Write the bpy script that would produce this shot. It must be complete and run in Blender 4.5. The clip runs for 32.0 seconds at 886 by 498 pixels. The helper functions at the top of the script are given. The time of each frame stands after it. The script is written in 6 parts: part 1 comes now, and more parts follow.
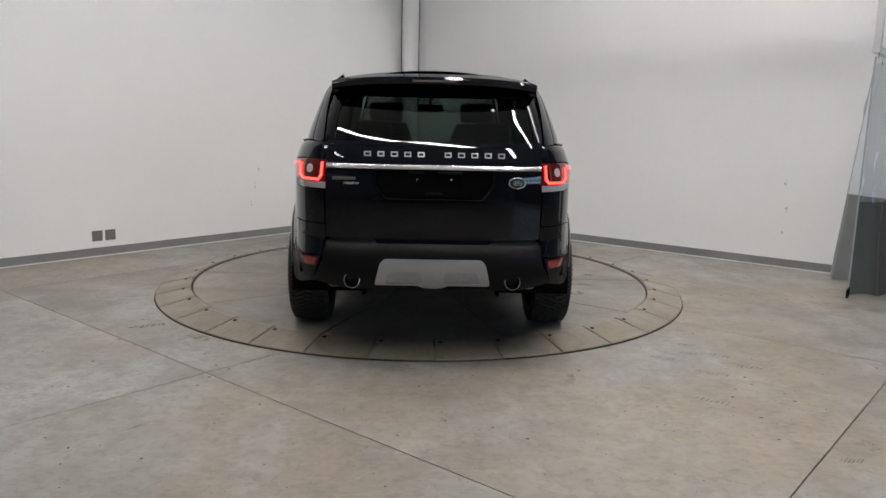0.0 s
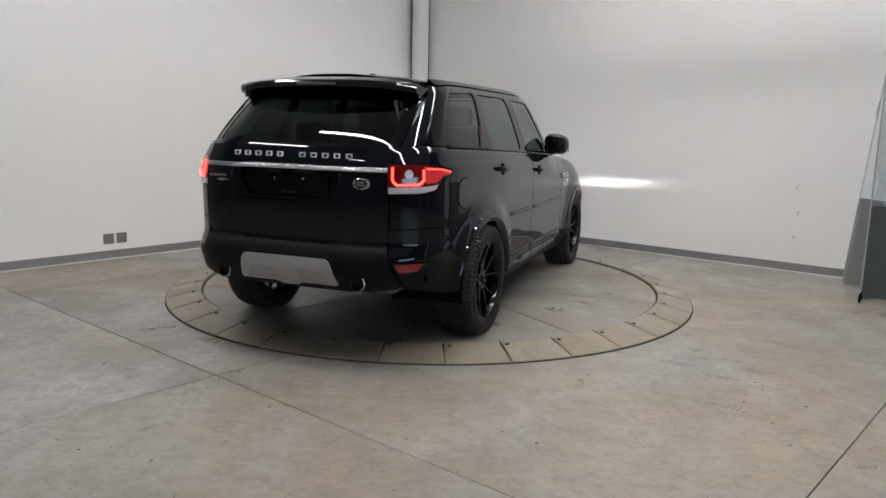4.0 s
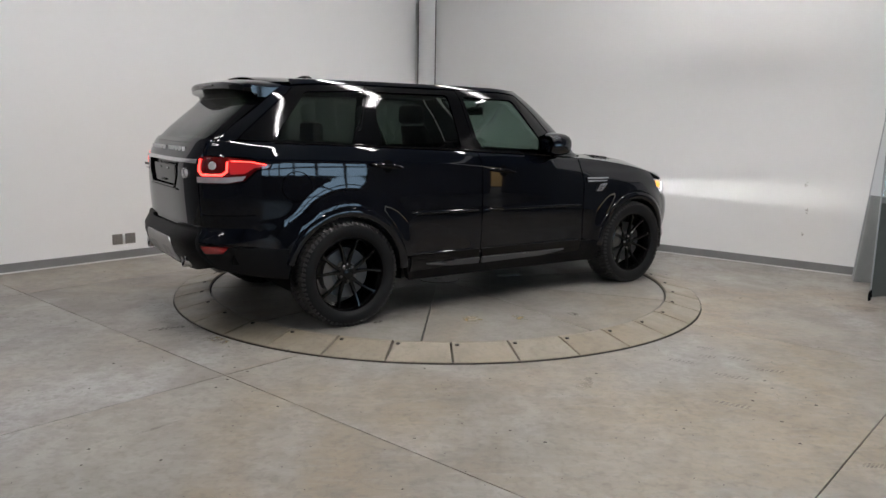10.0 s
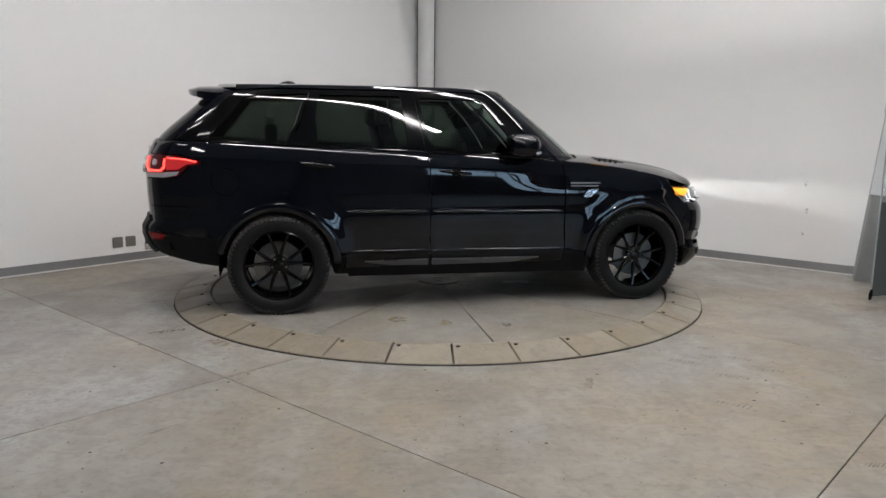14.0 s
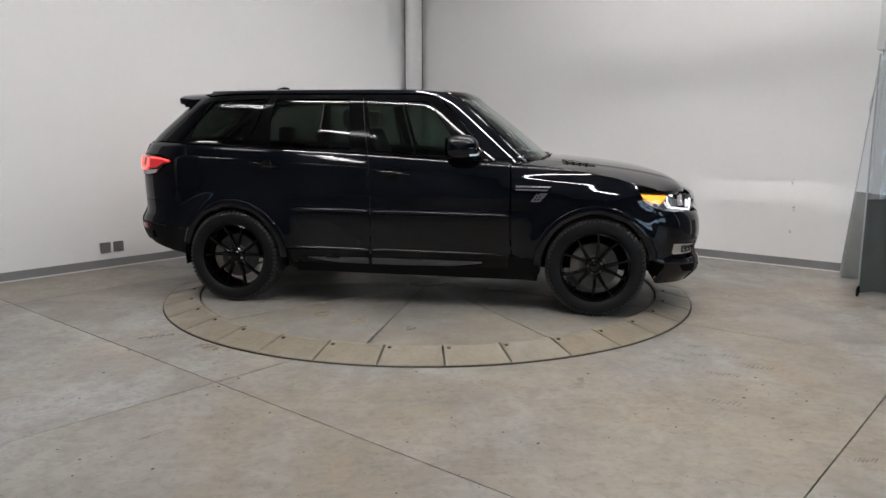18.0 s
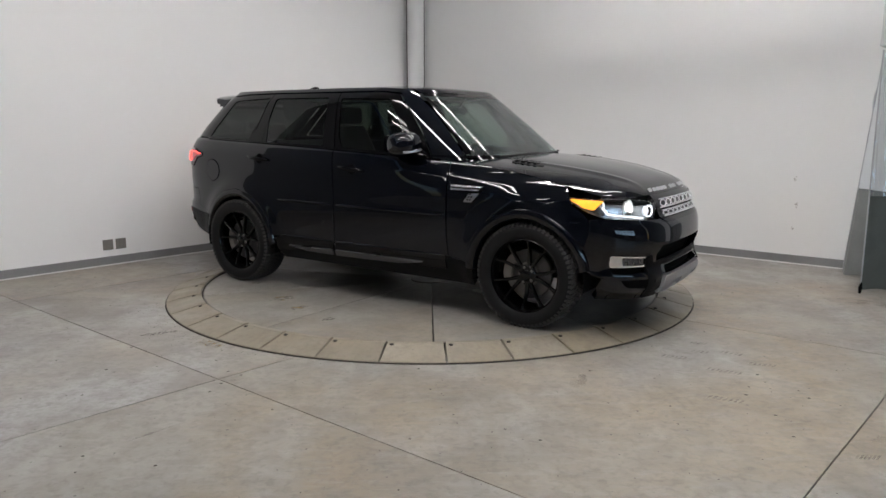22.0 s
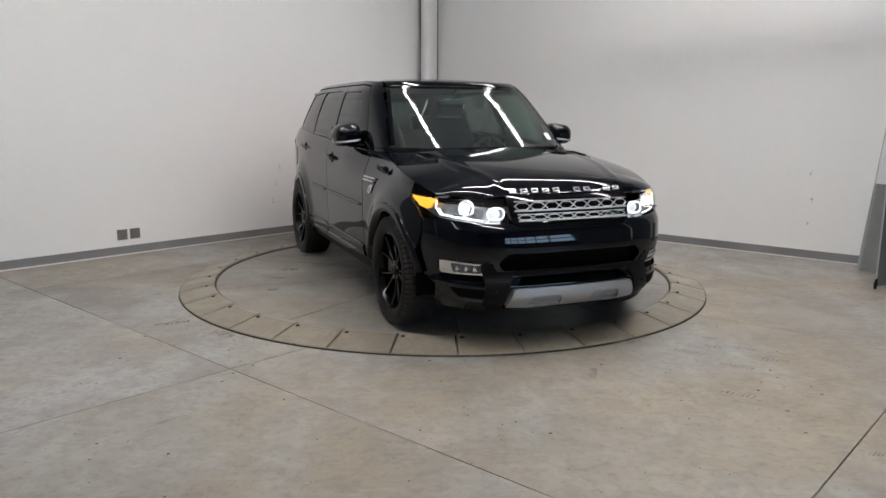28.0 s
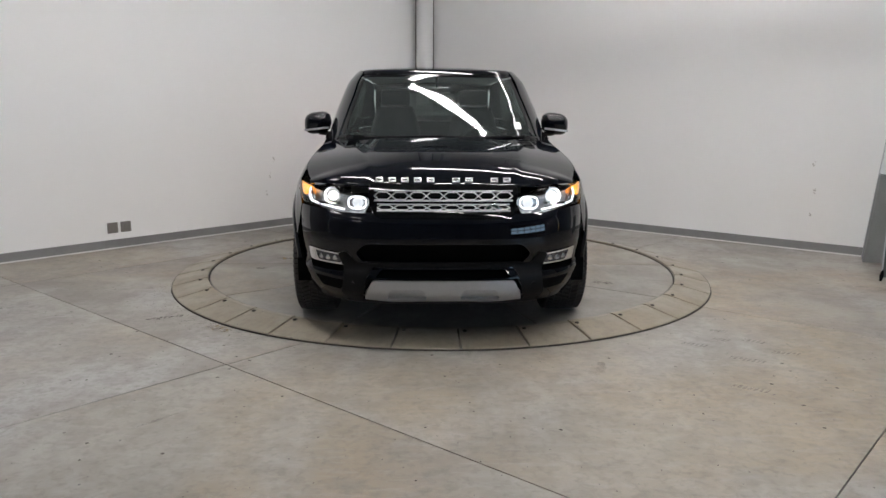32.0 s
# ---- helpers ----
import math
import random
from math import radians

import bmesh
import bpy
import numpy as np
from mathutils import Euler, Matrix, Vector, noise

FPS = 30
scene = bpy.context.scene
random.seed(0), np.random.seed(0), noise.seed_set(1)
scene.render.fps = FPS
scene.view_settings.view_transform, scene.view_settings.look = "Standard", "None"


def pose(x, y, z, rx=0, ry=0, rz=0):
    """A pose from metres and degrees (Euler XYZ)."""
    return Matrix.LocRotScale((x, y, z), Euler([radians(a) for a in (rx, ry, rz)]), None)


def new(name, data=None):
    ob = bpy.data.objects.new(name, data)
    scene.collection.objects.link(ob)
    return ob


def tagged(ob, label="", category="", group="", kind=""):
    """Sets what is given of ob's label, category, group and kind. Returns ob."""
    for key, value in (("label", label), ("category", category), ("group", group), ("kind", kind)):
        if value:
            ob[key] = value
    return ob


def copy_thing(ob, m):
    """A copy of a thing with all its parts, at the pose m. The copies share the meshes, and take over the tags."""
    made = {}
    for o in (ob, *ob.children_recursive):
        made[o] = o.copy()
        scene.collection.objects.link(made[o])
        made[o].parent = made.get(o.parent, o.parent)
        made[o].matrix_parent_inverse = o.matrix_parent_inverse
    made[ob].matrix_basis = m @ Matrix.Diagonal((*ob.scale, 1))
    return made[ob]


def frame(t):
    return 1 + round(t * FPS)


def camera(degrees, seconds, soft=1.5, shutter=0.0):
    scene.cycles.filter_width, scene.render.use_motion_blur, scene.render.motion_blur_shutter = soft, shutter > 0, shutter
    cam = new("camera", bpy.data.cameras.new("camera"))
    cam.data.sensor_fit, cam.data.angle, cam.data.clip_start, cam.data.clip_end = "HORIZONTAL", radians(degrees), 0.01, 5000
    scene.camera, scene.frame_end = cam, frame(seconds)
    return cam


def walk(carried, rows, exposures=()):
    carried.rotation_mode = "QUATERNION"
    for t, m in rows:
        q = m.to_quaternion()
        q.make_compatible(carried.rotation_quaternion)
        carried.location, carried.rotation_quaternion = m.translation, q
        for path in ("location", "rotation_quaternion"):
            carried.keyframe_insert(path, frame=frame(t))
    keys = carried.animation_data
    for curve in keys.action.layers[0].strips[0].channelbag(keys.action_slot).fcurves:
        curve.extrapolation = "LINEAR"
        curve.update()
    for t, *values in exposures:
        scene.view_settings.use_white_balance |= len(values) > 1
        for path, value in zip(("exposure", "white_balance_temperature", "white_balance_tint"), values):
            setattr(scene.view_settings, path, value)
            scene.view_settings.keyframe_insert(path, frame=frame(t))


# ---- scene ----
import functools

cam = camera(62.2, 32.0)


def seen_from(x, y, z, yaw, pitch, roll):
    return pose(x, y, z, 90 + pitch, 0, yaw) @ pose(0, 0, 0, 0, 0, -roll)


# seconds; place; yaw, pitch, roll
CAMERA_ROWS = [
    (0, seen_from(0.059, -6.732, 1.486, -1.16, -9.90, -1.24)),
    (0.5, seen_from(0.059, -6.732, 1.486, -0.98, -9.85, -1.18)),
    (1, seen_from(0.059, -6.732, 1.486, -0.82, -9.83, -1.17)),
    (1.5, seen_from(0.059, -6.732, 1.486, -0.81, -9.88, -1.09)),
    (2, seen_from(0.059, -6.732, 1.486, -0.85, -9.87, -1.08)),
    (2.5, seen_from(0.059, -6.732, 1.486, -0.89, -9.83, -1.14)),
    (3, seen_from(0.059, -6.732, 1.486, -0.78, -9.76, -1.18)),
    (3.5, seen_from(0.059, -6.732, 1.486, -0.60, -9.68, -1.20)),
    (5.5, seen_from(0.059, -6.732, 1.486, 0.06, -9.61, -1.51)),
    (6, seen_from(0.059, -6.732, 1.486, 0.09, -9.63, -1.63)),
    (6.5, seen_from(0.059, -6.732, 1.486, 0.06, -9.63, -1.67)),
    (7, seen_from(0.059, -6.732, 1.486, 0.01, -9.63, -1.67)),
    (7.5, seen_from(0.059, -6.732, 1.486, -0.04, -9.61, -1.55)),
    (8, seen_from(0.059, -6.732, 1.486, -0.05, -9.61, -1.44)),
    (8.5, seen_from(0.059, -6.732, 1.486, -0.01, -9.67, -1.26)),
    (9, seen_from(0.059, -6.732, 1.486, 0.08, -9.70, -1.18)),
    (9.5, seen_from(0.059, -6.732, 1.486, 0.14, -9.72, -1.02)),
    (10, seen_from(0.059, -6.732, 1.486, 0.17, -9.71, -0.91)),
    (10.5, seen_from(0.059, -6.732, 1.486, 0.18, -9.68, -0.88)),
    (11, seen_from(0.059, -6.732, 1.486, 0.18, -9.66, -0.84)),
    (11.5, seen_from(0.059, -6.732, 1.486, 0.17, -9.65, -0.86)),
    (12, seen_from(0.059, -6.732, 1.486, 0.14, -9.65, -0.86)),
    (12.5, seen_from(0.059, -6.732, 1.486, 0.12, -9.64, -0.86)),
    (13, seen_from(0.059, -6.732, 1.486, 0.13, -9.62, -0.76)),
    (13.5, seen_from(0.059, -6.732, 1.486, 0.15, -9.63, -0.71)),
    (14, seen_from(0.059, -6.732, 1.486, 0.19, -9.60, -0.61)),
    (14.5, seen_from(0.059, -6.732, 1.486, 0.22, -9.61, -0.45)),
    (16.5, seen_from(0.059, -6.732, 1.486, -0.26, -9.53, -0.14)),
    (17, seen_from(0.059, -6.732, 1.486, -0.40, -9.48, -0.11)),
    (17.5, seen_from(0.059, -6.732, 1.486, -0.54, -9.45, -0.09)),
    (18, seen_from(0.059, -6.732, 1.486, -0.61, -9.48, -0.10)),
    (18.5, seen_from(0.059, -6.732, 1.486, -0.62, -9.53, -0.09)),
    (19, seen_from(0.059, -6.732, 1.486, -0.57, -9.60, -0.15)),
    (19.5, seen_from(0.059, -6.732, 1.486, -0.56, -9.65, -0.15)),
    (20, seen_from(0.059, -6.732, 1.486, -0.55, -9.70, -0.21)),
    (20.5, seen_from(0.059, -6.732, 1.486, -0.55, -9.70, -0.20)),
    (21, seen_from(0.059, -6.732, 1.486, -0.51, -9.72, -0.15)),
    (21.5, seen_from(0.059, -6.732, 1.486, -0.49, -9.71, -0.13)),
    (22, seen_from(0.059, -6.732, 1.486, -0.45, -9.71, -0.06)),
    (22.5, seen_from(0.059, -6.732, 1.486, -0.42, -9.73, -0.03)),
    (23, seen_from(0.059, -6.732, 1.486, -0.31, -9.80, -0.06)),
    (23.5, seen_from(0.059, -6.732, 1.486, -0.18, -9.95, -0.08)),
    (24, seen_from(0.059, -6.732, 1.486, -0.03, -10.06, -0.11)),
    (24.5, seen_from(0.059, -6.732, 1.486, 0.11, -10.14, -0.20)),
    (25, seen_from(0.059, -6.732, 1.486, 0.22, -10.18, -0.20)),
    (25.5, seen_from(0.059, -6.732, 1.486, 0.32, -10.23, -0.24)),
    (27.5, seen_from(0.059, -6.732, 1.486, 0.44, -10.31, -0.36)),
    (28, seen_from(0.059, -6.732, 1.486, 0.49, -10.31, -0.34)),
    (28.5, seen_from(0.059, -6.732, 1.486, 0.55, -10.31, -0.33)),
    (29, seen_from(0.059, -6.732, 1.486, 0.59, -10.31, -0.38)),
    (29.5, seen_from(0.059, -6.732, 1.486, 0.58, -10.26, -0.43)),
    (30, seen_from(0.059, -6.732, 1.486, 0.61, -10.24, -0.43)),
    (30.5, seen_from(0.059, -6.732, 1.486, 0.67, -10.24, -0.37)),
    (31, seen_from(0.043, -6.720, 1.478, 0.43, -10.29, -0.30)),
    (31.5, seen_from(0.025, -6.694, 1.472, 0.21, -10.50, -0.22)),
    (32, seen_from(-0.005, -6.598, 1.436, -0.15, -10.69, -0.31)),
]
walk(cam, CAMERA_ROWS)

# the turntable: seconds, degrees by which the vehicle faces
TURN_ROWS = [
    (0, 90.64), (1, 85.11), (2, 79.53), (3, 73.92), (6, 57.2), (7, 51.63), (8, 46.05), (9, 40.48), (10, 34.94),
    (11, 29.41), (12, 23.88), (13, 18.32), (14, 12.72), (17, -4.25), (18, -10.01), (19, -15.84), (20, -21.74),
    (21, -27.67), (22, -33.55), (23, -39.32), (24, -44.96), (25, -50.49), (28, -66.69), (29, -71.97),
    (30, -77.31), (31, -82.75), (32, -88.28),
]


# ---- light and exposure ----
world = bpy.data.worlds.new("world")
scene.world = world
world.use_nodes = True
_sky = world.node_tree.nodes.new("ShaderNodeTexSky")
_sky.sky_type, _sky.sun_disc = "NISHITA", False
_sky.sun_elevation, _sky.sun_rotation = radians(25), radians(120)
world.node_tree.links.new(_sky.outputs[0], world.node_tree.nodes["Background"].inputs[0])
world.node_tree.nodes["Background"].inputs[1].default_value = 0.08
scene.view_settings.exposure = 0.0


# ---- materials ----
def material(name, colour, rough=0.5, metal=0.0, vary=0.0, scale=4.0, fine=0.0, fine_scale=60.0, bump=0.0,
             coat=0.0, second=None, rough_vary=0.0, emit=None, power=0.0, ior=1.5, island=False):
    """A procedural surface: base colour with broad stains and fine grain, relief and uneven gloss."""
    m = bpy.data.materials.new(name)
    m.use_nodes = True
    nt = m.node_tree
    b = nt.nodes["Principled BSDF"]
    b.inputs["Base Color"].default_value = (*colour, 1)
    b.inputs["Roughness"].default_value = rough
    b.inputs["Metallic"].default_value = metal
    b.inputs["IOR"].default_value = ior
    b.inputs["Coat Weight"].default_value = coat
    b.inputs["Coat Roughness"].default_value = 0.03
    if emit:
        b.inputs["Emission Color"].default_value = (*emit, 1)
        b.inputs["Emission Strength"].default_value = power
    if not (vary or fine or bump or rough_vary):
        return m
    co = nt.nodes.new("ShaderNodeTexCoord")

    def noise_node(sc, detail, dist=0.0):
        n = nt.nodes.new("ShaderNodeTexNoise")
        n.inputs["Scale"].default_value, n.inputs["Detail"].default_value = sc, detail
        n.inputs["Distortion"].default_value = dist
        nt.links.new(co.outputs["Object"], n.inputs["Vector"])
        return n

    broad, grain = noise_node(scale, 5, 0.6), noise_node(fine_scale, 3)
    out = None
    dark = second or tuple(c * 0.55 for c in colour)
    if vary:
        ramp = nt.nodes.new("ShaderNodeMapRange")
        ramp.inputs[1].default_value, ramp.inputs[2].default_value = 0.35, 0.7
        ramp.inputs[3].default_value, ramp.inputs[4].default_value = 0.0, vary
        nt.links.new(broad.outputs[0], ramp.inputs[0])
        mix = nt.nodes.new("ShaderNodeMix")
        mix.data_type = "RGBA"
        nt.links.new(ramp.outputs[0], mix.inputs[0])
        mix.inputs[6].default_value, mix.inputs[7].default_value = (*colour, 1), (*dark, 1)
        out = mix.outputs[2]
    if fine:
        mix = nt.nodes.new("ShaderNodeMix")
        mix.data_type, mix.blend_type = "RGBA", "OVERLAY"
        mix.inputs[0].default_value = fine
        if out:
            nt.links.new(out, mix.inputs[6])
        else:
            mix.inputs[6].default_value = (*colour, 1)
        nt.links.new(grain.outputs[0], mix.inputs[7])
        out = mix.outputs[2]
    if out:
        nt.links.new(out, b.inputs["Base Color"])
    if rough_vary:
        rr = nt.nodes.new("ShaderNodeMapRange")
        rr.inputs[1].default_value, rr.inputs[2].default_value = 0.3, 0.7
        rr.inputs[3].default_value, rr.inputs[4].default_value = max(0.02, rough - rough_vary), rough + rough_vary
        nt.links.new(broad.outputs[0], rr.inputs[0])
        nt.links.new(rr.outputs[0], b.inputs["Roughness"])
    if bump:
        bp = nt.nodes.new("ShaderNodeBump")
        bp.inputs["Strength"].default_value, bp.inputs["Distance"].default_value = bump, 0.004
        nt.links.new(grain.outputs[0], bp.inputs["Height"])
        nt.links.new(bp.outputs[0], b.inputs["Normal"])
    return m


def glass(name, tint, haze=0.0):
    """Thin automotive glass: tinted, clear to look through, with a mirror sheen."""
    m = bpy.data.materials.new(name)
    m.use_nodes = True
    nt = m.node_tree
    for n in list(nt.nodes):
        nt.nodes.remove(n)
    out = nt.nodes.new("ShaderNodeOutputMaterial")
    see = nt.nodes.new("ShaderNodeBsdfTransparent")
    see.inputs[0].default_value = (*tint, 1)
    gloss = nt.nodes.new("ShaderNodeBsdfGlossy")
    gloss.inputs["Roughness"].default_value = 0.01
    mix = nt.nodes.new("ShaderNodeMixShader")
    edge = nt.nodes.new("ShaderNodeLayerWeight")
    edge.inputs[0].default_value = 0.5
    steep = nt.nodes.new("ShaderNodeMath")
    steep.operation = "POWER"
    steep.inputs[1].default_value = 5
    nt.links.new(edge.outputs["Facing"], steep.inputs[0])
    fr = nt.nodes.new("ShaderNodeMapRange")
    fr.inputs[3].default_value, fr.inputs[4].default_value = 0.055, 1.0
    nt.links.new(steep.outputs[0], fr.inputs[0])
    nt.links.new(fr.outputs[0], mix.inputs[0])
    nt.links.new(see.outputs[0], mix.inputs[1])
    nt.links.new(gloss.outputs[0], mix.inputs[2])
    if haze:
        dust = nt.nodes.new("ShaderNodeBsdfDiffuse")
        dust.inputs[0].default_value = (0.72, 0.82, 0.82, 1)
        film = nt.nodes.new("ShaderNodeMixShader")
        co = nt.nodes.new("ShaderNodeTexCoord")
        spots = nt.nodes.new("ShaderNodeTexNoise")
        spots.inputs["Scale"].default_value, spots.inputs["Detail"].default_value = 3.0, 6
        nt.links.new(co.outputs["Object"], spots.inputs["Vector"])
        amount = nt.nodes.new("ShaderNodeMapRange")
        amount.inputs[3].default_value, amount.inputs[4].default_value = haze * 0.6, haze * 1.4
        nt.links.new(spots.outputs[0], amount.inputs[0])
        nt.links.new(amount.outputs[0], film.inputs[0])
        nt.links.new(mix.outputs[0], film.inputs[1])
        nt.links.new(dust.outputs[0], film.inputs[2])
        nt.links.new(film.outputs[0], out.inputs[0])
    else:
        nt.links.new(mix.outputs[0], out.inputs[0])
    return m


def concrete(name, colour, stain, pale, warm, scale=0.9, gloss=0.42):
    """Power-trowelled concrete: cloudy tones, pale and rusty patches, pits and a low sheen."""
    m = bpy.data.materials.new(name)
    m.use_nodes = True
    nt = m.node_tree
    b = nt.nodes["Principled BSDF"]
    co = nt.nodes.new("ShaderNodeTexCoord")
    info = nt.nodes.new("ShaderNodeObjectInfo")
    shift = nt.nodes.new("ShaderNodeVectorMath")
    shift.operation = "ADD"
    nt.links.new(co.outputs["Object"], shift.inputs[0])
    nt.links.new(info.outputs["Random"], shift.inputs[1])

    def layer(sc, detail, lo, hi, top, dist=0.4, stretch=(1, 1, 1)):
        mp = nt.nodes.new("ShaderNodeMapping")
        mp.inputs["Scale"].default_value = stretch
        nt.links.new(shift.outputs[0], mp.inputs[0])
        n = nt.nodes.new("ShaderNodeTexNoise")
        n.inputs["Scale"].default_value, n.inputs["Detail"].default_value = sc, detail
        n.inputs["Distortion"].default_value = dist
        nt.links.new(mp.outputs[0], n.inputs["Vector"])
        r = nt.nodes.new("ShaderNodeMapRange")
        r.inputs[1].default_value, r.inputs[2].default_value, r.inputs[4].default_value = lo, hi, top
        nt.links.new(n.outputs[0], r.inputs[0])
        return r.outputs[0], n.outputs[0]

    def over(base, fac, col):
        mix = nt.nodes.new("ShaderNodeMix")
        mix.data_type = "RGBA"
        nt.links.new(fac, mix.inputs[0])
        if isinstance(base, tuple):
            mix.inputs[6].default_value = (*base, 1)
        else:
            nt.links.new(base, mix.inputs[6])
        mix.inputs[7].default_value = (*col, 1)
        return mix.outputs[2]

    c = over(colour, layer(scale, 6, 0.42, 0.72, 0.9)[0], stain)
    c = over(c, layer(scale * 1.3, 5, 0.48, 0.68, 0.8, 0.8, (1.4, 0.7, 1))[0], pale)
    c = over(c, layer(scale * 0.6, 5, 0.46, 0.68, 0.8, 1.2)[0], warm)
    c = over(c, layer(9, 8, 0.44, 0.75, 0.62)[0], stain)
    c = over(c, layer(14, 8, 0.5, 0.8, 0.32, 1.0, (0.5, 1.6, 1))[0], pale)
    c = over(c, layer(2.6, 7, 0.5, 0.75, 0.42, 1.0, (0.7, 1.5, 1))[0], tuple(x * 0.72 for x in colour))
    c = over(c, layer(26, 8, 0.48, 0.75, 0.5, 0.5)[0], tuple(x * 0.75 for x in stain))
    c = over(c, layer(70, 6, 0.48, 0.7, 0.4, 0.3)[0], tuple(x * 0.78 for x in colour))
    for sc, size, amount in ((2.4, 0.019, 0.95), (5.0, 0.026, 0.85)):
        vo = nt.nodes.new("ShaderNodeTexVoronoi")
        vo.voronoi_dimensions = "2D"
        vo.inputs["Scale"].default_value = sc
        nt.links.new(shift.outputs[0], vo.inputs["Vector"])
        chance = nt.nodes.new("ShaderNodeSeparateColor")
        nt.links.new(vo.outputs["Color"], chance.inputs[0])
        power = nt.nodes.new("ShaderNodeMath")
        power.operation = "POWER"
        power.inputs[1].default_value = 1.2
        nt.links.new(chance.outputs[0], power.inputs[0])
        away = nt.nodes.new("ShaderNodeMath")
        away.operation = "DIVIDE"
        nt.links.new(vo.outputs["Distance"], away.inputs[0])
        nt.links.new(power.outputs[0], away.inputs[1])
        r = nt.nodes.new("ShaderNodeMapRange")
        r.inputs[1].default_value, r.inputs[2].default_value = size * 0.6, size
        r.inputs[3].default_value, r.inputs[4].default_value = amount, 0.0
        nt.links.new(away.outputs[0], r.inputs[0])
        c = over(c, r.outputs[0], (0.05, 0.048, 0.045))
    nt.links.new(c, b.inputs["Base Color"])
    r = nt.nodes.new("ShaderNodeMapRange")
    r.inputs[1].default_value, r.inputs[2].default_value = 0.3, 0.7
    r.inputs[3].default_value, r.inputs[4].default_value = gloss - 0.1, gloss + 0.16
    nt.links.new(layer(scale * 2.2, 5, 0, 1, 1)[1], r.inputs[0])
    nt.links.new(r.outputs[0], b.inputs["Roughness"])
    bp = nt.nodes.new("ShaderNodeBump")
    bp.inputs["Strength"].default_value, bp.inputs["Distance"].default_value = 0.12, 0.002
    nt.links.new(layer(120, 4, 0, 1, 1)[1], bp.inputs["Height"])
    nt.links.new(bp.outputs[0], b.inputs["Normal"])
    return m


M_WALL = material("white_wall_paint", (0.80, 0.80, 0.79), 0.55, vary=0.10, scale=0.7, second=(0.74, 0.73, 0.71), fine=0.04, fine_scale=90, bump=0.05)
M_CEIL = material("white_ceiling_paint", (0.62, 0.62, 0.60), 0.7, vary=0.3, scale=0.8)
M_DARKWALL = material("grey_wall_paint", (0.22, 0.222, 0.23), 0.6, vary=0.3, scale=0.6)
M_BASE = material("grey_vinyl_base", (0.20, 0.20, 0.20), 0.5, vary=0.3, scale=3, fine=0.1)
M_SEAM = material("shadow_gap_dark", (0.10, 0.095, 0.095), 0.7, vary=0.3, scale=5)
M_EDGE = material("rusty_edge_steel", (0.028, 0.024, 0.02), 0.8, vary=0.5, scale=9, second=(0.05, 0.038, 0.028))
M_CAULK = material("white_caulk", (0.7, 0.7, 0.68), 0.6, vary=0.2, scale=5)
M_FLOOR = concrete("trowelled_concrete", (0.258, 0.243, 0.218), (0.142, 0.131, 0.115), (0.318, 0.318, 0.316), (0.262, 0.212, 0.148))
M_DISC = concrete("turntable_concrete", (0.215, 0.204, 0.183), (0.142, 0.133, 0.118), (0.25, 0.24, 0.224), (0.235, 0.195, 0.14))
M_PLATE = concrete("tan_plate_concrete", (0.225, 0.197, 0.152), (0.165, 0.143, 0.108), (0.24, 0.22, 0.18), (0.22, 0.178, 0.12), 1.6)
M_JOINT = material("dark_joint", (0.03, 0.028, 0.025), 0.9, vary=0.4, scale=8)
M_STEEL = material("worn_steel", (0.16, 0.15, 0.14), 0.5, 0.6, vary=0.5, scale=9)
M_STRIP = material("lit_diffuser", (0.9, 0.9, 0.9), 0.4, emit=(0.985, 0.944, 0.938), power=76)
M_STRIPSOFT = material("dimmed_diffuser", (0.9, 0.9, 0.9), 0.4, emit=(0.985, 0.944, 0.938), power=38)
M_FIXTURE = material("white_fixture_metal", (0.6, 0.6, 0.6), 0.4, vary=0.1)
M_OUTLET = material("grey_outlet_plate", (0.17, 0.16, 0.145), 0.45, vary=0.2, scale=20)
M_CURTAIN = material("grey_vinyl_curtain", (0.17, 0.18, 0.18), 0.45, vary=0.25, scale=6, fine=0.1, bump=0.2)
M_CURTAIN_FRONT = material("green_grey_vinyl_curtain", (0.075, 0.083, 0.075), 0.45, vary=0.25, scale=6, fine=0.1, bump=0.2)
M_COLUMN = material("white_column_paint", (0.78, 0.78, 0.77), 0.4, vary=0.1, scale=2)
M_CLEAR = glass("clear_vinyl", (0.86, 0.88, 0.9))
M_CLEARHEM = material("grey_hem_tape", (0.38, 0.39, 0.40), 0.4, vary=0.2, scale=8)
M_SCUFF = material("grey_scuff", (0.55, 0.53, 0.50), 0.7, vary=0.5, scale=60)
M_DAY = material("daylight_outside", (0.5, 0.7, 0.9), 0.5, emit=(0.50, 0.74, 1.0), power=4.5)


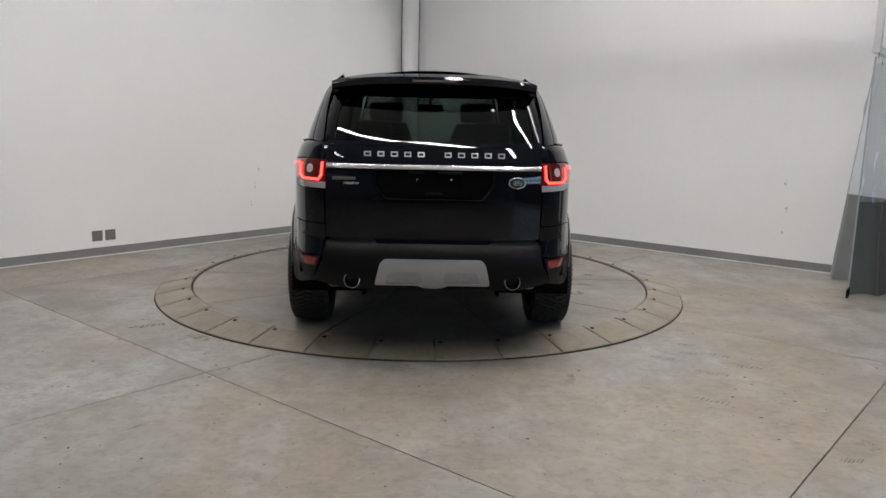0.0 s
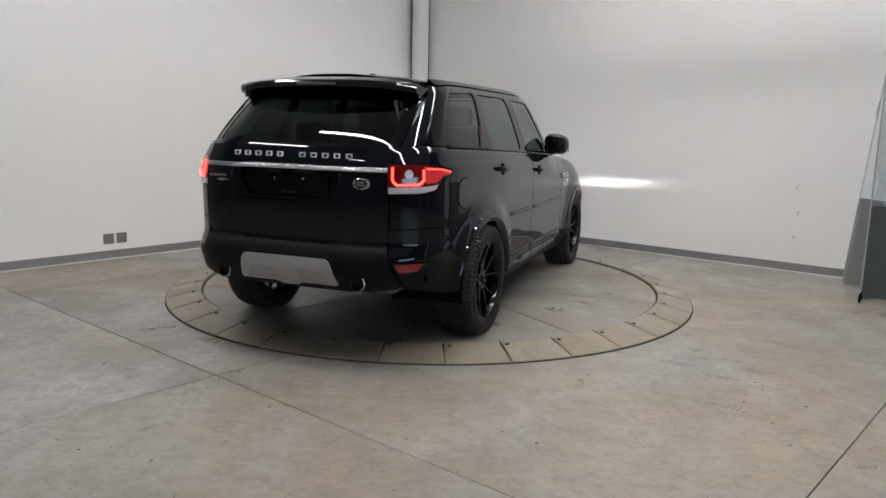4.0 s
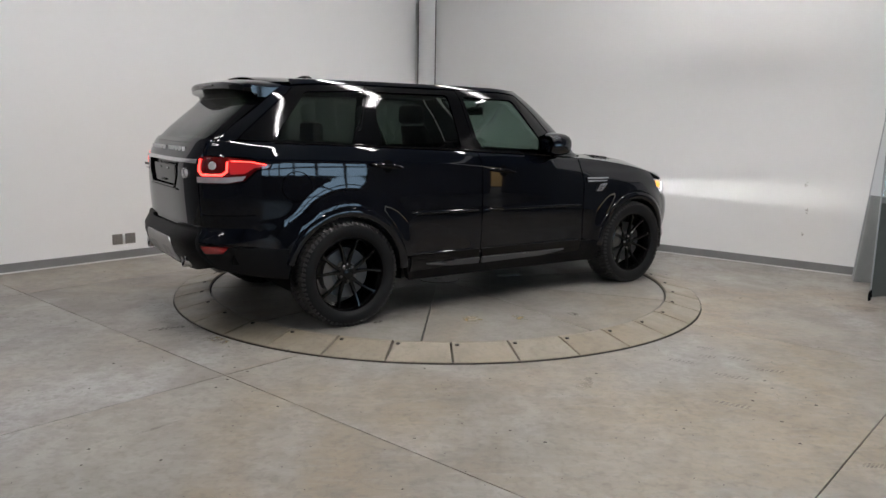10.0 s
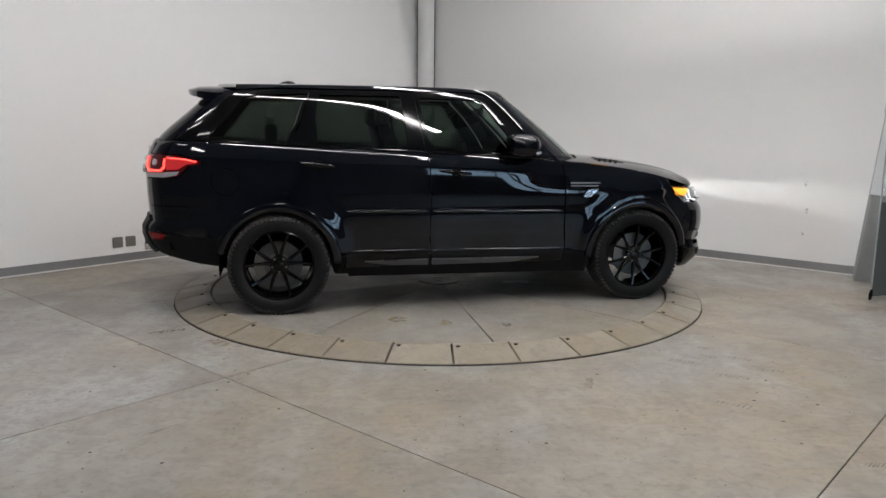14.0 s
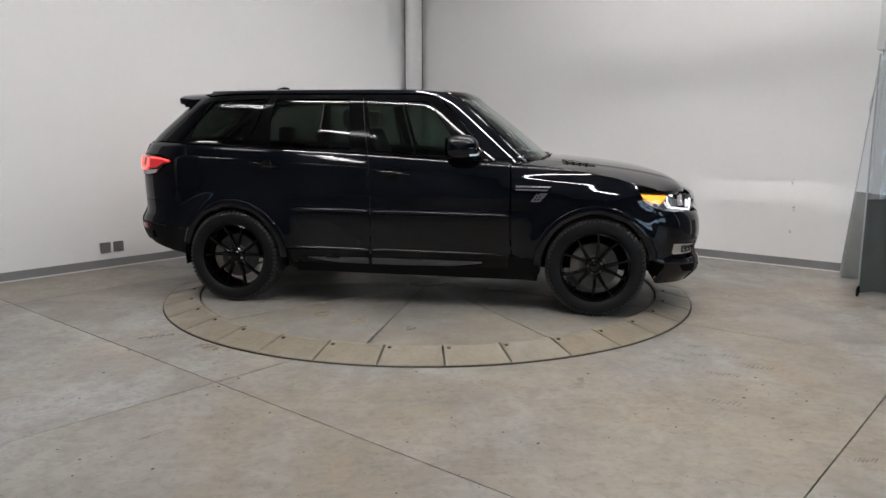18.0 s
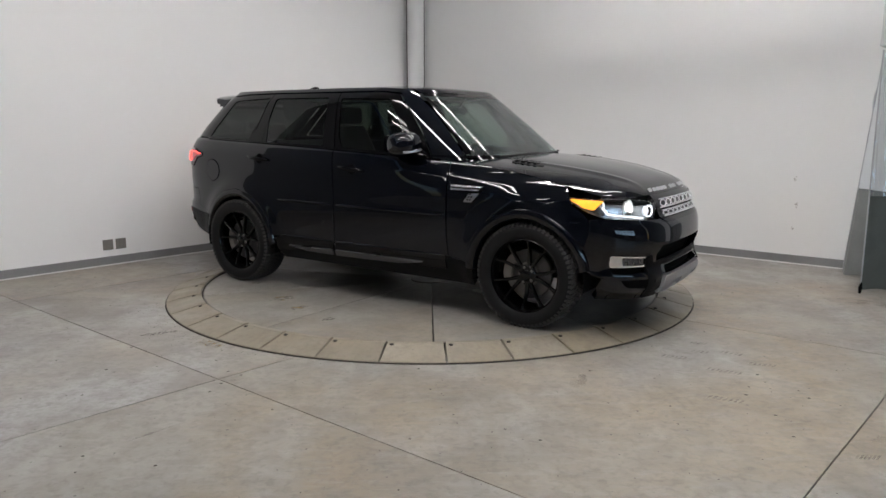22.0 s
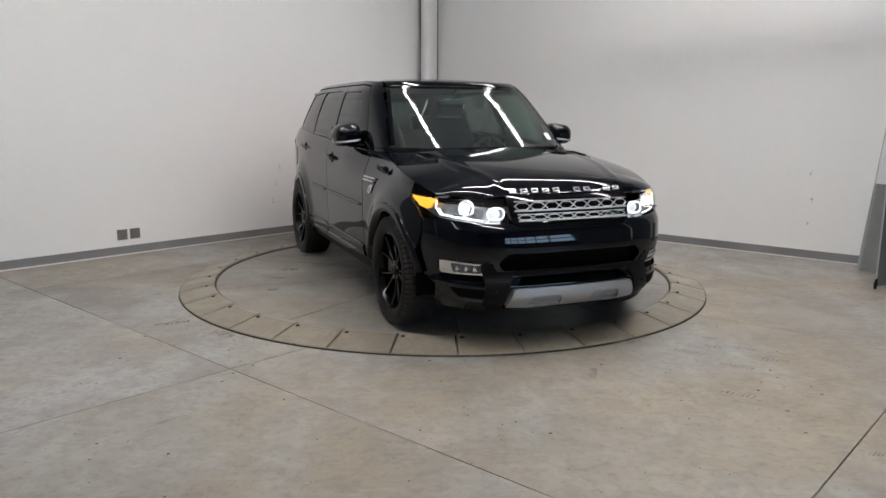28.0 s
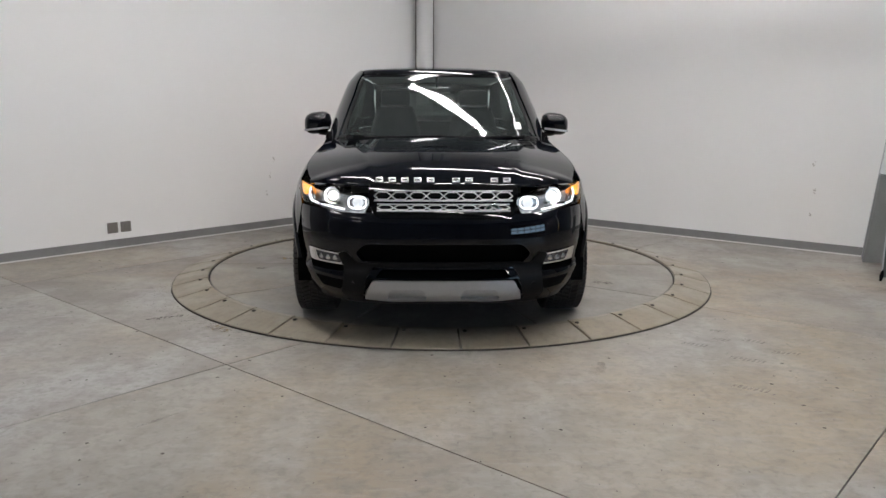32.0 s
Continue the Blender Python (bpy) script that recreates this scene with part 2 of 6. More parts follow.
def stain(name, colour, cover, scale, lo=0.45, hi=0.65):
    """A thin broken film of dirt or spilt paint that lets the floor show through."""
    m = bpy.data.materials.new(name)
    m.use_nodes = True
    nt = m.node_tree
    b = nt.nodes["Principled BSDF"]
    b.inputs["Base Color"].default_value = (*colour, 1)
    b.inputs["Roughness"].default_value = 0.7
    co = nt.nodes.new("ShaderNodeTexCoord")
    n = nt.nodes.new("ShaderNodeTexNoise")
    n.inputs["Scale"].default_value, n.inputs["Detail"].default_value = scale, 7
    nt.links.new(co.outputs["Object"], n.inputs["Vector"])
    r = nt.nodes.new("ShaderNodeMapRange")
    r.inputs[1].default_value, r.inputs[2].default_value, r.inputs[4].default_value = lo, hi, cover
    nt.links.new(n.outputs[0], r.inputs[0])
    see = nt.nodes.new("ShaderNodeBsdfTransparent")
    mix = nt.nodes.new("ShaderNodeMixShader")
    nt.links.new(r.outputs[0], mix.inputs[0])
    nt.links.new(see.outputs[0], mix.inputs[1])
    nt.links.new(b.outputs[0], mix.inputs[2])
    nt.links.new(mix.outputs[0], nt.nodes["Material Output"].inputs[0])
    return m


M_LOOSE = material("pale_cement", (0.42, 0.41, 0.38), 0.6, vary=0.3, scale=14)
M_PIT = material("dark_pit", (0.045, 0.04, 0.034), 0.9, vary=0.5, scale=3, second=(0.09, 0.08, 0.065))
M_PRINT = stain("tyre_print_dirt", (0.15, 0.14, 0.125), 0.42, 30, 0.3, 0.65)
M_CRUMB = stain("dark_crumbs", (0.08, 0.072, 0.06), 0.9, 45, 0.48, 0.58)
M_YELLOW = stain("yellow_paint_residue", (0.42, 0.31, 0.14), 0.65, 16, 0.42, 0.62)
M_SMEAR = stain("brown_smear", (0.16, 0.142, 0.118), 0.4, 7, 0.42, 0.75)


# ---- mesh helpers ----
def part(name, bm, mat, parent, label="", smooth=False):
    """Links a bmesh as one mesh object under a thing or a part."""
    me = bpy.data.meshes.new(name)
    bmesh.ops.recalc_face_normals(bm, faces=bm.faces)
    bm.to_mesh(me)
    bm.free()
    me.materials.append(mat)
    if smooth:
        me.polygons.foreach_set("use_smooth", [True] * len(me.polygons))
        sharp_edges(me)
    ob = new(name, me)
    ob.parent = parent
    return tagged(ob, label)


def sharp_edges(me, angle=38):
    me.set_sharp_from_angle(angle=radians(angle))


def box(bm, x0, x1, y0, y1, z0, z1, bevel=0.0, m=None):
    vs = [bm.verts.new((x, y, z)) for x in (x0, x1) for y in (y0, y1) for z in (z0, z1)]
    fs = [bm.faces.new([vs[i] for i in f]) for f in ((0, 1, 3, 2), (4, 6, 7, 5), (0, 4, 5, 1), (2, 3, 7, 6), (0, 2, 6, 4), (1, 5, 7, 3))]
    if bevel:
        es = list({e for f in fs for e in f.edges})
        r = bmesh.ops.bevel(bm, geom=es, offset=bevel, segments=2, affect="EDGES", profile=0.5)
        vs = list({v for v in vs if v.is_valid} | set(r["verts"]))
    if m is not None:
        bmesh.ops.transform(bm, matrix=m, verts=vs)
    return vs


def prism(bm, ring, z0, z1):
    """An upright prism over a plan polygon."""
    lo = [bm.verts.new((x, y, z0)) for x, y in ring]
    hi = [bm.verts.new((x, y, z1)) for x, y in ring]
    n = len(ring)
    bm.faces.new(lo[::-1])
    bm.faces.new(hi)
    for i in range(n):
        bm.faces.new((lo[i], lo[(i + 1) % n], hi[(i + 1) % n], hi[i]))


def lathe(bm, profile, n=48, m=None):
    """Turns a profile of (radius, height) round z; a closed loop when first and last meet."""
    rings = []
    for r, z in profile:
        if r < 1e-6:
            rings.append([bm.verts.new((0, 0, z))] * n)
        else:
            rings.append([bm.verts.new((r * math.cos(2 * math.pi * k / n), r * math.sin(2 * math.pi * k / n), z)) for k in range(n)])
    for a, b in zip(rings, rings[1:]):
        for k in range(n):
            q = [a[k], a[(k + 1) % n], b[(k + 1) % n], b[k]]
            q = [v for i, v in enumerate(q) if v not in q[:i]]
            if len(q) > 2:
                bm.faces.new(q)
    if m is not None:
        bmesh.ops.transform(bm, matrix=m, verts=list({v for r in rings for v in r}))


def tube(bm, pts, r, n=8, cap=True):
    """A round bar along a line of points."""
    rings = []
    for i, p in enumerate(pts):
        p = Vector(p)
        d = (Vector(pts[min(i + 1, len(pts) - 1)]) - Vector(pts[max(i - 1, 0)])).normalized()
        u = d.orthogonal().normalized() if i == 0 else (u - d * u.dot(d)).normalized()
        v = d.cross(u)
        rr = r[i] if isinstance(r, (list, tuple)) else r
        rings.append([bm.verts.new(p + rr * (math.cos(2 * math.pi * k / n) * u + math.sin(2 * math.pi * k / n) * v)) for k in range(n)])
    for a, b in zip(rings, rings[1:]):
        for k in range(n):
            bm.faces.new((a[k], a[(k + 1) % n], b[(k + 1) % n], b[k]))
    if cap:
        bm.faces.new(rings[0][::-1])
        bm.faces.new(rings[-1])


def grid_mesh(bm, rows):
    """Joins rows of points, all of one length, into a sheet."""
    vs = [[bm.verts.new(p) for p in r] for r in rows]
    for a, b in zip(vs, vs[1:]):
        for i in range(len(a) - 1):
            q = []
            for v in (a[i], a[i + 1], b[i + 1], b[i]):
                if not any((v.co - w.co).length < 1e-7 for w in q):
                    q.append(v)
            if len(q) > 2:
                bm.faces.new(q)
    return vs


# ---- the room ----
CORNER = Vector((-0.293, 4.390))
ALONG_LEFT = Vector((-0.6717, -0.7408)).normalized()     # from the corner along the left wall
ALONG_RIGHT = Vector((0.7782, -0.6280)).normalized()     # from the corner along the right wall
CEILING = 5.8
LEFT_LONG, RIGHT_LONG = 13.0, 13.0


def wall_frame(start, along, inward_sign):
    """The pose of a wall: x along it, y into the room, z up."""
    a = Vector((along.x, along.y, 0))
    n = Vector((-along.y, along.x, 0)) * inward_sign
    m = Matrix((a, n, Vector((0, 0, 1)))).transposed().to_4x4()
    m.translation = (start.x, start.y, 0)
    return m


LEFT_M = wall_frame(CORNER, ALONG_LEFT, 1)
RIGHT_M = wall_frame(CORNER, ALONG_RIGHT, -1)


def placed(name, bm, mat, m, smooth=False):
    bmesh.ops.transform(bm, matrix=m, verts=bm.verts)
    return part(name, bm, mat, None, smooth=smooth)


def build_room():
    for name, m, long, white in (("wall_left", LEFT_M, LEFT_LONG, 6.5), ("wall_right", RIGHT_M, RIGHT_LONG, 7.4)):
        bm = bmesh.new()
        box(bm, white, long, -0.45, -0.25, 0, CEILING)
        tagged(placed(name + "_far", bm, M_DARKWALL, m), "dark grey wall of the bay beyond", "wall", kind="structure")
        bm = bmesh.new()
        box(bm, -0.25, white, -0.2, 0, 0, CEILING)
        tagged(placed(name, bm, M_WALL, m), "smooth white painted wall with faint scuffs", "wall", kind="structure")
        bm = bmesh.new()
        box(bm, 0.0, white, 0.0, 0.012, 0.004, 0.095, 0.004)
        tagged(placed("baseboard", bm, M_BASE, m), "grey vinyl cove base along the white wall", "baseboard", kind="structure")
        bm = bmesh.new()
        box(bm, 0.0, white, 0.012, 0.024, 0.001, 0.012)
        tagged(placed("trim", bm, M_CAULK, m), "thin pale caulk line under the base", "trim", kind="structure")
    far_l = CORNER + ALONG_LEFT * LEFT_LONG
    far_r = CORNER + ALONG_RIGHT * RIGHT_LONG
    back = far_l + ALONG_RIGHT * RIGHT_LONG
    for name, a, b in (("wall_back_left", far_l, back), ("wall_back_right", far_r, back)):
        d = (b - a)
        m = wall_frame(a, d.normalized(), 1 if name == "wall_back_left" else -1)
        bm = bmesh.new()
        box(bm, 0, d.length, -0.2, 0, 0, CEILING)
        tagged(placed(name, bm, M_DARKWALL, m), "dark grey workshop wall", "wall", kind="structure")
    bm = bmesh.new()
    prism(bm, [CORNER - (ALONG_LEFT + ALONG_RIGHT) * 0.3, far_r, back, far_l], CEILING, CEILING + 0.15)
    tagged(part("ceiling", bm, M_CEIL, None), "white painted metal ceiling high above", "ceiling", kind="structure")
    # corner column
    cx, cy = CORNER.x + 0.040, CORNER.y - 0.20
    bm = bmesh.new()
    lathe(bm, [(0.118, 0.0), (0.118, CEILING)], 48, Matrix.Translation((cx, cy, 0)))
    box(bm, cx - 0.1175, cx + 0.1175, cy, CORNER.y + 0.1, 0, CEILING)
    tagged(part("corner_column", bm, M_COLUMN, None, smooth=True), "round white painted steel column in the room corner", "column", kind="structure")
    # dark strips stand in for the shadow gaps beside the column
    for s in (-1, 1):
        bm = bmesh.new()
        box(bm, cx + s * 0.124 - 0.007, cx + s * 0.124 + 0.007, cy - 0.012, cy + 0.02, 0.0, CEILING)
        tagged(part("trim", bm, M_SEAM, None), "dark strip for the shadow gap beside the column", "trim", kind="structure")


RING_OUT, RING_IN, PLATES = 2.331, 2.044, 34
DECK, LIP = 0.050, 0.064        # heights of the disc and of the inner edge of the ramp plates
JOINT_A, JOINT_B = Vector((0.648, 0.7616)), Vector((0.7425, -0.6698))   # normals of the two families of saw cuts


def cut_polygon(poly, n, lo, hi):
    """The part of a plan polygon with lo <= n.p <= hi."""
    for sgn, lim in ((1, lo), (-1, -hi)):
        out = []
        for i, p in enumerate(poly):
            q = poly[(i + 1) % len(poly)]
            dp, dq = sgn * n.dot(p) - lim, sgn * n.dot(q) - lim
            if dp >= 0:
                out.append(p)
            if dp * dq < 0:
                out.append(p + (q - p) * (dp / (dp - dq)))
        poly = out
        if len(poly) < 3:
            return []
    return poly


def build_floor():
    far = 14.0
    bm = bmesh.new()
    prism(bm, [Vector((-far, -far)), Vector((far, -far)), Vector((far, far)), Vector((-far, far))], -0.3, -0.022)
    tagged(part("ground", bm, M_JOINT, None), "dark joint bed under the concrete slabs", "ground", kind="structure")
    floor = tagged(new("floor"), "grey trowelled concrete floor with thin saw-cut joints", "floor", kind="structure")
    a_lines = [0.287 - 3.057 * k for k in range(-3, 5)]
    b_lines = [0.822 + 2.995 * k for k in range(-4, 5)]
    a_lines.sort(), b_lines.sort()
    gap = 0.0034
    n_arc = 180
    for i in range(len(a_lines) - 1):
        for j in range(len(b_lines) - 1):
            big = [Vector((-far, -far)), Vector((far, -far)), Vector((far, far)), Vector((-far, far))]
            poly = cut_polygon(big, JOINT_A, a_lines[i] + gap, a_lines[i + 1] - gap)
            if len(poly) < 3:
                continue
            poly = cut_polygon(poly, JOINT_B, b_lines[j] + gap, b_lines[j + 1] - gap)
            if len(poly) < 3:
                continue
            bm = bmesh.new()
            prism(bm, poly, -0.02, 0.0)
            if min(p.length for p in poly) < RING_OUT + 3.2:
                cutter = bmesh.new()
                lathe(cutter, [(0, -0.1), (RING_OUT + 0.006, -0.1), (RING_OUT + 0.006, 0.1), (0, 0.1)], n_arc)
                cm = bpy.data.meshes.new("pit")
                bmesh.ops.recalc_face_normals(cutter, faces=cutter.faces)
                cutter.to_mesh(cm)
                cutter.free()
                slab = part("slab", bm, M_FLOOR, floor)
                tool = new("pit", cm)
                md = slab.modifiers.new("pit", "BOOLEAN")
                md.operation, md.object, md.solver = "DIFFERENCE", tool, "EXACT"
                dg = bpy.context.evaluated_depsgraph_get()
                me = bpy.data.meshes.new_from_object(slab.evaluated_get(dg))
                slab.modifiers.clear()
                slab.data = me
                bpy.data.objects.remove(tool)
            else:
                part("slab", bm, M_FLOOR, floor)


def arc_plate(r0, r1, a0, a1, z0, z1, n, bev=0.004):
    """A ring sector with a bevelled top edge."""
    bm = bmesh.new()

    def ring(da, dr, z):
        inner = [(r0 + dr, a0 + da / r0 + (a1 - a0 - 2 * da / r0) * k / n) for k in range(n + 1)] if r0 > 0.01 else []
        outer = [(r1 - dr, a0 + da / r1 + (a1 - a0 - 2 * da / r1) * k / n) for k in range(n + 1)]
        return [bm.verts.new((r * math.cos(a), r * math.sin(a), z)) for r, a in outer + inner[::-1]]
    rings = [ring(0, 0, z0), ring(0, 0, z1 - bev), ring(bev, bev, z1)]
    m = len(rings[0])
    for a, b in zip(rings, rings[1:]):
        for k in range(m):
            bm.faces.new((a[k], a[(k + 1) % m], b[(k + 1) % m], b[k]))
    h = n + 1
    top = rings[-1]
    for k in range(n):
        bm.faces.new((top[k], top[k + 1], top[m - 2 - k], top[m - 1 - k]))
    return bm


def ramp_plate(a0, a1, n=6, bev=0.004):
    """A cover plate: a ramp up from the floor, bent to a level rim at the inner edge."""
    bm = bmesh.new()
    profile = [(RING_OUT - 0.004, -0.02, 0), (RING_OUT - 0.004, 0.008, 0), (RING_OUT - 0.009, 0.013, bev), (RING_IN + 0.052, LIP - 0.004, bev), (RING_IN + 0.036, LIP, bev),
               (RING_IN + bev, LIP, bev), (RING_IN, LIP - bev, 0), (RING_IN, -0.02, 0)]
    rows = []
    for r, z, inset in profile:
        b0, b1 = a0 + inset / r, a1 - inset / r
        rows.append([(r * math.cos(b0 + (b1 - b0) * k / n), r * math.sin(b0 + (b1 - b0) * k / n), z) for k in range(n + 1)])
    vs = grid_mesh(bm, rows)
    bm.faces.new([v[0] for v in vs])
    bm.faces.new([v[-1] for v in vs])
    return bm


PLATE_PHASE = -87.05


def build_ring():
    ring = tagged(new("turntable_surround"), "ring of tan concrete cover plates round the turntable", "turntable ring", kind="structure")
    step = radians(360 / PLATES)
    g = 0.005
    bm = ramp_plate(g / 2.3, step - g / 2.3)
    first = part("cover_plate", bm, M_PLATE, ring)
    bmb = bmesh.new()
    lathe(bmb, [(0.014, 0.0), (0.014, 0.0085), (0.010, 0.0105), (0, 0.0105)], 12, Matrix.Translation(((RING_IN + 0.062) * math.cos(0.019), (RING_IN + 0.062) * math.sin(0.019), LIP - 0.011)))
    bolt = part("lifting_bolt", bmb, M_JOINT, first)
    for k in range(1, PLATES):
        copy_thing(first, pose(0, 0, 0, 0, 0, 360 * k / PLATES))
    ring.matrix_basis = pose(0, 0, 0, 0, 0, PLATE_PHASE)
    bm = bmesh.new()
    lathe(bm, [(RING_OUT - 0.0038, -0.02), (RING_OUT - 0.0038, 0.0085), (RING_OUT - 0.0005, 0.0075), (RING_OUT - 0.0005, -0.02)], 160)
    part("edge_angle", bm, M_EDGE, ring, "dark worn steel edge ring")
    bm = bmesh.new()
    lathe(bm, [(RING_IN - 0.002, -0.02), (RING_IN - 0.002, LIP - 0.014), (RING_IN - 0.007, LIP - 0.014), (RING_IN - 0.007, -0.02)], 160)
    part("inner_angle", bm, M_JOINT, ring, "dark steel inner edge ring")


def build_turntable():
    table = tagged(new("turntable"), "round concrete turntable disc with radial joints and a centre cap", "turntable")
    for k in range(10):
        bm = arc_plate(0.19, RING_IN - 0.022, radians(36 * k - 91.5) + 0.0026, radians(36 * k - 55.5) - 0.0026, -0.05, 0.0, 14, 0.003)
        part("deck_sector", bm, M_DISC, table)
    bm = bmesh.new()
    lathe(bm, [(0.185, -0.02), (0.185, 0.004), (0.178, 0.008), (0.10, 0.008), (0.098, 0.005), (0.04, 0.005), (0.035, 0.010), (0, 0.010)], 40)
    part("centre_cap", bm, M_DISC, table, "round grey cap at the centre")
    bm = bmesh.new()
    lathe(bm, [(RING_IN - 0.022, -0.05), (RING_IN - 0.022, -0.002), (RING_IN - 0.014, -0.002), (RING_IN - 0.014, -0.05)], 160)
    part("steel_rim", bm, M_STEEL, table, "dark steel rim of the disc")
    # pale loose piece beside the centre cap, built as part of the disc
    bm = bmesh.new()
    m = pose(0.715 * math.cos(radians(-16)), 0.715 * math.sin(radians(-16)), 0.0, 0, 0, -8)
    outline = [(-0.12, -0.02), (-0.06, -0.045), (0.02, -0.03), (0.08, -0.05), (0.12, -0.03), (0.125, 0.03), (0.06, 0.05), (0.0, 0.03), (-0.08, 0.045), (-0.12, 0.02)]
    prism(bm, outline, -0.002, 0.006)
    bmesh.ops.transform(bm, matrix=m, verts=bm.verts)
    part("loose_piece", bm, M_LOOSE, table, "pale flat loose piece on the deck")
    # spilt paint on the deck
    for turn, r, w, mat in ((-114, 1.45, 0.10, M_YELLOW), (-100, 1.50, 0.07, M_YELLOW), (-84, 1.62, 0.06, M_CRUMB), (60, 1.5, 0.08, M_CRUMB), (-140, 1.6, 0.05, M_CRUMB)):
        a = radians(turn)
        bm = bmesh.new()
        blot(bm, r * math.cos(a), r * math.sin(a), w, w * 0.7, turn, 0.0012)
        part("paint_stain", bm, mat, table, "pale yellow paint residue" if mat is M_YELLOW else "dark dirt stain")
    return table


def blot(bm, x, y, w, h, turn, z):
    """A thin uneven patch lying on the floor."""
    rnd = random.Random(round(1000 * x + 77 * y))
    m = pose(x, y, z, 0, 0, turn)
    ring = []
    for k in range(22):
        a = 2 * math.pi * k / 22
        f = 1 + 0.25 * rnd.uniform(-1, 1)
        ring.append(bm.verts.new(m @ Vector((w * f * math.cos(a), h * f * math.sin(a), 0))))
    bm.faces.new(ring)


def build_floor_marks():
    """Tyre prints, crumbs and smears on the slabs."""
    for (x0, y0), (x1, y1), n in (((1.80, -1.87), (1.90, -1.91), 5), ((1.52, -2.15), (1.66, -2.22), 6), ((1.75, -2.05), (1.84, -2.11), 4), ((1.93, -2.07), (2.05, -2.15), 5),
                                  ((1.72, -2.41), (1.89, -2.52), 8), ((2.01, -2.32), (2.17, -2.37), 6), ((1.55, -2.88), (1.72, -2.97), 7), ((1.95, -3.63), (2.06, -3.64), 6)):
        bm = bmesh.new()
        for k in range(n):
            t = (k + 0.5) / n
            x, y = x0 + (x1 - x0) * t, y0 + (y1 - y0) * t
            w = math.hypot(x1 - x0, y1 - y0) / n * 0.34
            for v in ((bm.verts.new((x + w * sx + 0.020 * sy, y + 0.022 * sy, 0.0015)) for sx, sy in ((-1, -1), (1, -1), (1, 1), (-1, 1))),):
                bm.faces.new(list(v))
        tagged(part("tyre_print", bm, M_PRINT, None), "faint row of tyre tread marks on the concrete", "tyre mark", "tyre marks", kind="structure")
    for x, y, w, h, turn, mat, label in ((-1.93, -1.631, 0.12, 0.035, 25, M_CRUMB, "dark crumbs beside the ring"), (-1.489, -1.882, 0.10, 0.05, -40, M_YELLOW, "yellow residue beside the ring"),
                                         (0.882, -2.643, 0.05, 0.12, -25, M_SMEAR, "brown scuff on the concrete"), (2.191, -3.463, 0.09, 0.05, 20, M_SMEAR, "brown smear on the concrete"),
                                         (-1.336, -3.362, 0.17, 0.012, 51, M_SMEAR, "thin drag line on the concrete"), (3.691, -0.757, 0.30, 0.10, -30, M_SMEAR, "damp brown patch by the curtain")):
        bm = bmesh.new()
        blot(bm, x, y, w, h, turn, 0.0013)
        tagged(part("floor_stain", bm, mat, None), label, "stain", "floor stains", kind="structure")


def build_floor_pits():
    """Small dark pits and crumbs scattered over the slabs."""
    rnd = random.Random(12)
    bm = bmesh.new()

    def spot(x, y, r):
        turn = rnd.uniform(0, 6)
        bm.faces.new([bm.verts.new((x + r * rnd.uniform(0.75, 1.2) * math.cos(turn + k * math.pi / 3.5), y + r * rnd.uniform(0.75, 1.2) * math.sin(turn + k * math.pi / 3.5), 0.0012)) for k in range(7)])
    count = 0
    while count < 620:
        x, y = rnd.uniform(-4.2, 4.2), rnd.uniform(-5.6, 3.2)
        if math.hypot(x, y) < RING_OUT + 0.05 or Vector((x, y)).dot(JOINT_A) > 2.9:
            continue
        spot(x, y, 0.0034 + 0.0075 * rnd.random() ** 3)
        count += 1
    for k in range(260):
        a, r = radians(rnd.gauss(217, 14)), RING_OUT + 0.02 + abs(rnd.gauss(0, 0.10))
        spot(r * math.cos(a), r * math.sin(a), rnd.uniform(0.0015, 0.004))
    ob = part("floor_pits", bm, M_PIT, None)
    tagged(ob, "small dark pits and crumbs in the concrete", "pits", kind="stuff")


def strip_light(x0, y0, x1, y1, z, lit, label="long white linear ceiling light, switched on"):
    """A run of linear fixtures hung under the ceiling."""
    a, b = Vector((x0, y0)), Vector((x1, y1))
    d = (b - a).normalized()
    run = (b - a).length
    top = tagged(new("linear_light"), label, "ceiling light", "linear ceiling lights")
    m = wall_frame(a, d, 1)
    m.translation.z = z
    top.matrix_basis = m
    bm = bmesh.new()
    box(bm, 0, run, -0.10, 0.10, 0.0, 0.06, 0.01)
    part("housing", bm, M_FIXTURE, top)
    # added skirts, out of view, that cut the light thrown at the wall tops
    for y in (-0.10, 0.09):
        bm = bmesh.new()
        box(bm, 0, run, y, y + 0.01, -0.07, -0.001, 0.002)
        part("light_baffle", bm, M_FIXTURE, top)
    n = max(1, round(run / 1.25))
    for k in range(n):
        bm = bmesh.new()
        box(bm, k * run / n + 0.02, (k + 1) * run / n - 0.02, -0.07, 0.07, -0.02, -0.002, 0.008)
        part("diffuser", bm, lit, top)
    for k in (0.15, 0.85):
        bm = bmesh.new()
        tube(bm, [(run * k, 0, 0.05), (run * k, 0, CEILING - z)], 0.006, 6)
        part("hanger", bm, M_FIXTURE, top)
    return top


build_room()
build_floor()
build_ring()
turntable = build_turntable()
build_floor_marks()
build_floor_pits()
ROW_DIR, ROW_N = Vector((0.7547, -0.6561)), Vector((0.6561, 0.7547))
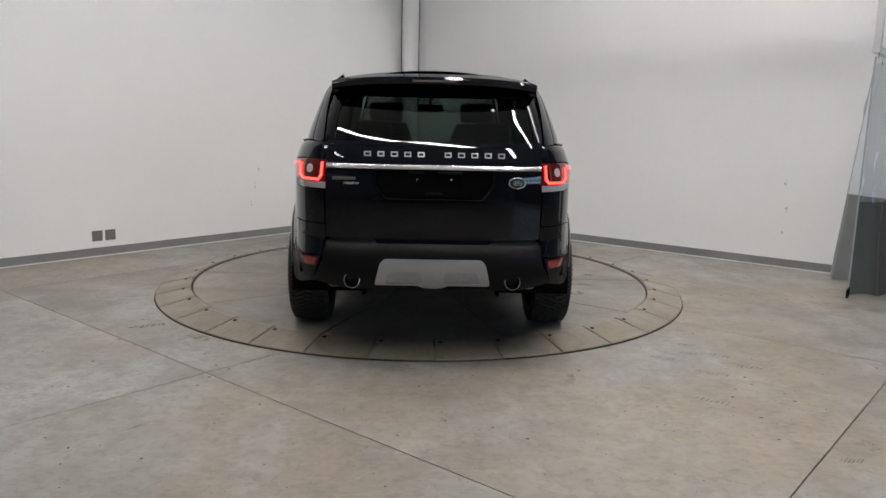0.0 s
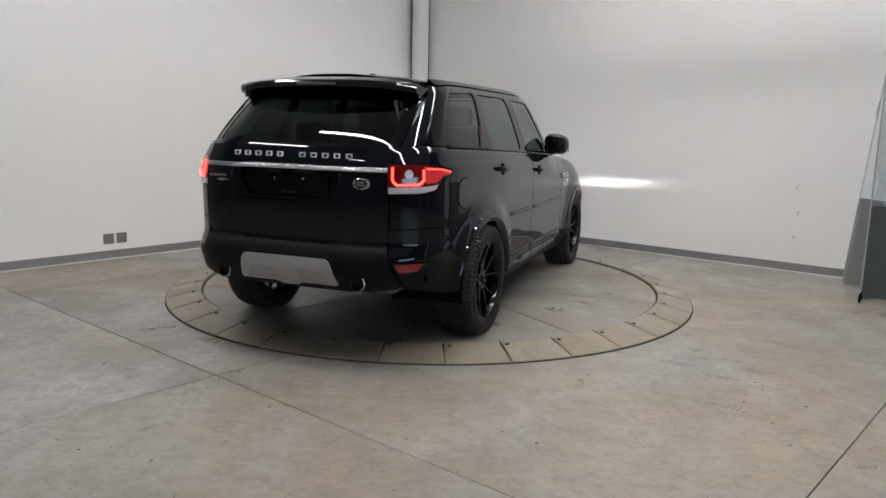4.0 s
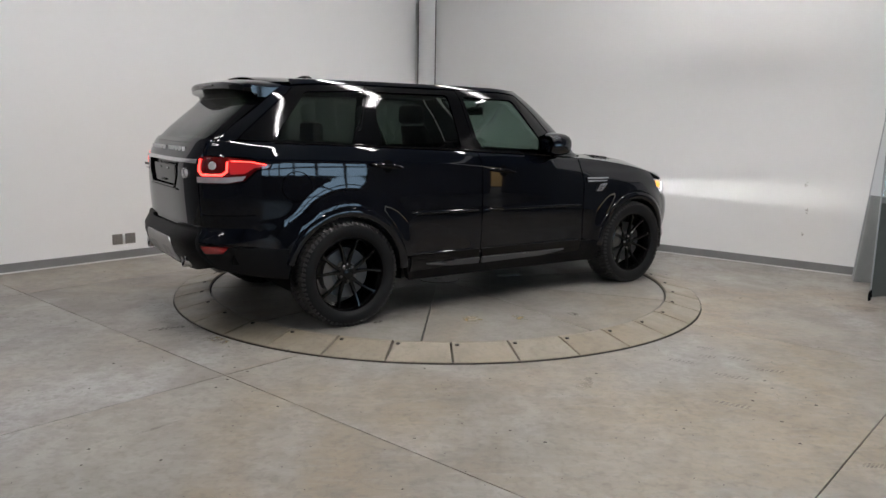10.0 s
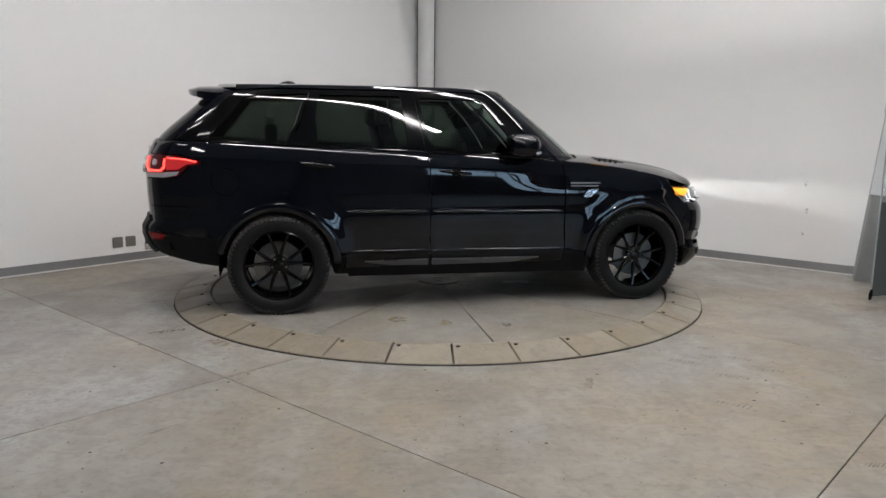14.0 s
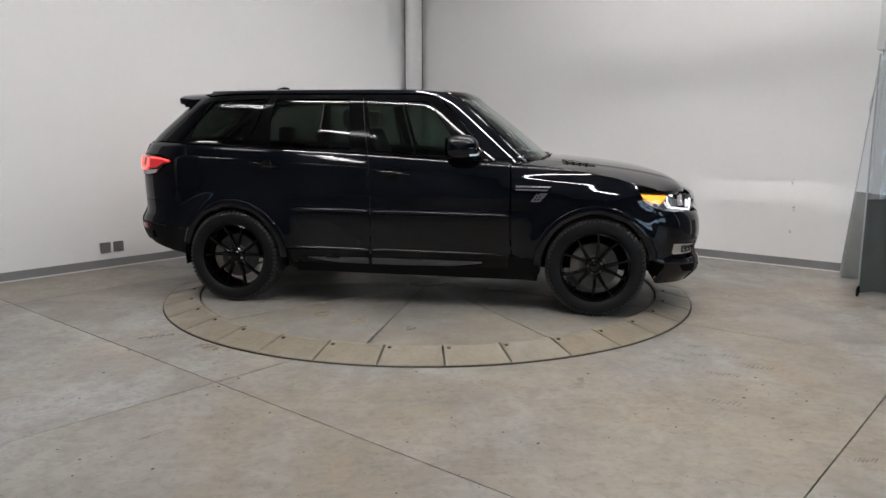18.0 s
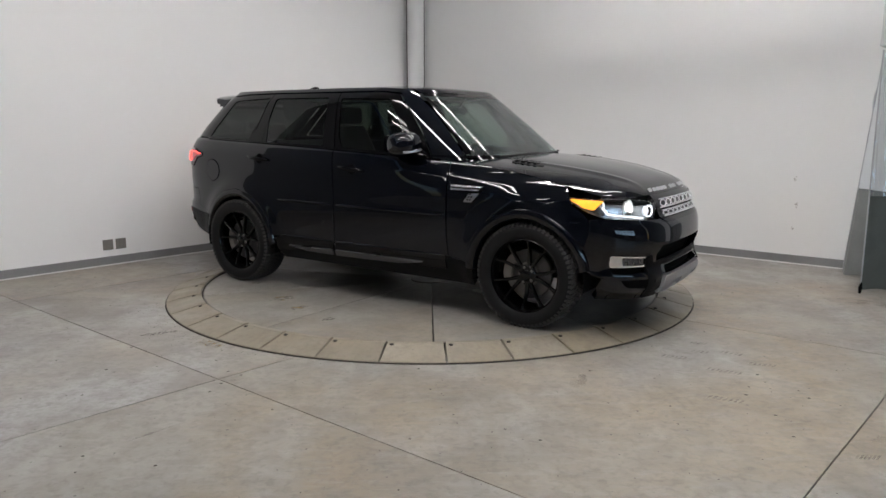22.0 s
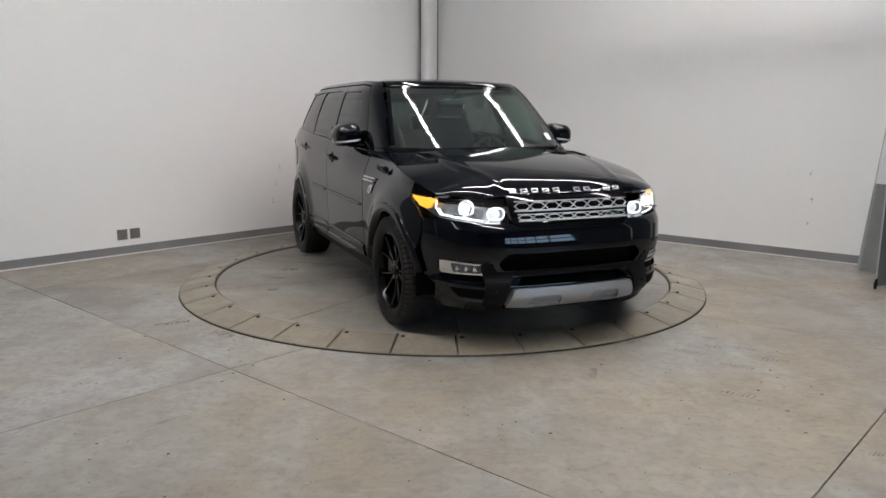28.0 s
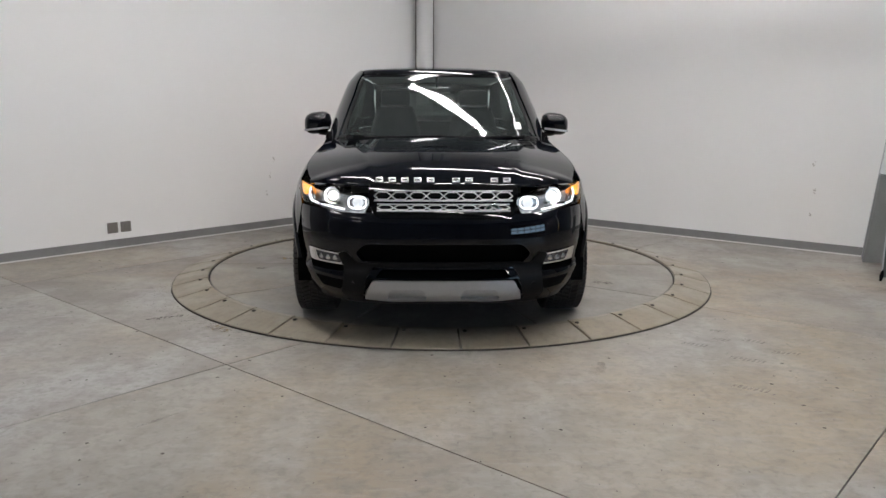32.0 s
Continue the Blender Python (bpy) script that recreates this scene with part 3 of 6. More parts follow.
for offset, start, end in ((2.1, -0.4, 4.0), (0.2, -0.7, 4.8), (-2.65, -1.2, 5.6), (-4.55, -2.1, -0.9), (-5.1, -2.1, -0.9),
                           (-6.4, 0.4, 1.6), (-9.2, -2.6, -1.4), (-9.2, 1.2, 2.4)):
    a, b = ROW_N * offset + ROW_DIR * start, ROW_N * offset + ROW_DIR * end
    strip_light(a.x, a.y, b.x, b.y, 5.1, M_STRIPSOFT if offset > 1 or offset < -4 else M_STRIP)

# unseen bar added to cast a soft band along the right-hand wall
bm = bmesh.new()
box(bm, 0.6, 7.2, 0.58, 0.66, 3.60, 3.68, 0.01)
for k in range(5):
    box(bm, 0.9 + 1.5 * k, 0.93 + 1.5 * k, 0.605, 0.635, 3.67, CEILING)
tagged(placed("shadow_bar", bm, M_FIXTURE, RIGHT_M), "unseen white bar hung to cast a soft shadow band", "rail")


# ---- the car: materials ----
M_PAINT = material("black_gloss_paint", (0.0015, 0.0021, 0.0042), 0.035, rough_vary=0.012, scale=3, ior=1.5)
M_PIANO = material("gloss_black_trim", (0.002, 0.002, 0.0024), 0.07, rough_vary=0.03, scale=4, ior=1.36)
M_PLASTIC = material("black_grained_plastic", (0.0035, 0.0035, 0.004), 0.5, vary=0.3, scale=12, fine=0.1, fine_scale=300, bump=0.2, ior=1.26)
M_CAVITY = material("dark_cavity", (0.002, 0.002, 0.002), 0.9, vary=0.2, scale=6, ior=1.2)
M_RUBBER = material("tyre_rubber", (0.006, 0.006, 0.0065), 0.6, vary=0.4, scale=9, fine=0.15, fine_scale=120, bump=0.2, second=(0.009, 0.0085, 0.0075), ior=1.33)
M_RIM = material("gloss_black_alloy", (0.002, 0.002, 0.002), 0.16, rough_vary=0.05, scale=10, ior=1.4)
M_BRAKE = material("bare_brake_steel", (0.12, 0.12, 0.12), 0.4, 0.8, vary=0.4, scale=14)
M_SILVER = material("silver_satin_paint", (0.42, 0.42, 0.42), 0.36, 0.55, vary=0.12, scale=8, fine=0.05)
M_CHROME = material("bright_chrome", (0.75, 0.76, 0.78), 0.10, 1.0, rough_vary=0.03, scale=6)
M_SATIN = material("brushed_satin_chrome", (0.55, 0.55, 0.56), 0.26, 0.9, rough_vary=0.06, scale=20)
M_WINDSCREEN = glass("windscreen_glass", (0.64, 0.77, 0.74), 0.025)
M_FRONTGLASS = glass("front_side_glass", (0.20, 0.25, 0.215))
M_REARGLASS = glass("rear_privacy_glass", (0.085, 0.105, 0.095))
# silver darkened to carry the shade inside the skid plate cups
M_SKIDSHADE = material("shaded_silver_recess", (0.36, 0.36, 0.36), 0.5, 0.3, vary=0.2, scale=30, fine=0.1)
M_MIRROR = material("dim_mirror_glass", (0.3, 0.31, 0.33), 0.02, 1.0, rough_vary=0.005)
M_FOGLENS = material("clear_fog_lens", (0.10, 0.10, 0.105), 0.15, 0.6, vary=0.6, scale=60, second=(0.34, 0.34, 0.36))
M_SMOKE = material("smoked_brake_lamp", (0.10, 0.09, 0.09), 0.25, vary=0.2, scale=30)
M_INNER = material("lit_inner_unit", (0.8, 0.82, 0.85), 0.25, emit=(0.93, 0.97, 1.0), power=0.45)
M_TREAD = material("worn_tread_rubber", (0.028, 0.027, 0.026), 0.7, vary=0.4, scale=14, second=(0.04, 0.038, 0.035))
M_PRIVACY = glass("privacy_glass", (0.16, 0.19, 0.17))
M_LENS = glass("clear_lamp_lens", (0.93, 0.94, 0.95))
M_REDLENS = material("red_lamp_lens", (0.09, 0.0015, 0.002), 0.06, coat=1.0, rough_vary=0.02, scale=6)
M_REDPRISM = material("red_prism_reflector", (0.24, 0.004, 0.006), 0.2, vary=0.3, scale=90, coat=0.6)
M_REDGLOW = material("glowing_red_tube", (0.6, 0.03, 0.02), 0.3, emit=(1.0, 0.045, 0.035), power=5)
M_REDDIM = material("lit_red_panel", (0.22, 0.006, 0.006), 0.2, coat=1.0, emit=(1.0, 0.05, 0.06), power=0.30)
M_CLEARBAND = material("clear_ribbed_band", (0.55, 0.56, 0.58), 0.16, 0.2, coat=1.0, vary=0.3, scale=40)
M_AMBER = material("lit_amber_lamp", (0.75, 0.28, 0.02), 0.25, coat=1.0, emit=(1.0, 0.42, 0.04), power=1.6)
M_SOURCE = material("discharge_arc", (1, 1, 1), 0.3, emit=(1.0, 0.98, 0.95), power=110000)
M_BEAM = material("lit_projector", (1, 1, 1), 0.3, emit=(1.0, 0.98, 0.95), power=4)
M_DRL = material("lit_running_light", (1, 1, 1), 0.3, emit=(0.93, 0.97, 1.0), power=1.6)
# faint emission stands in for the lamp light caught in the bowl
M_GLOWCUP = material("glowing_reflector_bowl", (0.8, 0.81, 0.82), 0.2, 0.5, vary=0.4, scale=60, emit=(0.97, 0.98, 1.0), power=0.12)
M_REFLECTOR = material("lamp_reflector_chrome", (0.7, 0.71, 0.72), 0.16, 1.0, vary=0.3, scale=30)
M_LEATHER = material("dark_leather", (0.012, 0.013, 0.013), 0.5, vary=0.3, scale=7, fine=0.15, fine_scale=150, bump=0.2)
M_SILL = material("grey_sill_highlight", (0.10, 0.10, 0.105), 0.3, 0.5, vary=0.15, scale=8)
M_GRILLE = material("bright_silver_paint", (0.76, 0.76, 0.77), 0.28, 0.35, vary=0.1, scale=20)
M_LAMPBOX = material("bright_lamp_box", (0.42, 0.43, 0.44), 0.25, 0.7, vary=0.7, scale=32, second=(0.75, 0.76, 0.78))
M_DASH = material("grey_green_dash", (0.085, 0.11, 0.11), 0.6, vary=0.2, scale=6, fine=0.1)
M_TRIMCHROME = material("satin_trim_chrome", (0.62, 0.62, 0.64), 0.24, 0.95)
M_STICKER = material("white_sticker", (0.7, 0.72, 0.72), 0.5, vary=0.2, scale=80)
M_BADGE = material("dark_green_enamel", (0.015, 0.04, 0.03), 0.25, coat=0.8, vary=0.2, scale=40)
M_UNDER = material("underbody_black", (0.005, 0.005, 0.005), 0.8, vary=0.4, scale=5)


# ---- the car: body shells ----
def spline(knots):
    """A natural cubic spline through (z, value) knots, for skins that must mirror lights without waves."""
    xs = np.array([k[0] for k in knots], float)
    ys = np.array([k[1] for k in knots], float)
    n, h = len(xs), np.diff(xs)
    a, b = np.eye(n), np.zeros(n)
    for i in range(1, n - 1):
        a[i, i - 1], a[i, i], a[i, i + 1] = h[i - 1], 2 * (h[i - 1] + h[i]), h[i]
        b[i] = 6 * ((ys[i + 1] - ys[i]) / h[i] - (ys[i] - ys[i - 1]) / h[i - 1])
    m = np.linalg.solve(a, b)

    def f(x):
        x = min(max(x, xs[0]), xs[-1])
        i = min(int(np.searchsorted(xs, x, side="right")) - 1, n - 2)
        u, v = xs[i + 1] - x, x - xs[i]
        return float((m[i] * u ** 3 + m[i + 1] * v ** 3) / (6 * h[i]) + (ys[i] / h[i] - m[i] * h[i] / 6) * u + (ys[i + 1] / h[i] - m[i + 1] * h[i] / 6) * v)
    return f


def curve(knots):
    """A smooth monotone curve through (z, value) knots."""
    xs = np.array([k[0] for k in knots], float)
    ys = np.array([k[1] for k in knots], float)
    h = np.diff(xs)
    d = np.diff(ys) / h
    m = np.zeros(len(xs))
    m[0], m[-1] = d[0], d[-1]
    for i in range(1, len(xs) - 1):
        if d[i - 1] * d[i] > 0:
            w1, w2 = 2 * h[i] + h[i - 1], h[i] + 2 * h[i - 1]
            m[i] = (w1 + w2) / (w1 / d[i - 1] + w2 / d[i])

    def f(x):
        x = min(max(x, xs[0]), xs[-1])
        i = min(int(np.searchsorted(xs, x, side="right")) - 1, len(xs) - 2)
        t = (x - xs[i]) / h[i]
        return float((2 * t ** 3 - 3 * t ** 2 + 1) * ys[i] + (t ** 3 - 2 * t ** 2 + t) * h[i] * m[i]
                     + (-2 * t ** 3 + 3 * t ** 2) * ys[i + 1] + (t ** 3 - t ** 2) * h[i] * m[i + 1])
    return f


WHEEL_X, WHEEL_Z, WHEEL_R = 1.4615, 0.375, 0.382


def belt(x):
    """Height of the waistline along the flank."""
    return float(np.interp(x, (-2.4, -1.96, -1.38, -0.46, 0.46, 0.82, 1.3), (1.285, 1.283, 1.262, 1.222, 1.172, 1.15, 1.12)))


class Shell:
    """A skin round the car: width, nose and tail as functions of height; q runs along the plan from the tail's middle to the nose's."""

    def __init__(self, width, nose, tail, xf, xr, nf, nr, taper, flare, pinch=0.0, shoulder=False):
        self.pinch, self.shoulder = pinch, shoulder
        bend = curve if shoulder else spline
        self.w, self.f, self.r = bend(width), bend(nose), curve(tail)
        self.xf, self.xr, self.nf, self.nr, self.taper, self.flare = xf, xr, nf, nr, taper, flare
        self.tab = {}
        for key, n, a, b in (("f", nf, 0.93, 0.9), ("r", nr, 1.1, 0.88)):
            ph = np.linspace(0, math.pi / 2, 400)
            x, y = a * np.sin(ph) ** (2 / n), b * np.cos(ph) ** (2 / n)
            s = np.concatenate([[0], np.cumsum(np.hypot(np.diff(x), np.diff(y)))])
            self.tab[key] = (ph, s)
        self.q_nose = xf + self.tab["f"][1][-1]
        self.q_tail = xr - self.tab["r"][1][-1]

    def narrow(self, x):
        if not self.shoulder:
            return 1 - self.taper * min(max((-x - 0.2) / 2.1, 0), 1) ** 2
        t = min(max((-x - 0.9) / 1.4, 0), 1)
        return 1 - self.taper * t ** 3 * (10 - 15 * t + 6 * t * t)

    def bulge(self, x, z):
        if not self.flare:
            return 0
        out = 0
        for c in (-WHEEL_X, WHEEL_X):
            r = math.hypot(x - c, (z - WHEEL_Z) * 0.95)
            out += self.flare * math.exp(-(max(r - 0.45, 0) / 0.085) ** 2)
        return out

    def lean(self, x, z):
        """How far the flank leans in over the shoulder crease and rolls over under the glass."""
        if not self.shoulder:
            return 0
        s, r = z - belt(x) + 0.108, max(z - belt(x) + 0.030, 0)
        return 0.31 * (s + math.sqrt(s * s + 0.00011)) / 2 + 13 * r * r

    def waist(self, x, z):
        """How far the shoulder draws in towards the nose."""
        if not self.pinch or x < 0.2 or z < 0.9:
            return 0
        a, b = min((x - 0.2) / 1.0, 1), min((z - 0.9) / 0.2, 1)
        return self.pinch * a * a * (3 - 2 * a) * b * b * (3 - 2 * b)

    def at(self, q, z, out=0.0):
        """The point of the right-hand skin at (q, z), pushed out by a distance."""
        p = self.raw(q, z)
        if out:
            p = p + self.normal(q, z) * out
        return p

    def raw(self, q, z):
        w = self.w(z)
        if q > self.xf:
            ph = float(np.interp(q - self.xf, self.tab["f"][1], self.tab["f"][0]))
            x = self.xf + (self.f(z) - self.xf) * math.sin(ph) ** (2 / self.nf)
            c = math.cos(ph) if ph < math.pi / 2 - 1e-9 else 0
            y = (w + self.bulge(x, z) - self.waist(x, z) - self.lean(x, z)) * max(c, 0) ** (2 / self.nf)
        elif q < self.xr:
            ph = float(np.interp(self.xr - q, self.tab["r"][1], self.tab["r"][0]))
            x = self.xr - (self.r(z) + self.xr) * math.sin(ph) ** (2 / self.nr)
            c = math.cos(ph) if ph < math.pi / 2 - 1e-9 else 0
            y = (w * self.narrow(x) + self.bulge(x, z) - self.lean(x, z)) * max(c, 0) ** (2 / self.nr)
        else:
            x, y = q, w * self.narrow(q) + self.bulge(q, z) - self.waist(q, z) - self.lean(q, z)
        return Vector((x, -y, z))

    def normal(self, q, z):
        e = 0.004
        a = self.raw(min(q + e, self.q_nose), z) - self.raw(max(q - e, self.q_tail), z)
        b = self.raw(q, z + e) - self.raw(q, z - e)
        n = a.cross(b)
        return n.normalized() if n.length > 1e-12 else Vector((0, -1, 0))

    def qx(self, x, z):
        """q of the skin's point at x on the flank."""
        if x > self.xf:
            t = min((x - self.xf) / (self.f(z) - self.xf), 1)
            return self.xf + float(np.interp(math.asin(t ** (self.nf / 2)), *self.tab["f"]))
        if x < self.xr:
            t = min((self.xr - x) / (self.r(z) + self.xr), 1)
            return self.xr - float(np.interp(math.asin(t ** (self.nr / 2)), *self.tab["r"]))
        return x

    def qy(self, y, z, front=True):
        """q of the skin's point at half-width y on the nose or tail."""
        w = self.w(z) * (1 if front else self.narrow(-2.3))
        n = self.nf if front else self.nr
        t = min(abs(y) / w, 1)
        ph = math.acos(t ** (n / 2))
        if front:
            return self.xf + float(np.interp(ph, *self.tab["f"]))
        return self.xr - float(np.interp(ph, *self.tab["r"]))


LOWER = Shell(
    width=[(0.18, 0.84), (0.27, 0.885), (0.36, 0.925), (0.42, 0.946), (0.45, 0.946), (0.60, 0.952), (0.735, 0.957), (0.80, 0.955), (0.90, 0.956), (1.08, 0.954), (1.20, 0.948), (1.30, 0.940)],
    nose=[(0.18, 2.17), (0.25, 2.25), (0.33, 2.32), (0.40, 2.315), (0.47, 2.28), (0.58, 2.315), (0.62, 2.318), (0.70, 2.311), (0.75, 2.297), (0.775, 2.28), (0.80, 2.255), (0.90, 2.225), (0.945, 2.175), (1.0, 2.08), (1.3, 1.9)],
    tail=[(0.18, 2.18), (0.36, 2.31), (0.44, 2.405), (0.50, 2.455), (0.55, 2.483), (0.62, 2.497), (0.66, 2.49), (0.69, 2.468), (0.715, 2.450), (0.78, 2.454), (0.95, 2.462), (1.10, 2.463), (1.17, 2.448), (1.20, 2.436), (1.30, 2.385)],
    xf=1.3, xr=-1.3, nf=3.4, nr=4.6, taper=0.06, flare=0.028, pinch=0.06, shoulder=True)
UPPER = Shell(
    width=[(z, 0.915 - 0.20 * (z - 1.1) - 0.24 * (z - 1.1) ** 2) for z in (1.10, 1.20, 1.30, 1.40, 1.50, 1.58)] + [(1.62, 0.741), (1.66, 0.703), (1.69, 0.668), (1.72, 0.62)],
    nose=[(z, 1.140 - 1.16 * (z - 1.1) - 0.20 * (z - 1.1) ** 2) for z in (1.10, 1.22, 1.34, 1.46, 1.56, 1.64)] + [(1.69, 0.385), (1.72, 0.32)],
    tail=[(1.10, 2.47), (1.22, 2.42), (1.29, 2.375), (1.52, 2.12), (1.66, 1.955), (1.72, 1.88)],
    xf=-0.3, xr=-1.3, nf=4.3, nr=5.0, taper=0.075, flare=0)


def inside(p, ring):
    x, y = p
    hit = False
    for i in range(len(ring)):
        (x0, y0), (x1, y1) = ring[i], ring[i - 1]
        if (y0 > y) != (y1 > y) and x < (x1 - x0) * (y - y0) / (y1 - y0) + x0:
            hit = not hit
    return hit


def dense(ring, step, closed=True):
    out = []
    n = len(ring)
    for i in range(n if closed else n - 1):
        a, b = Vector(ring[i]), Vector(ring[(i + 1) % n])
        k = max(1, int((b - a).length / step))
        out += [tuple(a + (b - a) * (j / k)) for j in range(k)]
    if not closed:
        out.append(tuple(ring[-1]))
    return out


def filled(outline, holes=(), step=0.05, lines=()):
    """Triangles over a plane outline less its holes: points and index triples, and the rims as loops of indices."""
    from mathutils.geometry import delaunay_2d_cdt
    loops = [dense(outline, step * 0.8)] + [dense(h, step * 0.8) for h in holes]
    pts, edges, rims = [], [], []
    for lp in loops:
        k = len(pts)
        pts += lp
        edges += [(k + i, k + (i + 1) % len(lp)) for i in range(len(lp))]
    us, vs = [p[0] for p in loops[0]], [p[1] for p in loops[0]]
    nu, nv = max(1, int((max(us) - min(us)) / step)), max(1, int((max(vs) - min(vs)) / step))
    rim = np.array(pts)
    for i in range(nu + 1):
        for j in range(nv + 1):
            p = (min(us) + (i + 0.5 * (j % 2)) * step, min(vs) + j * step)
            if inside(p, loops[0]) and not any(inside(p, h) for h in loops[1:]) and np.min(np.hypot(rim[:, 0] - p[0], rim[:, 1] - p[1])) > step * 0.45:
                pts.append(p)
    for line in lines:
        for i in range(int((max(us) - min(us)) / 0.03) + 1):
            u = min(us) + i * 0.03
            p = (u, line(u))
            if inside(p, loops[0]) and not any(inside(p, h) for h in loops[1:]) and np.min(np.hypot(rim[:, 0] - p[0], rim[:, 1] - p[1])) > 0.006:
                pts.append(p)
    vs2, es2, fs2, *_ = delaunay_2d_cdt([Vector(p) for p in pts], edges, [], 0, 1e-7)
    fs = []
    for f in fs2:
        c = sum((vs2[i] for i in f), Vector((0, 0))) / len(f)
        if inside(c, loops[0]) and not any(inside(c, h) for h in loops[1:]):
            fs.append(tuple(f))
    return [tuple(v) for v in vs2], fs


def lifted(name, outline, place, mat, parent, holes=(), thick=0.018, step=0.05, side=1, label="", lines=()):
    """A skin panel: the outline filled in its plane, carried to space by place(u, v, depth), with a turned-in rim."""
    pts, fs = filled(outline, holes, step, lines)
    bm = bmesh.new()
    lean, outer = bm.verts.layers.float_vector.new("lean"), bm.faces.layers.int.new("outer")
    top = [bm.verts.new(place(u, v, 0)) for u, v in pts]
    e = 0.003
    for vert, (u, v) in zip(top, pts):
        n = (place(u + e, v, 0) - place(u - e, v, 0)).cross(place(u, v + e, 0) - place(u, v - e, 0))
        vert[lean] = n.normalized() if n.length > 1e-12 else Vector((0, 0, 0))
    for f in fs:
        bm.faces.new([top[i] for i in f])[outer] = 1
    count = {}
    for f in fs:
        for i in range(len(f)):
            e = (f[i], f[(i + 1) % len(f)])
            count[tuple(sorted(e))] = count.get(tuple(sorted(e)), 0) + 1
    low = {}

    def under(i):
        if i not in low:
            low[i] = bm.verts.new(place(*pts[i], -thick))
        return low[i]
    for f in fs:
        for i in range(len(f)):
            a, b = f[i], f[(i + 1) % len(f)]
            if count[tuple(sorted((a, b)))] == 1:
                bm.faces.new((top[b], top[a], under(a), under(b)))
    for v in [v for v in bm.verts if not v.link_faces]:
        bm.verts.remove(v)
    if side < 0:
        for v in bm.verts:
            v.co.y = -v.co.y
            v[lean] = (v[lean].x, -v[lean].y, v[lean].z)
    ob = part(name, bm, mat, parent, label, smooth=True)
    true_normals(ob.data)
    return ob


def true_normals(me):
    """Shades the outer face of a panel by the skin it lies on, so that it mirrors lights without facets."""
    lean = [Vector(d.vector) for d in me.attributes["lean"].data]
    outer = [d.value for d in me.attributes["outer"].data]
    normals = [Vector((0, 0, 0))] * len(me.loops)
    for poly in me.polygons:
        if outer[poly.index]:
            for i in poly.loop_indices:
                n = lean[me.loops[i].vertex_index]
                normals[i] = -n if n.dot(poly.normal) < 0 else n
    me.normals_split_custom_set(normals)
    me.attributes.remove(me.attributes["lean"])
    me.attributes.remove(me.attributes["outer"])


SHOULDER = [functools.partial(lambda d, x: belt(x) + d, d) for d in (-0.145, -0.127, -0.118, -0.112, -0.107, -0.102, -0.096, -0.085, -0.06, -0.036, -0.028, -0.020, -0.012, -0.006)]


def skin(name, shell, outline, mat, parent, holes=(), out=0.0, thick=0.018, step=0.035, side=1, label="", lines=()):
    return lifted(name, outline, lambda q, z, d: shell.at(q, z, out + d), mat, parent, holes, thick, step, side, label, lines)


def moulding(name, x0, x1, height, tall, proud, mat, parent, side, label=""):
    """A half-round strip along the flank at height(x), with tapered ends."""
    bm = bmesh.new()
    rows = []
    n = max(8, int(abs(x1 - x0) / 0.03))
    for k in range(n + 1):
        x = x0 + (x1 - x0) * k / n
        end = max(0.02, min(1, k / 1.5, (n - k) / 1.5))
        z = height(x)
        row = []
        for a in np.linspace(-90, 90, 9):
            zz = z + tall / 2 * end * math.sin(radians(a))
            p = L.at(L.qx(x, zz), zz, -0.002 + proud * end * math.cos(radians(a)) ** 0.8)
            row.append((p.x, p.y * side, p.z))
        rows.append(row)
    grid_mesh(bm, rows)
    return part(name, bm, mat, parent, label, smooth=True)


def arc(cx, cz, r, a0, a1, n=16):
    return [(cx + r * math.cos(radians(a0 + (a1 - a0) * k / n)), cz + r * math.sin(radians(a0 + (a1 - a0) * k / n))) for k in range(n + 1)]


def rounded(ring, r=0.02, n=4):
    """The ring with its corners rounded."""
    out = []
    m = len(ring)
    for i in range(m):
        p, a, b = Vector(ring[i]), Vector(ring[i - 1]), Vector(ring[(i + 1) % m])
        da, db = (a - p), (b - p)
        k = min(r, da.length * 0.45, db.length * 0.45)
        s, e = p + da.normalized() * k, p + db.normalized() * k
        out += [tuple((1 - t) ** 2 * s + 2 * t * (1 - t) * p + t * t * e) for t in (j / n for j in range(n + 1))]
    return out


def shrunk(ring, d):
    """The ring moved inward by about d."""
    m = len(ring)
    area = sum(ring[i - 1][0] * ring[i][1] - ring[i][0] * ring[i - 1][1] for i in range(m))
    s = 1 if area > 0 else -1
    out = []
    for i in range(m):
        a, p, b = Vector(ring[i - 1]), Vector(ring[i]), Vector(ring[(i + 1) % m])
        e1, e2 = (p - a).normalized(), (b - p).normalized()
        n1, n2 = Vector((-e1.y, e1.x)) * s, Vector((-e2.y, e2.x)) * s
        n = n1 + n2
        n = n / max(n.length_squared / 2, 0.35)
        out.append(tuple(p + n * d))
    return out


car = tagged(new("sport_utility_car"), "glossy black five-door sport utility car on black wheels, lamps lit", "car")
L, U = LOWER, UPPER
ARCH_R = 0.425


HOOD_EDGE = curve([(0.8, 1.152), (1.0, 1.135), (1.3, 1.098), (1.6, 1.045), (1.8, 0.995), (1.95, 0.957), (2.1, 0.945)])
HOOD_MID = spline([(0.8, 1.200), (1.1, 1.182), (1.4, 1.159), (1.7, 1.123), (1.93, 1.077), (2.04, 1.041), (2.10, 1.010), (2.168, 0.952), (2.3, 0.86)])


def q_ring(shell, ring):
    """Outline points from (x, z) on the flank."""
    return [(shell.qx(x, z), z) for x, z in ring]


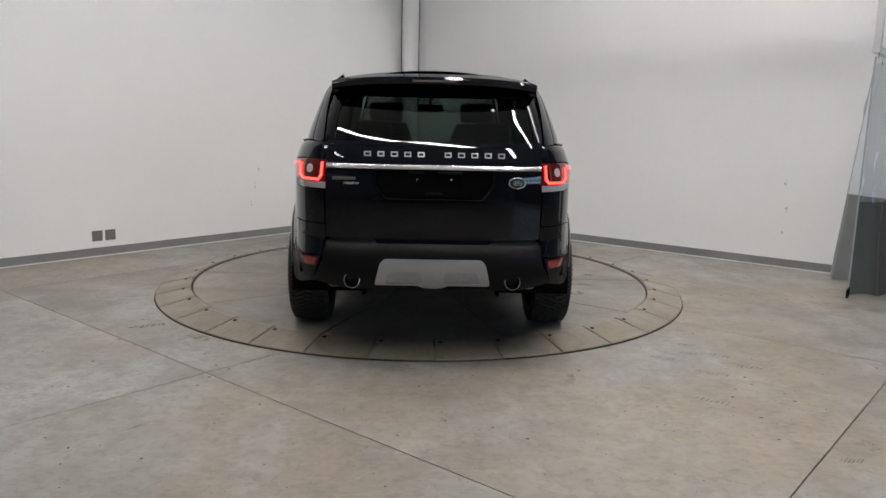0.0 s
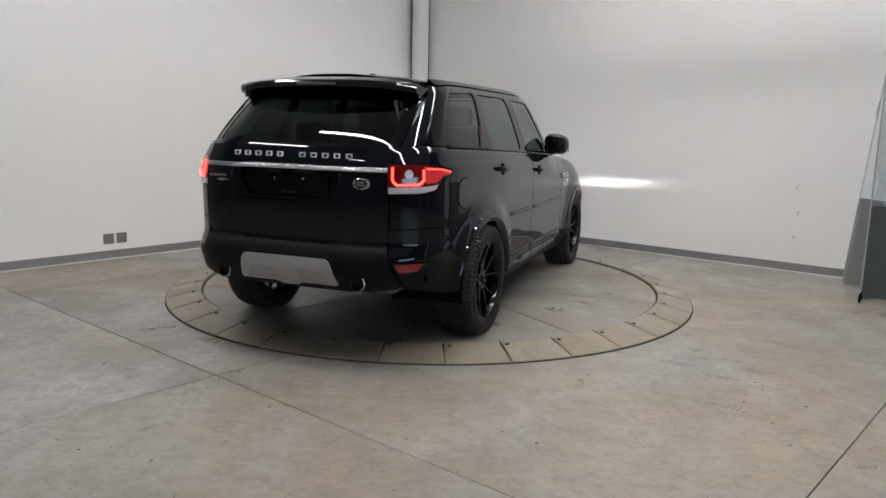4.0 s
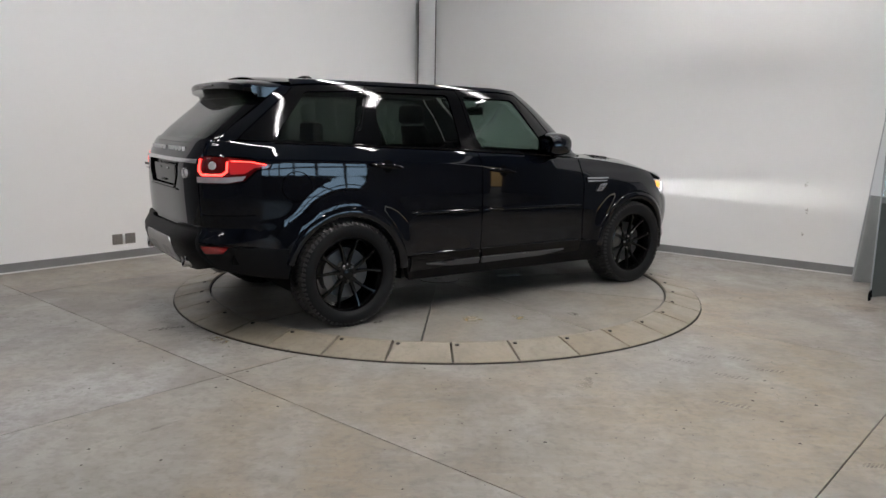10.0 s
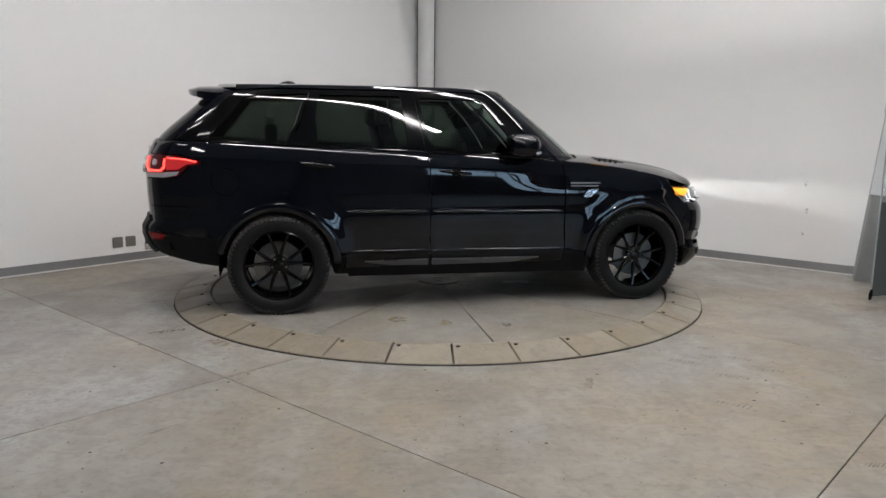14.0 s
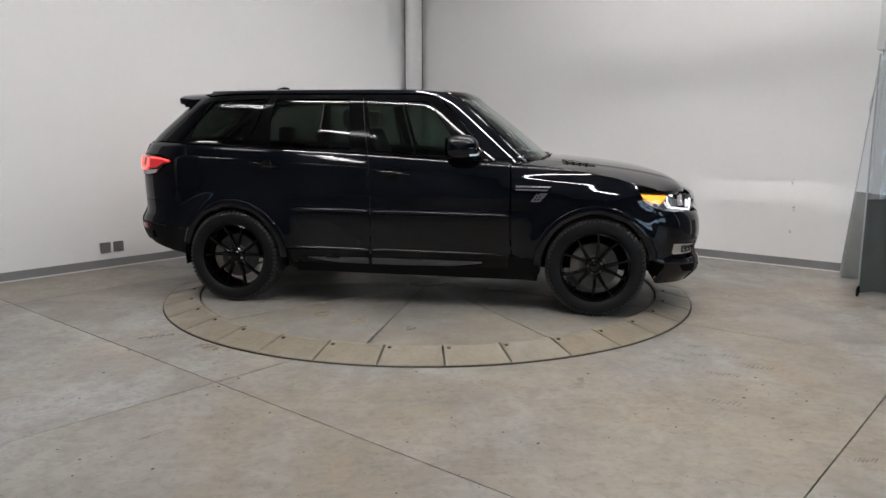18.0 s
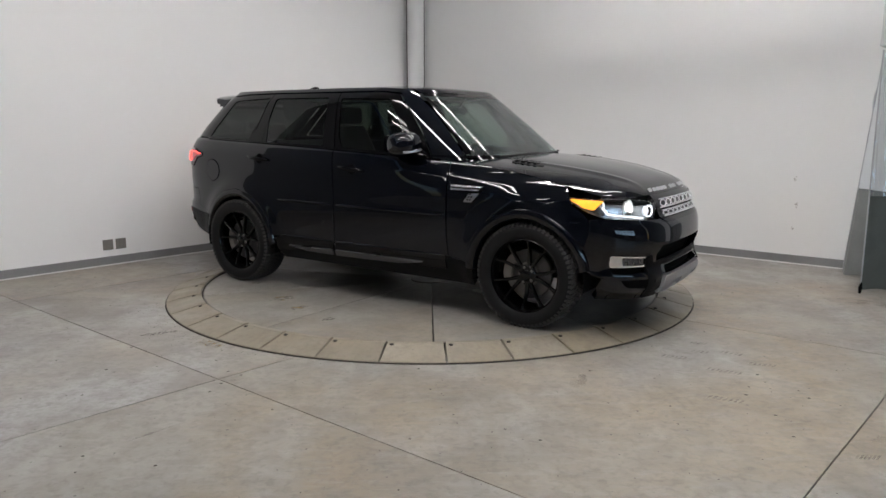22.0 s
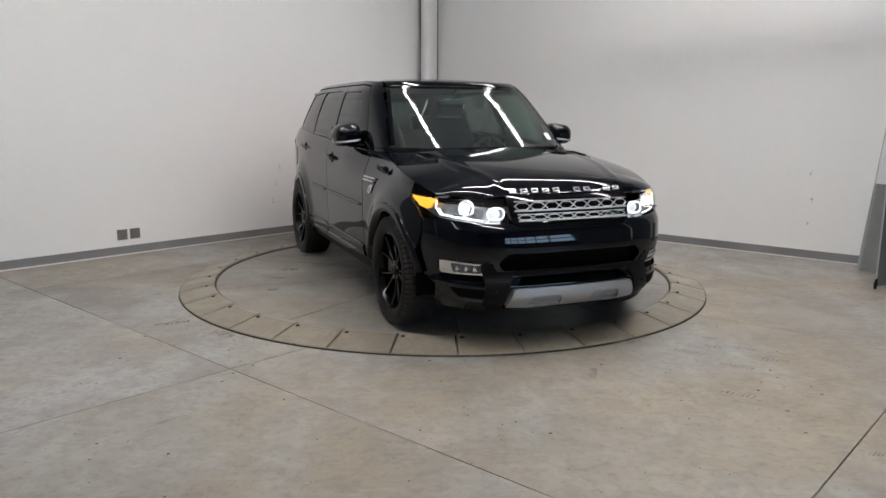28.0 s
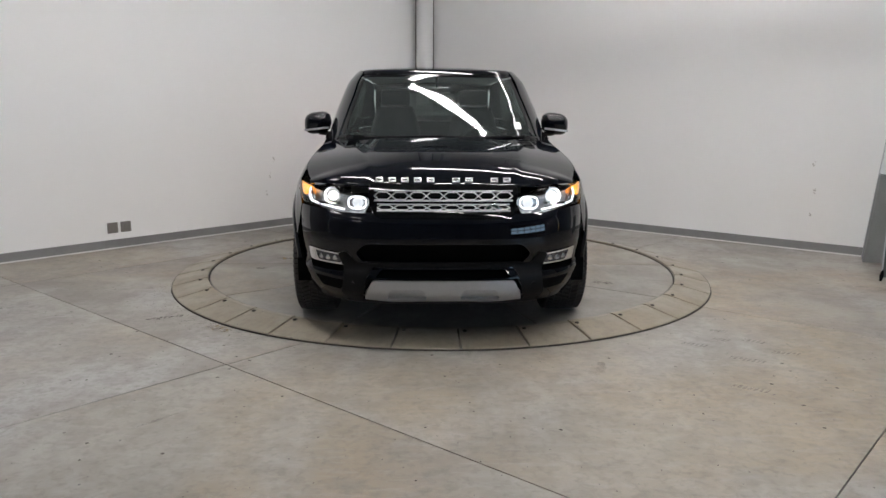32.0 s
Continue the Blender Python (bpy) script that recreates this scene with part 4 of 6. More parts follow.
def build_flank(side):
    """Doors, wings and sill of one side."""
    # front wing
    g = 0.004
    ring = [(0.824 + g, 0.46)] + [(0.812 + g, z) for z in (0.6, 0.8, 1.0)] + [(0.80 + g, 1.146)]
    ring += [(x, HOOD_EDGE(x) - g) for x in (0.95, 1.1, 1.3, 1.5, 1.65, 1.74)]
    ring += [(1.772, 0.945), (1.80, 0.88), (1.86, 0.845), (1.90, 0.80), (1.915, 0.70), (1.885, 0.60)]
    ring += arc(WHEEL_X, WHEEL_Z, ARCH_R, 26, 180 - 8, 22) + [(1.01, 0.43)]
    wing = skin("front_wing", L, q_ring(L, ring), M_PAINT, car, side=side, lines=SHOULDER)
    # side vent: chrome blades over a dark mesh recess
    vent = skin("side_vent", L, rounded([(0.845, 0.99), (1.125, 0.982), (1.10, 0.935), (1.03, 0.865), (0.955, 0.865), (0.985, 0.935), (0.845, 0.942)], 0.01), M_PIANO, wing, out=0.004, side=side)
    for k in range(2):
        z = 0.983 - 0.022 * k
        skin("vent_blade", L, rounded([(0.848, z), (1.118 - 0.02 * k, z - 0.005), (1.105 - 0.02 * k, z - 0.015), (0.848, z - 0.013)], 0.004), M_TRIMCHROME, wing, out=0.014, thick=0.01, side=side, label="satin chrome blade")
    skin("vent_mesh", L, rounded([(1.01, 0.93), (1.095, 0.932), (1.03, 0.868), (0.96, 0.868)], 0.006), M_TRIMCHROME, wing, holes=[
        [(0.99 + 0.022 * i + 0.011 * (j % 2), 0.88 + 0.02 * j), (1.003 + 0.022 * i + 0.011 * (j % 2), 0.88 + 0.02 * j), (1.006 + 0.022 * i + 0.011 * (j % 2), 0.892 + 0.02 * j), (0.993 + 0.022 * i + 0.011 * (j % 2), 0.892 + 0.02 * j)] for i in range(2) for j in range(3)],
        out=0.008, thick=0.006, step=0.012, side=side, label="satin chrome mesh")
    # belt moulding along both doors
    bm = bmesh.new()
    pts = [L.at(L.qx(x, belt(x)), belt(x), 0.004) for x in np.linspace(0.70, -1.95, 60)]
    tube(bm, [(p.x, p.y, p.z + 0.002) for p in pts], 0.0065, 8)
    if side < 0:
        bmesh.ops.scale(bm, vec=(1, -1, 1), verts=bm.verts)
    part("belt_moulding", bm, M_PIANO, car, smooth=True)
    # front door
    ring = [(0.822 - g, 0.46)] + [(0.808 - g, z) for z in (0.6, 0.8, 1.0)] + [(0.795 - g, 1.144)]
    ring += [(x, belt(x)) for x in (0.6, 0.4, 0.2, 0, -0.2)] + [(-0.325 + g, belt(-0.325))]
    ring += [(-0.305 + g, 1.1), (-0.298 + g, 0.9), (-0.300 + g, 0.6), (-0.304 + g, 0.462)]
    fdoor = skin("front_door", L, ring, M_PAINT, car, side=side, lines=SHOULDER)
    # rear door, cut round the arch
    ring = [(-0.304 - g, 0.462), (-0.300 - g, 0.6), (-0.298 - g, 0.9), (-0.305 - g, 1.1), (-0.325 - g, belt(-0.325))]
    ring += [(x, belt(x)) for x in (-0.6, -0.9, -1.15)] + [(-1.372, belt(-1.372)), (-1.366, 1.15), (-1.374, 1.0), (-1.352, 0.86)]
    ring += arc(-WHEEL_X, WHEEL_Z, ARCH_R + 0.03, 72, 12, 14)
    rdoor = skin("rear_door", L, ring, M_PAINT, car, side=side, lines=SHOULDER)
    for door, x, z, name in ((fdoor, -0.106, 1.068, "door_handle"), (rdoor, -1.165, 1.124, "door_handle")):
        bm = bmesh.new()
        rows = []
        for k in range(15):
            u = -1 + 2 * k / 14
            y = -L.raw(x, z).y + 0.012 + 0.022 * (1 - abs(u) ** 3)
            hh = 0.010 + 0.007 * (1 - u * u)
            zz = z - 0.012 * u
            rows.append([(x + 0.125 * u, -(y + 0.010 * math.cos(a)), zz + hh * math.sin(a)) for a in np.linspace(0, 2 * math.pi, 11)])
        grid_mesh(bm, rows)
        if side < 0:
            bmesh.ops.scale(bm, vec=(1, -1, 1), verts=bm.verts)
        part(name, bm, M_PIANO, door, "gloss black pull handle", smooth=True)
        skin("handle_cup", L, arc(x + 0.01, z - 0.002, 0.042, 0, 350, 18), M_CAVITY, door, out=0.003, thick=0.004, step=0.02, side=side)
    # lower door mouldings and crease strip
    for door, x0, x1 in ((fdoor, -0.29, 0.80), (rdoor, -0.96, -0.315)):
        moulding("rub_strip", x0 + 0.004, x1 - 0.004, lambda x: 0.768 - 0.012 * x, 0.026, 0.016, M_PAINT, door, side)
        moulding("sill_edge", x0 + 0.002, x1 - 0.002, lambda x: 0.466 - 0.010 * x, 0.020, 0.015, M_PAINT, door, side)
        z1 = 0.460
        skin("lower_cladding", L, [(x0, z1), (x1, z1), (x1, 0.42), (x1, 0.36), (x0, 0.345), (x0, 0.42)], M_PIANO, door, out=0.006, thick=0.02, side=side, label="black grained plastic sill cladding")
    # sill blades in grey, which paints in the pale highlight along the sill
    skin("sill_blade", L, rounded([(-0.82, 0.40), (-0.318, 0.405), (-0.318, 0.362), (-0.60, 0.37)], 0.006), M_SILL, rdoor, out=0.024, thick=0.02, side=side)
    skin("sill_blade", L, rounded([(-0.286, 0.405), (0.60, 0.398), (0.35, 0.366), (-0.286, 0.360)], 0.006), M_SILL, fdoor, out=0.024, thick=0.02, side=side)
    # sill under the doors
    ring = [(-1.01, 0.44), (-0.97, 0.34), (-0.93, 0.265), (1.02, 0.245), (1.035, 0.34), (1.03, 0.44)]
    skin("sill", L, ring, M_PLASTIC, car, out=-0.008, thick=0.05, side=side, label="black plastic side sill")
    # rear quarter
    ring = [(-1.380, belt(-1.38)), (-1.374, 1.15), (-1.382, 1.0), (-1.360, 0.862)] + arc(-WHEEL_X, WHEEL_Z, ARCH_R, 76, 168, 18)
    ring += [(-1.905, 0.56), (-2.10, 0.585), (-2.10, 0.82)]
    ring = q_ring(L, ring) + [(L.qy(0.648, 0.82, False), 0.82), (L.qy(0.648, 0.92, False), 0.92), (L.qy(0.648, 1.015, False), 1.015)]
    ring += q_ring(L, [(-2.26, 1.018), (-2.16, 1.03), (-2.08, 1.105), (-2.0, 1.118), (-1.985, 1.150), (-2.12, 1.188), (-2.25, 1.196)])
    ring += [(L.qy(0.66, 1.196, False), 1.196), (L.qy(0.64, 1.285, False), 1.285)]
    ring += q_ring(L, [(-2.17, 1.290), (-1.96, 1.284), (-1.6, 1.272)])
    quarter = skin("rear_quarter", L, ring, M_PAINT, car, side=side, lines=SHOULDER)
    if side > 0:
        c = arc(-1.80, 1.0, 0.094, 0, 355, 40)
        skin("flap_gap", L, arc(-1.80, 1.0, 0.099, 0, 355, 40), M_CAVITY, quarter, holes=[arc(-1.80, 1.0, 0.0925, 0, 355, 40)], out=0.0015, thick=0.003, step=0.03, side=side)
        skin("fuel_flap", L, [(a, b) for a, b in c], M_PAINT, quarter, out=0.004, thick=0.012, step=0.03, side=side)
    # arch lip
    for cx, a0, a1 in ((WHEEL_X, 10, 178), (-WHEEL_X, 2, 166)):
        bm = bmesh.new()
        rows = []
        for k in range(37):
            a = radians(a0 + (a1 - a0) * k / 36)
            row = []
            for rr, dy in ((0.395, -0.05), (0.408, 0.002), (0.420, 0.012), (0.445, 0.016), (0.468, 0.008), (0.475, -0.004)):
                x, z = cx + rr * math.cos(a), WHEEL_Z + rr * math.sin(a)
                y = L.raw(L.qx(x, max(z, 0.2)), max(z, 0.2)).y - dy
                row.append((x, y, z))
            rows.append(row)
        grid_mesh(bm, rows)
        if side < 0:
            bmesh.ops.scale(bm, vec=(1, -1, 1), verts=bm.verts)
        part("arch_lip", bm, M_PAINT, car, smooth=True)
        # wheel house
        bm = bmesh.new()
        rows = []
        for k in range(25):
            a = radians(-10 + 200 * k / 24)
            rows.append([(cx + 0.44 * math.cos(a), -y, WHEEL_Z + 0.44 * math.sin(a)) for y in (0.93, 0.8, 0.6, 0.45)])
        grid_mesh(bm, rows)
        box(bm, cx - 0.46, cx + 0.46, -0.46, -0.44, 0.28, 0.85)
        if side < 0:
            bmesh.ops.scale(bm, vec=(1, -1, 1), verts=bm.verts)
        part("wheel_house", bm, M_CAVITY, car)


def build_cabin(side):
    """Pillars, window frames and panes of one side."""
    g = 0.003
    top = 1.672
    glass_f = rounded([(-0.262, 1.232), (0.455, 1.193), (0.30, 1.40), (0.135, 1.612), (-0.368, 1.622)], 0.03)
    glass_r = rounded([(-1.205, 1.262), (-0.462, 1.240), (-0.508, 1.632), (-1.135, 1.634)], 0.025)
    glass_q = rounded([(-1.955, 1.300), (-1.385, 1.276), (-1.215, 1.640), (-1.675, 1.620)], 0.03)
    fr = [(-0.328 + g, belt(-0.325) + g), (0.0, belt(0) + g), (0.4, belt(0.4) + g), (0.62, belt(0.62) + g), (0.50, 1.34), (0.36, 1.50), (0.20, 1.648), (0.05, 1.664), (-0.405 + g, 1.668), (-0.37 + g, 1.45)]
    fdoor_frame = skin("front_window_frame", U, q_ring(U, fr), M_PIANO, car, holes=[q_ring(U, glass_f)], out=0.004, step=0.03, side=side)
    skin("front_side_window", U, q_ring(U, shrunk(glass_f, -0.004)), M_FRONTGLASS, fdoor_frame, out=-0.002, thick=0.004, step=0.03, side=side, label="clear tinted side glass")
    rr = [(-1.372, belt(-1.372) + g), (-0.328 - g, belt(-0.325) + g), (-0.37 - g, 1.45), (-0.405 - g, 1.668), (-1.195, 1.672), (-1.20, 1.655)]
    rdoor_frame = skin("rear_window_frame", U, q_ring(U, rr), M_PIANO, car, holes=[q_ring(U, glass_r)], out=0.004, step=0.03, side=side)
    skin("rear_side_window", U, q_ring(U, shrunk(glass_r, -0.004)), M_PRIVACY, rdoor_frame, out=-0.002, thick=0.004, step=0.03, side=side, label="dark privacy glass")
    skin("quarter_divider", U, q_ring(U, rounded([(-1.21, 1.265), (-1.150, 1.263), (-1.165, 1.45), (-1.175, 1.45)], 0.004)), M_PIANO, rdoor_frame, out=0.003, thick=0.01, step=0.03, side=side)
    dp = [(-1.380, belt(-1.38) + 0.004), (-1.203, 1.672), (-1.55, 1.668), (-1.74, 1.655)]
    dp = q_ring(U, dp) + q_ring(U, [(-1.93, 1.50), (-2.165, 1.30)]) + q_ring(U, [(-1.96, 1.289), (-1.6, 1.276)])
    dpil = skin("rear_pillar", U, dp, M_PIANO, car, holes=[q_ring(U, glass_q)], out=0.004, step=0.03, side=side)
    skin("quarter_window", U, q_ring(U, shrunk(glass_q, -0.004)), M_PRIVACY, dpil, out=-0.002, thick=0.004, step=0.03, side=side, label="dark privacy glass")
    # windscreen pillar, in body colour, and roof rail
    ap = [(0.795, 1.148), (0.63, belt(0.62) + 0.006), (0.51, 1.34), (0.37, 1.50), (0.205, 1.655)]
    ap = q_ring(U, ap) + q_ring(U, [(0.05, 1.672), (-0.41, 1.676), (-1.2, 1.680), (-1.56, 1.676), (-1.745, 1.662), (-1.745, 1.70), (-1.2, 1.705), (-0.4, 1.705), (0.0, 1.700)])
    ap += [(U.qy(0.60, 1.682), 1.682), (U.qy(0.625, 1.64), 1.64), (U.qy(0.665, 1.50), 1.50), (U.qy(0.715, 1.34), 1.34), (U.qy(0.755, 1.20), 1.20), (U.qy(0.775, 1.14), 1.14)]
    skin("windscreen_pillar", U, ap, M_PAINT, car, out=0.008, step=0.05, side=side)
    # strip under the glass
    wl = [(x, belt(x) + 0.011) for x in np.linspace(-1.95, 0.60, 40)] + [(x, belt(x) - 0.002) for x in np.linspace(0.60, -1.95, 40)]
    skin("waist_strip", U, wl, M_PIANO, car, out=0.010, thick=0.02, side=side, label="gloss black waist strip")
    # mirror
    build_mirror(side)


def build_mirror(side):
    head = bmesh.new()
    rows = []
    for k in range(17):
        u = -1 + 2 * k / 16
        s = max(1 - abs(u) ** 3.2, 0.0) ** 0.5
        row = []
        for a in np.linspace(0, 2 * math.pi, 25):
            ca, sa = math.cos(a), math.sin(a)
            sx = math.copysign(abs(ca) ** 0.7, ca)
            sz = math.copysign(abs(sa) ** 0.75, sa)
            depth = 0.125 * (1.0 if ca < 0 else 1.15)
            row.append((0.43 + depth * sx * s * 0.95, -(0.975 + 0.112 * u), 1.272 + 0.088 * sz * s - 0.012 * u))
        rows.append(row)
    grid_mesh(head, rows)
    foot = bmesh.new()
    rows = []
    for k in range(9):
        t = k / 8
        y = 0.84 + 0.12 * t
        rows.append([(0.52 - 0.05 * t + 0.07 * math.cos(a), -y, 1.185 + 0.012 * t + 0.020 * math.sin(a)) for a in np.linspace(0, 2 * math.pi, 13)])
    grid_mesh(foot, rows)
    blade = bmesh.new()
    rows = []
    for k in range(9):
        u = -0.85 + 1.75 * k / 8
        x = 0.43 + 0.137 * max(1 - abs(u) ** 3.2, 0) ** 0.5
        rows.append([(x + d, -(0.975 + 0.113 * u), 1.225 - 0.012 * u + h) for d, h in ((0, -0.008), (0.006, -0.006), (0.006, 0.006), (0, 0.008))])
    grid_mesh(blade, rows)
    pane = bmesh.new()
    rows = []
    for k in range(9):
        u = -0.8 + 1.6 * k / 8
        s = max(1 - abs(u) ** 4, 0) ** 0.5
        rows.append([(0.318, -(0.975 + 0.105 * u), 1.272 + 0.066 * v * s) for v in (-1, -0.5, 0, 0.5, 1)])
    grid_mesh(pane, rows)
    for bm in (head, foot, blade, pane):
        if side < 0:
            bmesh.ops.scale(bm, vec=(1, -1, 1), verts=bm.verts)
    h = part("door_mirror", head, M_PAINT, car, "gloss black door mirror housing", smooth=True)
    part("mirror_foot", foot, M_PIANO, h, smooth=True)
    part("indicator_strip", blade, M_CLEARBAND, h, "clear indicator strip")
    part("mirror_glass", pane, M_MIRROR, h, "mirror glass")


def build_hood_and_roof():
    def flank(x):
        return -L.raw(L.qx(x, HOOD_EDGE(x)), HOOD_EDGE(x)).y

    # bonnet: a clamshell with two raised creases
    rows = []
    for i in range(49):
        s = i / 48
        row = []
        for j in range(97):
            t = -1 + 2 * j / 96
            x0 = U.raw(U.qy(abs(t) * 0.84, 1.15), 1.15).x + 0.012
            ye = flank(1.93)
            x1 = L.raw(L.qy(abs(t) * ye, 0.95), 0.95).x + 0.004
            x = x0 + (x1 - x0) * (1 - (1 - s) ** 1.15)
            he = HOOD_EDGE(x)
            y = t * flank(min(x, 1.93))
            zc = HOOD_MID(x)
            z = zc - (zc - he) * abs(t) ** 3.0
            z += 0.0075 * max(0, 1 - abs(abs(t) - 0.70 + 0.16 * s) / 0.06) * min(1, 4 * s, 5 * (1 - s))
            z += (0.949 - z) * s ** 40
            row.append((x, y, z))
        rows.append(row)
    bm = bmesh.new()
    vs = grid_mesh(bm, rows)
    # turned-down front lip
    lip = []
    for d, h in ((0.004, -0.010), (-0.012, -0.026)):
        lip.append([(v.co.x + d, v.co.y, v.co.z + h) for v in vs[-1]])
    grid_mesh(bm, [[tuple(v.co) for v in vs[-1]]] + lip)
    bmesh.ops.remove_doubles(bm, verts=bm.verts, dist=1e-5)
    hood = part("bonnet", bm, M_PAINT, car, smooth=True)
    for sgn in (1, -1):
        bm = bmesh.new()
        ring = rounded([(1.18, 0.50), (1.20, 0.68), (1.46, 0.665), (1.40, 0.53)], 0.03)
        pts, fs = filled(ring, (), 0.04)

        def hz(x, y):
            he = HOOD_EDGE(x)
            zc = HOOD_MID(x)
            return zc - (zc - he) * (abs(y) / 0.86) ** 3.0
        vv = [bm.verts.new((x, sgn * y, hz(x, y) + 0.004)) for x, y in pts]
        for f in fs:
            bm.faces.new([vv[i] for i in f])
        part("bonnet_vent", bm, M_PLASTIC, hood, "louvred black bonnet vent")
        for k in range(4):
            bm = bmesh.new()
            x = 1.22 + 0.05 * k
            box(bm, x, x + 0.02, min(sgn * 0.53, sgn * 0.655), max(sgn * 0.53, sgn * 0.655), hz(x, 0.6) - 0.004, hz(x, 0.6) + 0.009, 0.003)
            part("vent_louvre", bm, M_PIANO, hood)
    # roof
    rows = []
    for i in range(41):
        x = -1.90 + 2.285 * i / 40
        row = []
        for j in range(25):
            t = -1 + 2 * j / 24
            qe = U.qx(min(x, U.f(1.69) - 0.004), 1.69)
            ye = max(-U.raw(qe, 1.69).y, 0.02)
            if x < -1.78:
                ye = min(ye, 0.60)
            crown = 0.048 * min(1, max(0, (0.385 - x)) * 2.2) ** 0.6
            z = 1.692 + crown * (1 - abs(t) ** 2.6) - 0.014 * max(0, (-x - 1.2)) ** 1.3
            row.append((x, t * ye, z))
        rows.append(row)
    bm = bmesh.new()
    grid_mesh(bm, rows)
    roof = part("roof", bm, M_PAINT, car, smooth=True)
    # front header above the windscreen
    bm = bmesh.new()
    rows = []
    for j in range(41):
        y = -0.60 + 1.2 * j / 40
        pts = []
        for z, out in ((1.655, 0.006), (1.672, 0.010), (1.688, 0.010), (1.700, -0.006)):
            p = U.at(U.qy(abs(y), z), z, out)
            pts.append((p.x, y, p.z))
        rows.append(pts)
    grid_mesh(bm, rows)
    part("roof_header", bm, M_PAINT, car, smooth=True)
    # spoiler
    bm = bmesh.new()
    rows = []
    for j in range(33):
        t = -1 + 2 * j / 32
        y = 0.645 * t
        e = abs(t) ** 6
        tipx = -2.125 + 0.10 * abs(t) ** 4
        z0 = 1.718 - 0.05 * abs(t) ** 2.6 - 0.022 * abs(t) ** 14
        zt = 1.682 - 0.034 * abs(t) ** 3
        rows.append([(-1.76, y, z0), (-1.90, y, z0 - 0.006), (-2.03, y, (z0 + zt) / 2 + 0.004), (tipx, y, zt), (tipx - 0.008, y, zt - 0.014), (tipx, y, zt - 0.042), (tipx + 0.04, y, zt - 0.052), (-1.99, y, zt - 0.050 - 0.02 * e), (-1.93, y, zt - 0.07), (-1.80, y, zt - 0.05)])
    grid_mesh(bm, rows)
    for end in (0, -1):
        vs = [bm.verts.new(p) for p in rows[end]]
        bm.faces.new(vs)
    bmesh.ops.remove_doubles(bm, verts=bm.verts, dist=1e-5)
    sp = part("roof_spoiler", bm, M_PAINT, car, smooth=True)
    bm = bmesh.new()
    box(bm, -2.140, -2.120, -0.14, 0.14, 1.650, 1.664, 0.003)
    part("high_brake_lamp", bm, M_SMOKE, sp)
    # shark-fin aerial and roof pods
    bm = bmesh.new()
    rows = []
    for k in range(11):
        t = k / 10
        h = 0.042 * math.sin(math.pi * min(1, t * 0.5 + 0.5 * t ** 0.5)) ** 0.7 if 0 < t < 1 else 0.0
        rows.append([(-1.28 - 0.17 * t, 0.036 * math.sin(math.pi * max(t, 0.05)) * math.cos(a), 1.728 + h * max(0, math.sin(a))) for a in np.linspace(0, math.pi, 9)])
    grid_mesh(bm, rows)
    part("roof_aerial", bm, M_PIANO, car, smooth=True)
    bm = bmesh.new()
    rows = []
    for k in range(9):
        t = k / 8
        rows.append([(-1.62 - 0.26 * t, 0.16 * math.cos(a), 1.716 + 0.022 * math.sin(math.pi * t) ** 0.6 * math.sin(a)) for a in np.linspace(0, math.pi, 11)])
    grid_mesh(bm, rows)
    part("roof_pod", bm, M_PIANO, car, smooth=True)


def nose_sheet(name, shell, ring_yz, mat, parent, front=True, out=0.0, thick=0.012, holes=(), step=0.05, label=""):
    """A panel across the nose or tail, outlined in (y, z); negative y is the car's right side."""
    def place(y, z, d):
        q = shell.qy(abs(y), z, front)
        p = shell.at(q, z, out + d)
        return Vector((p.x, y, p.z))
    return lifted(name, ring_yz, place, mat, parent, holes, thick, step, 1, label)


def mirrored(ring):
    return [(-y, z) for y, z in ring]


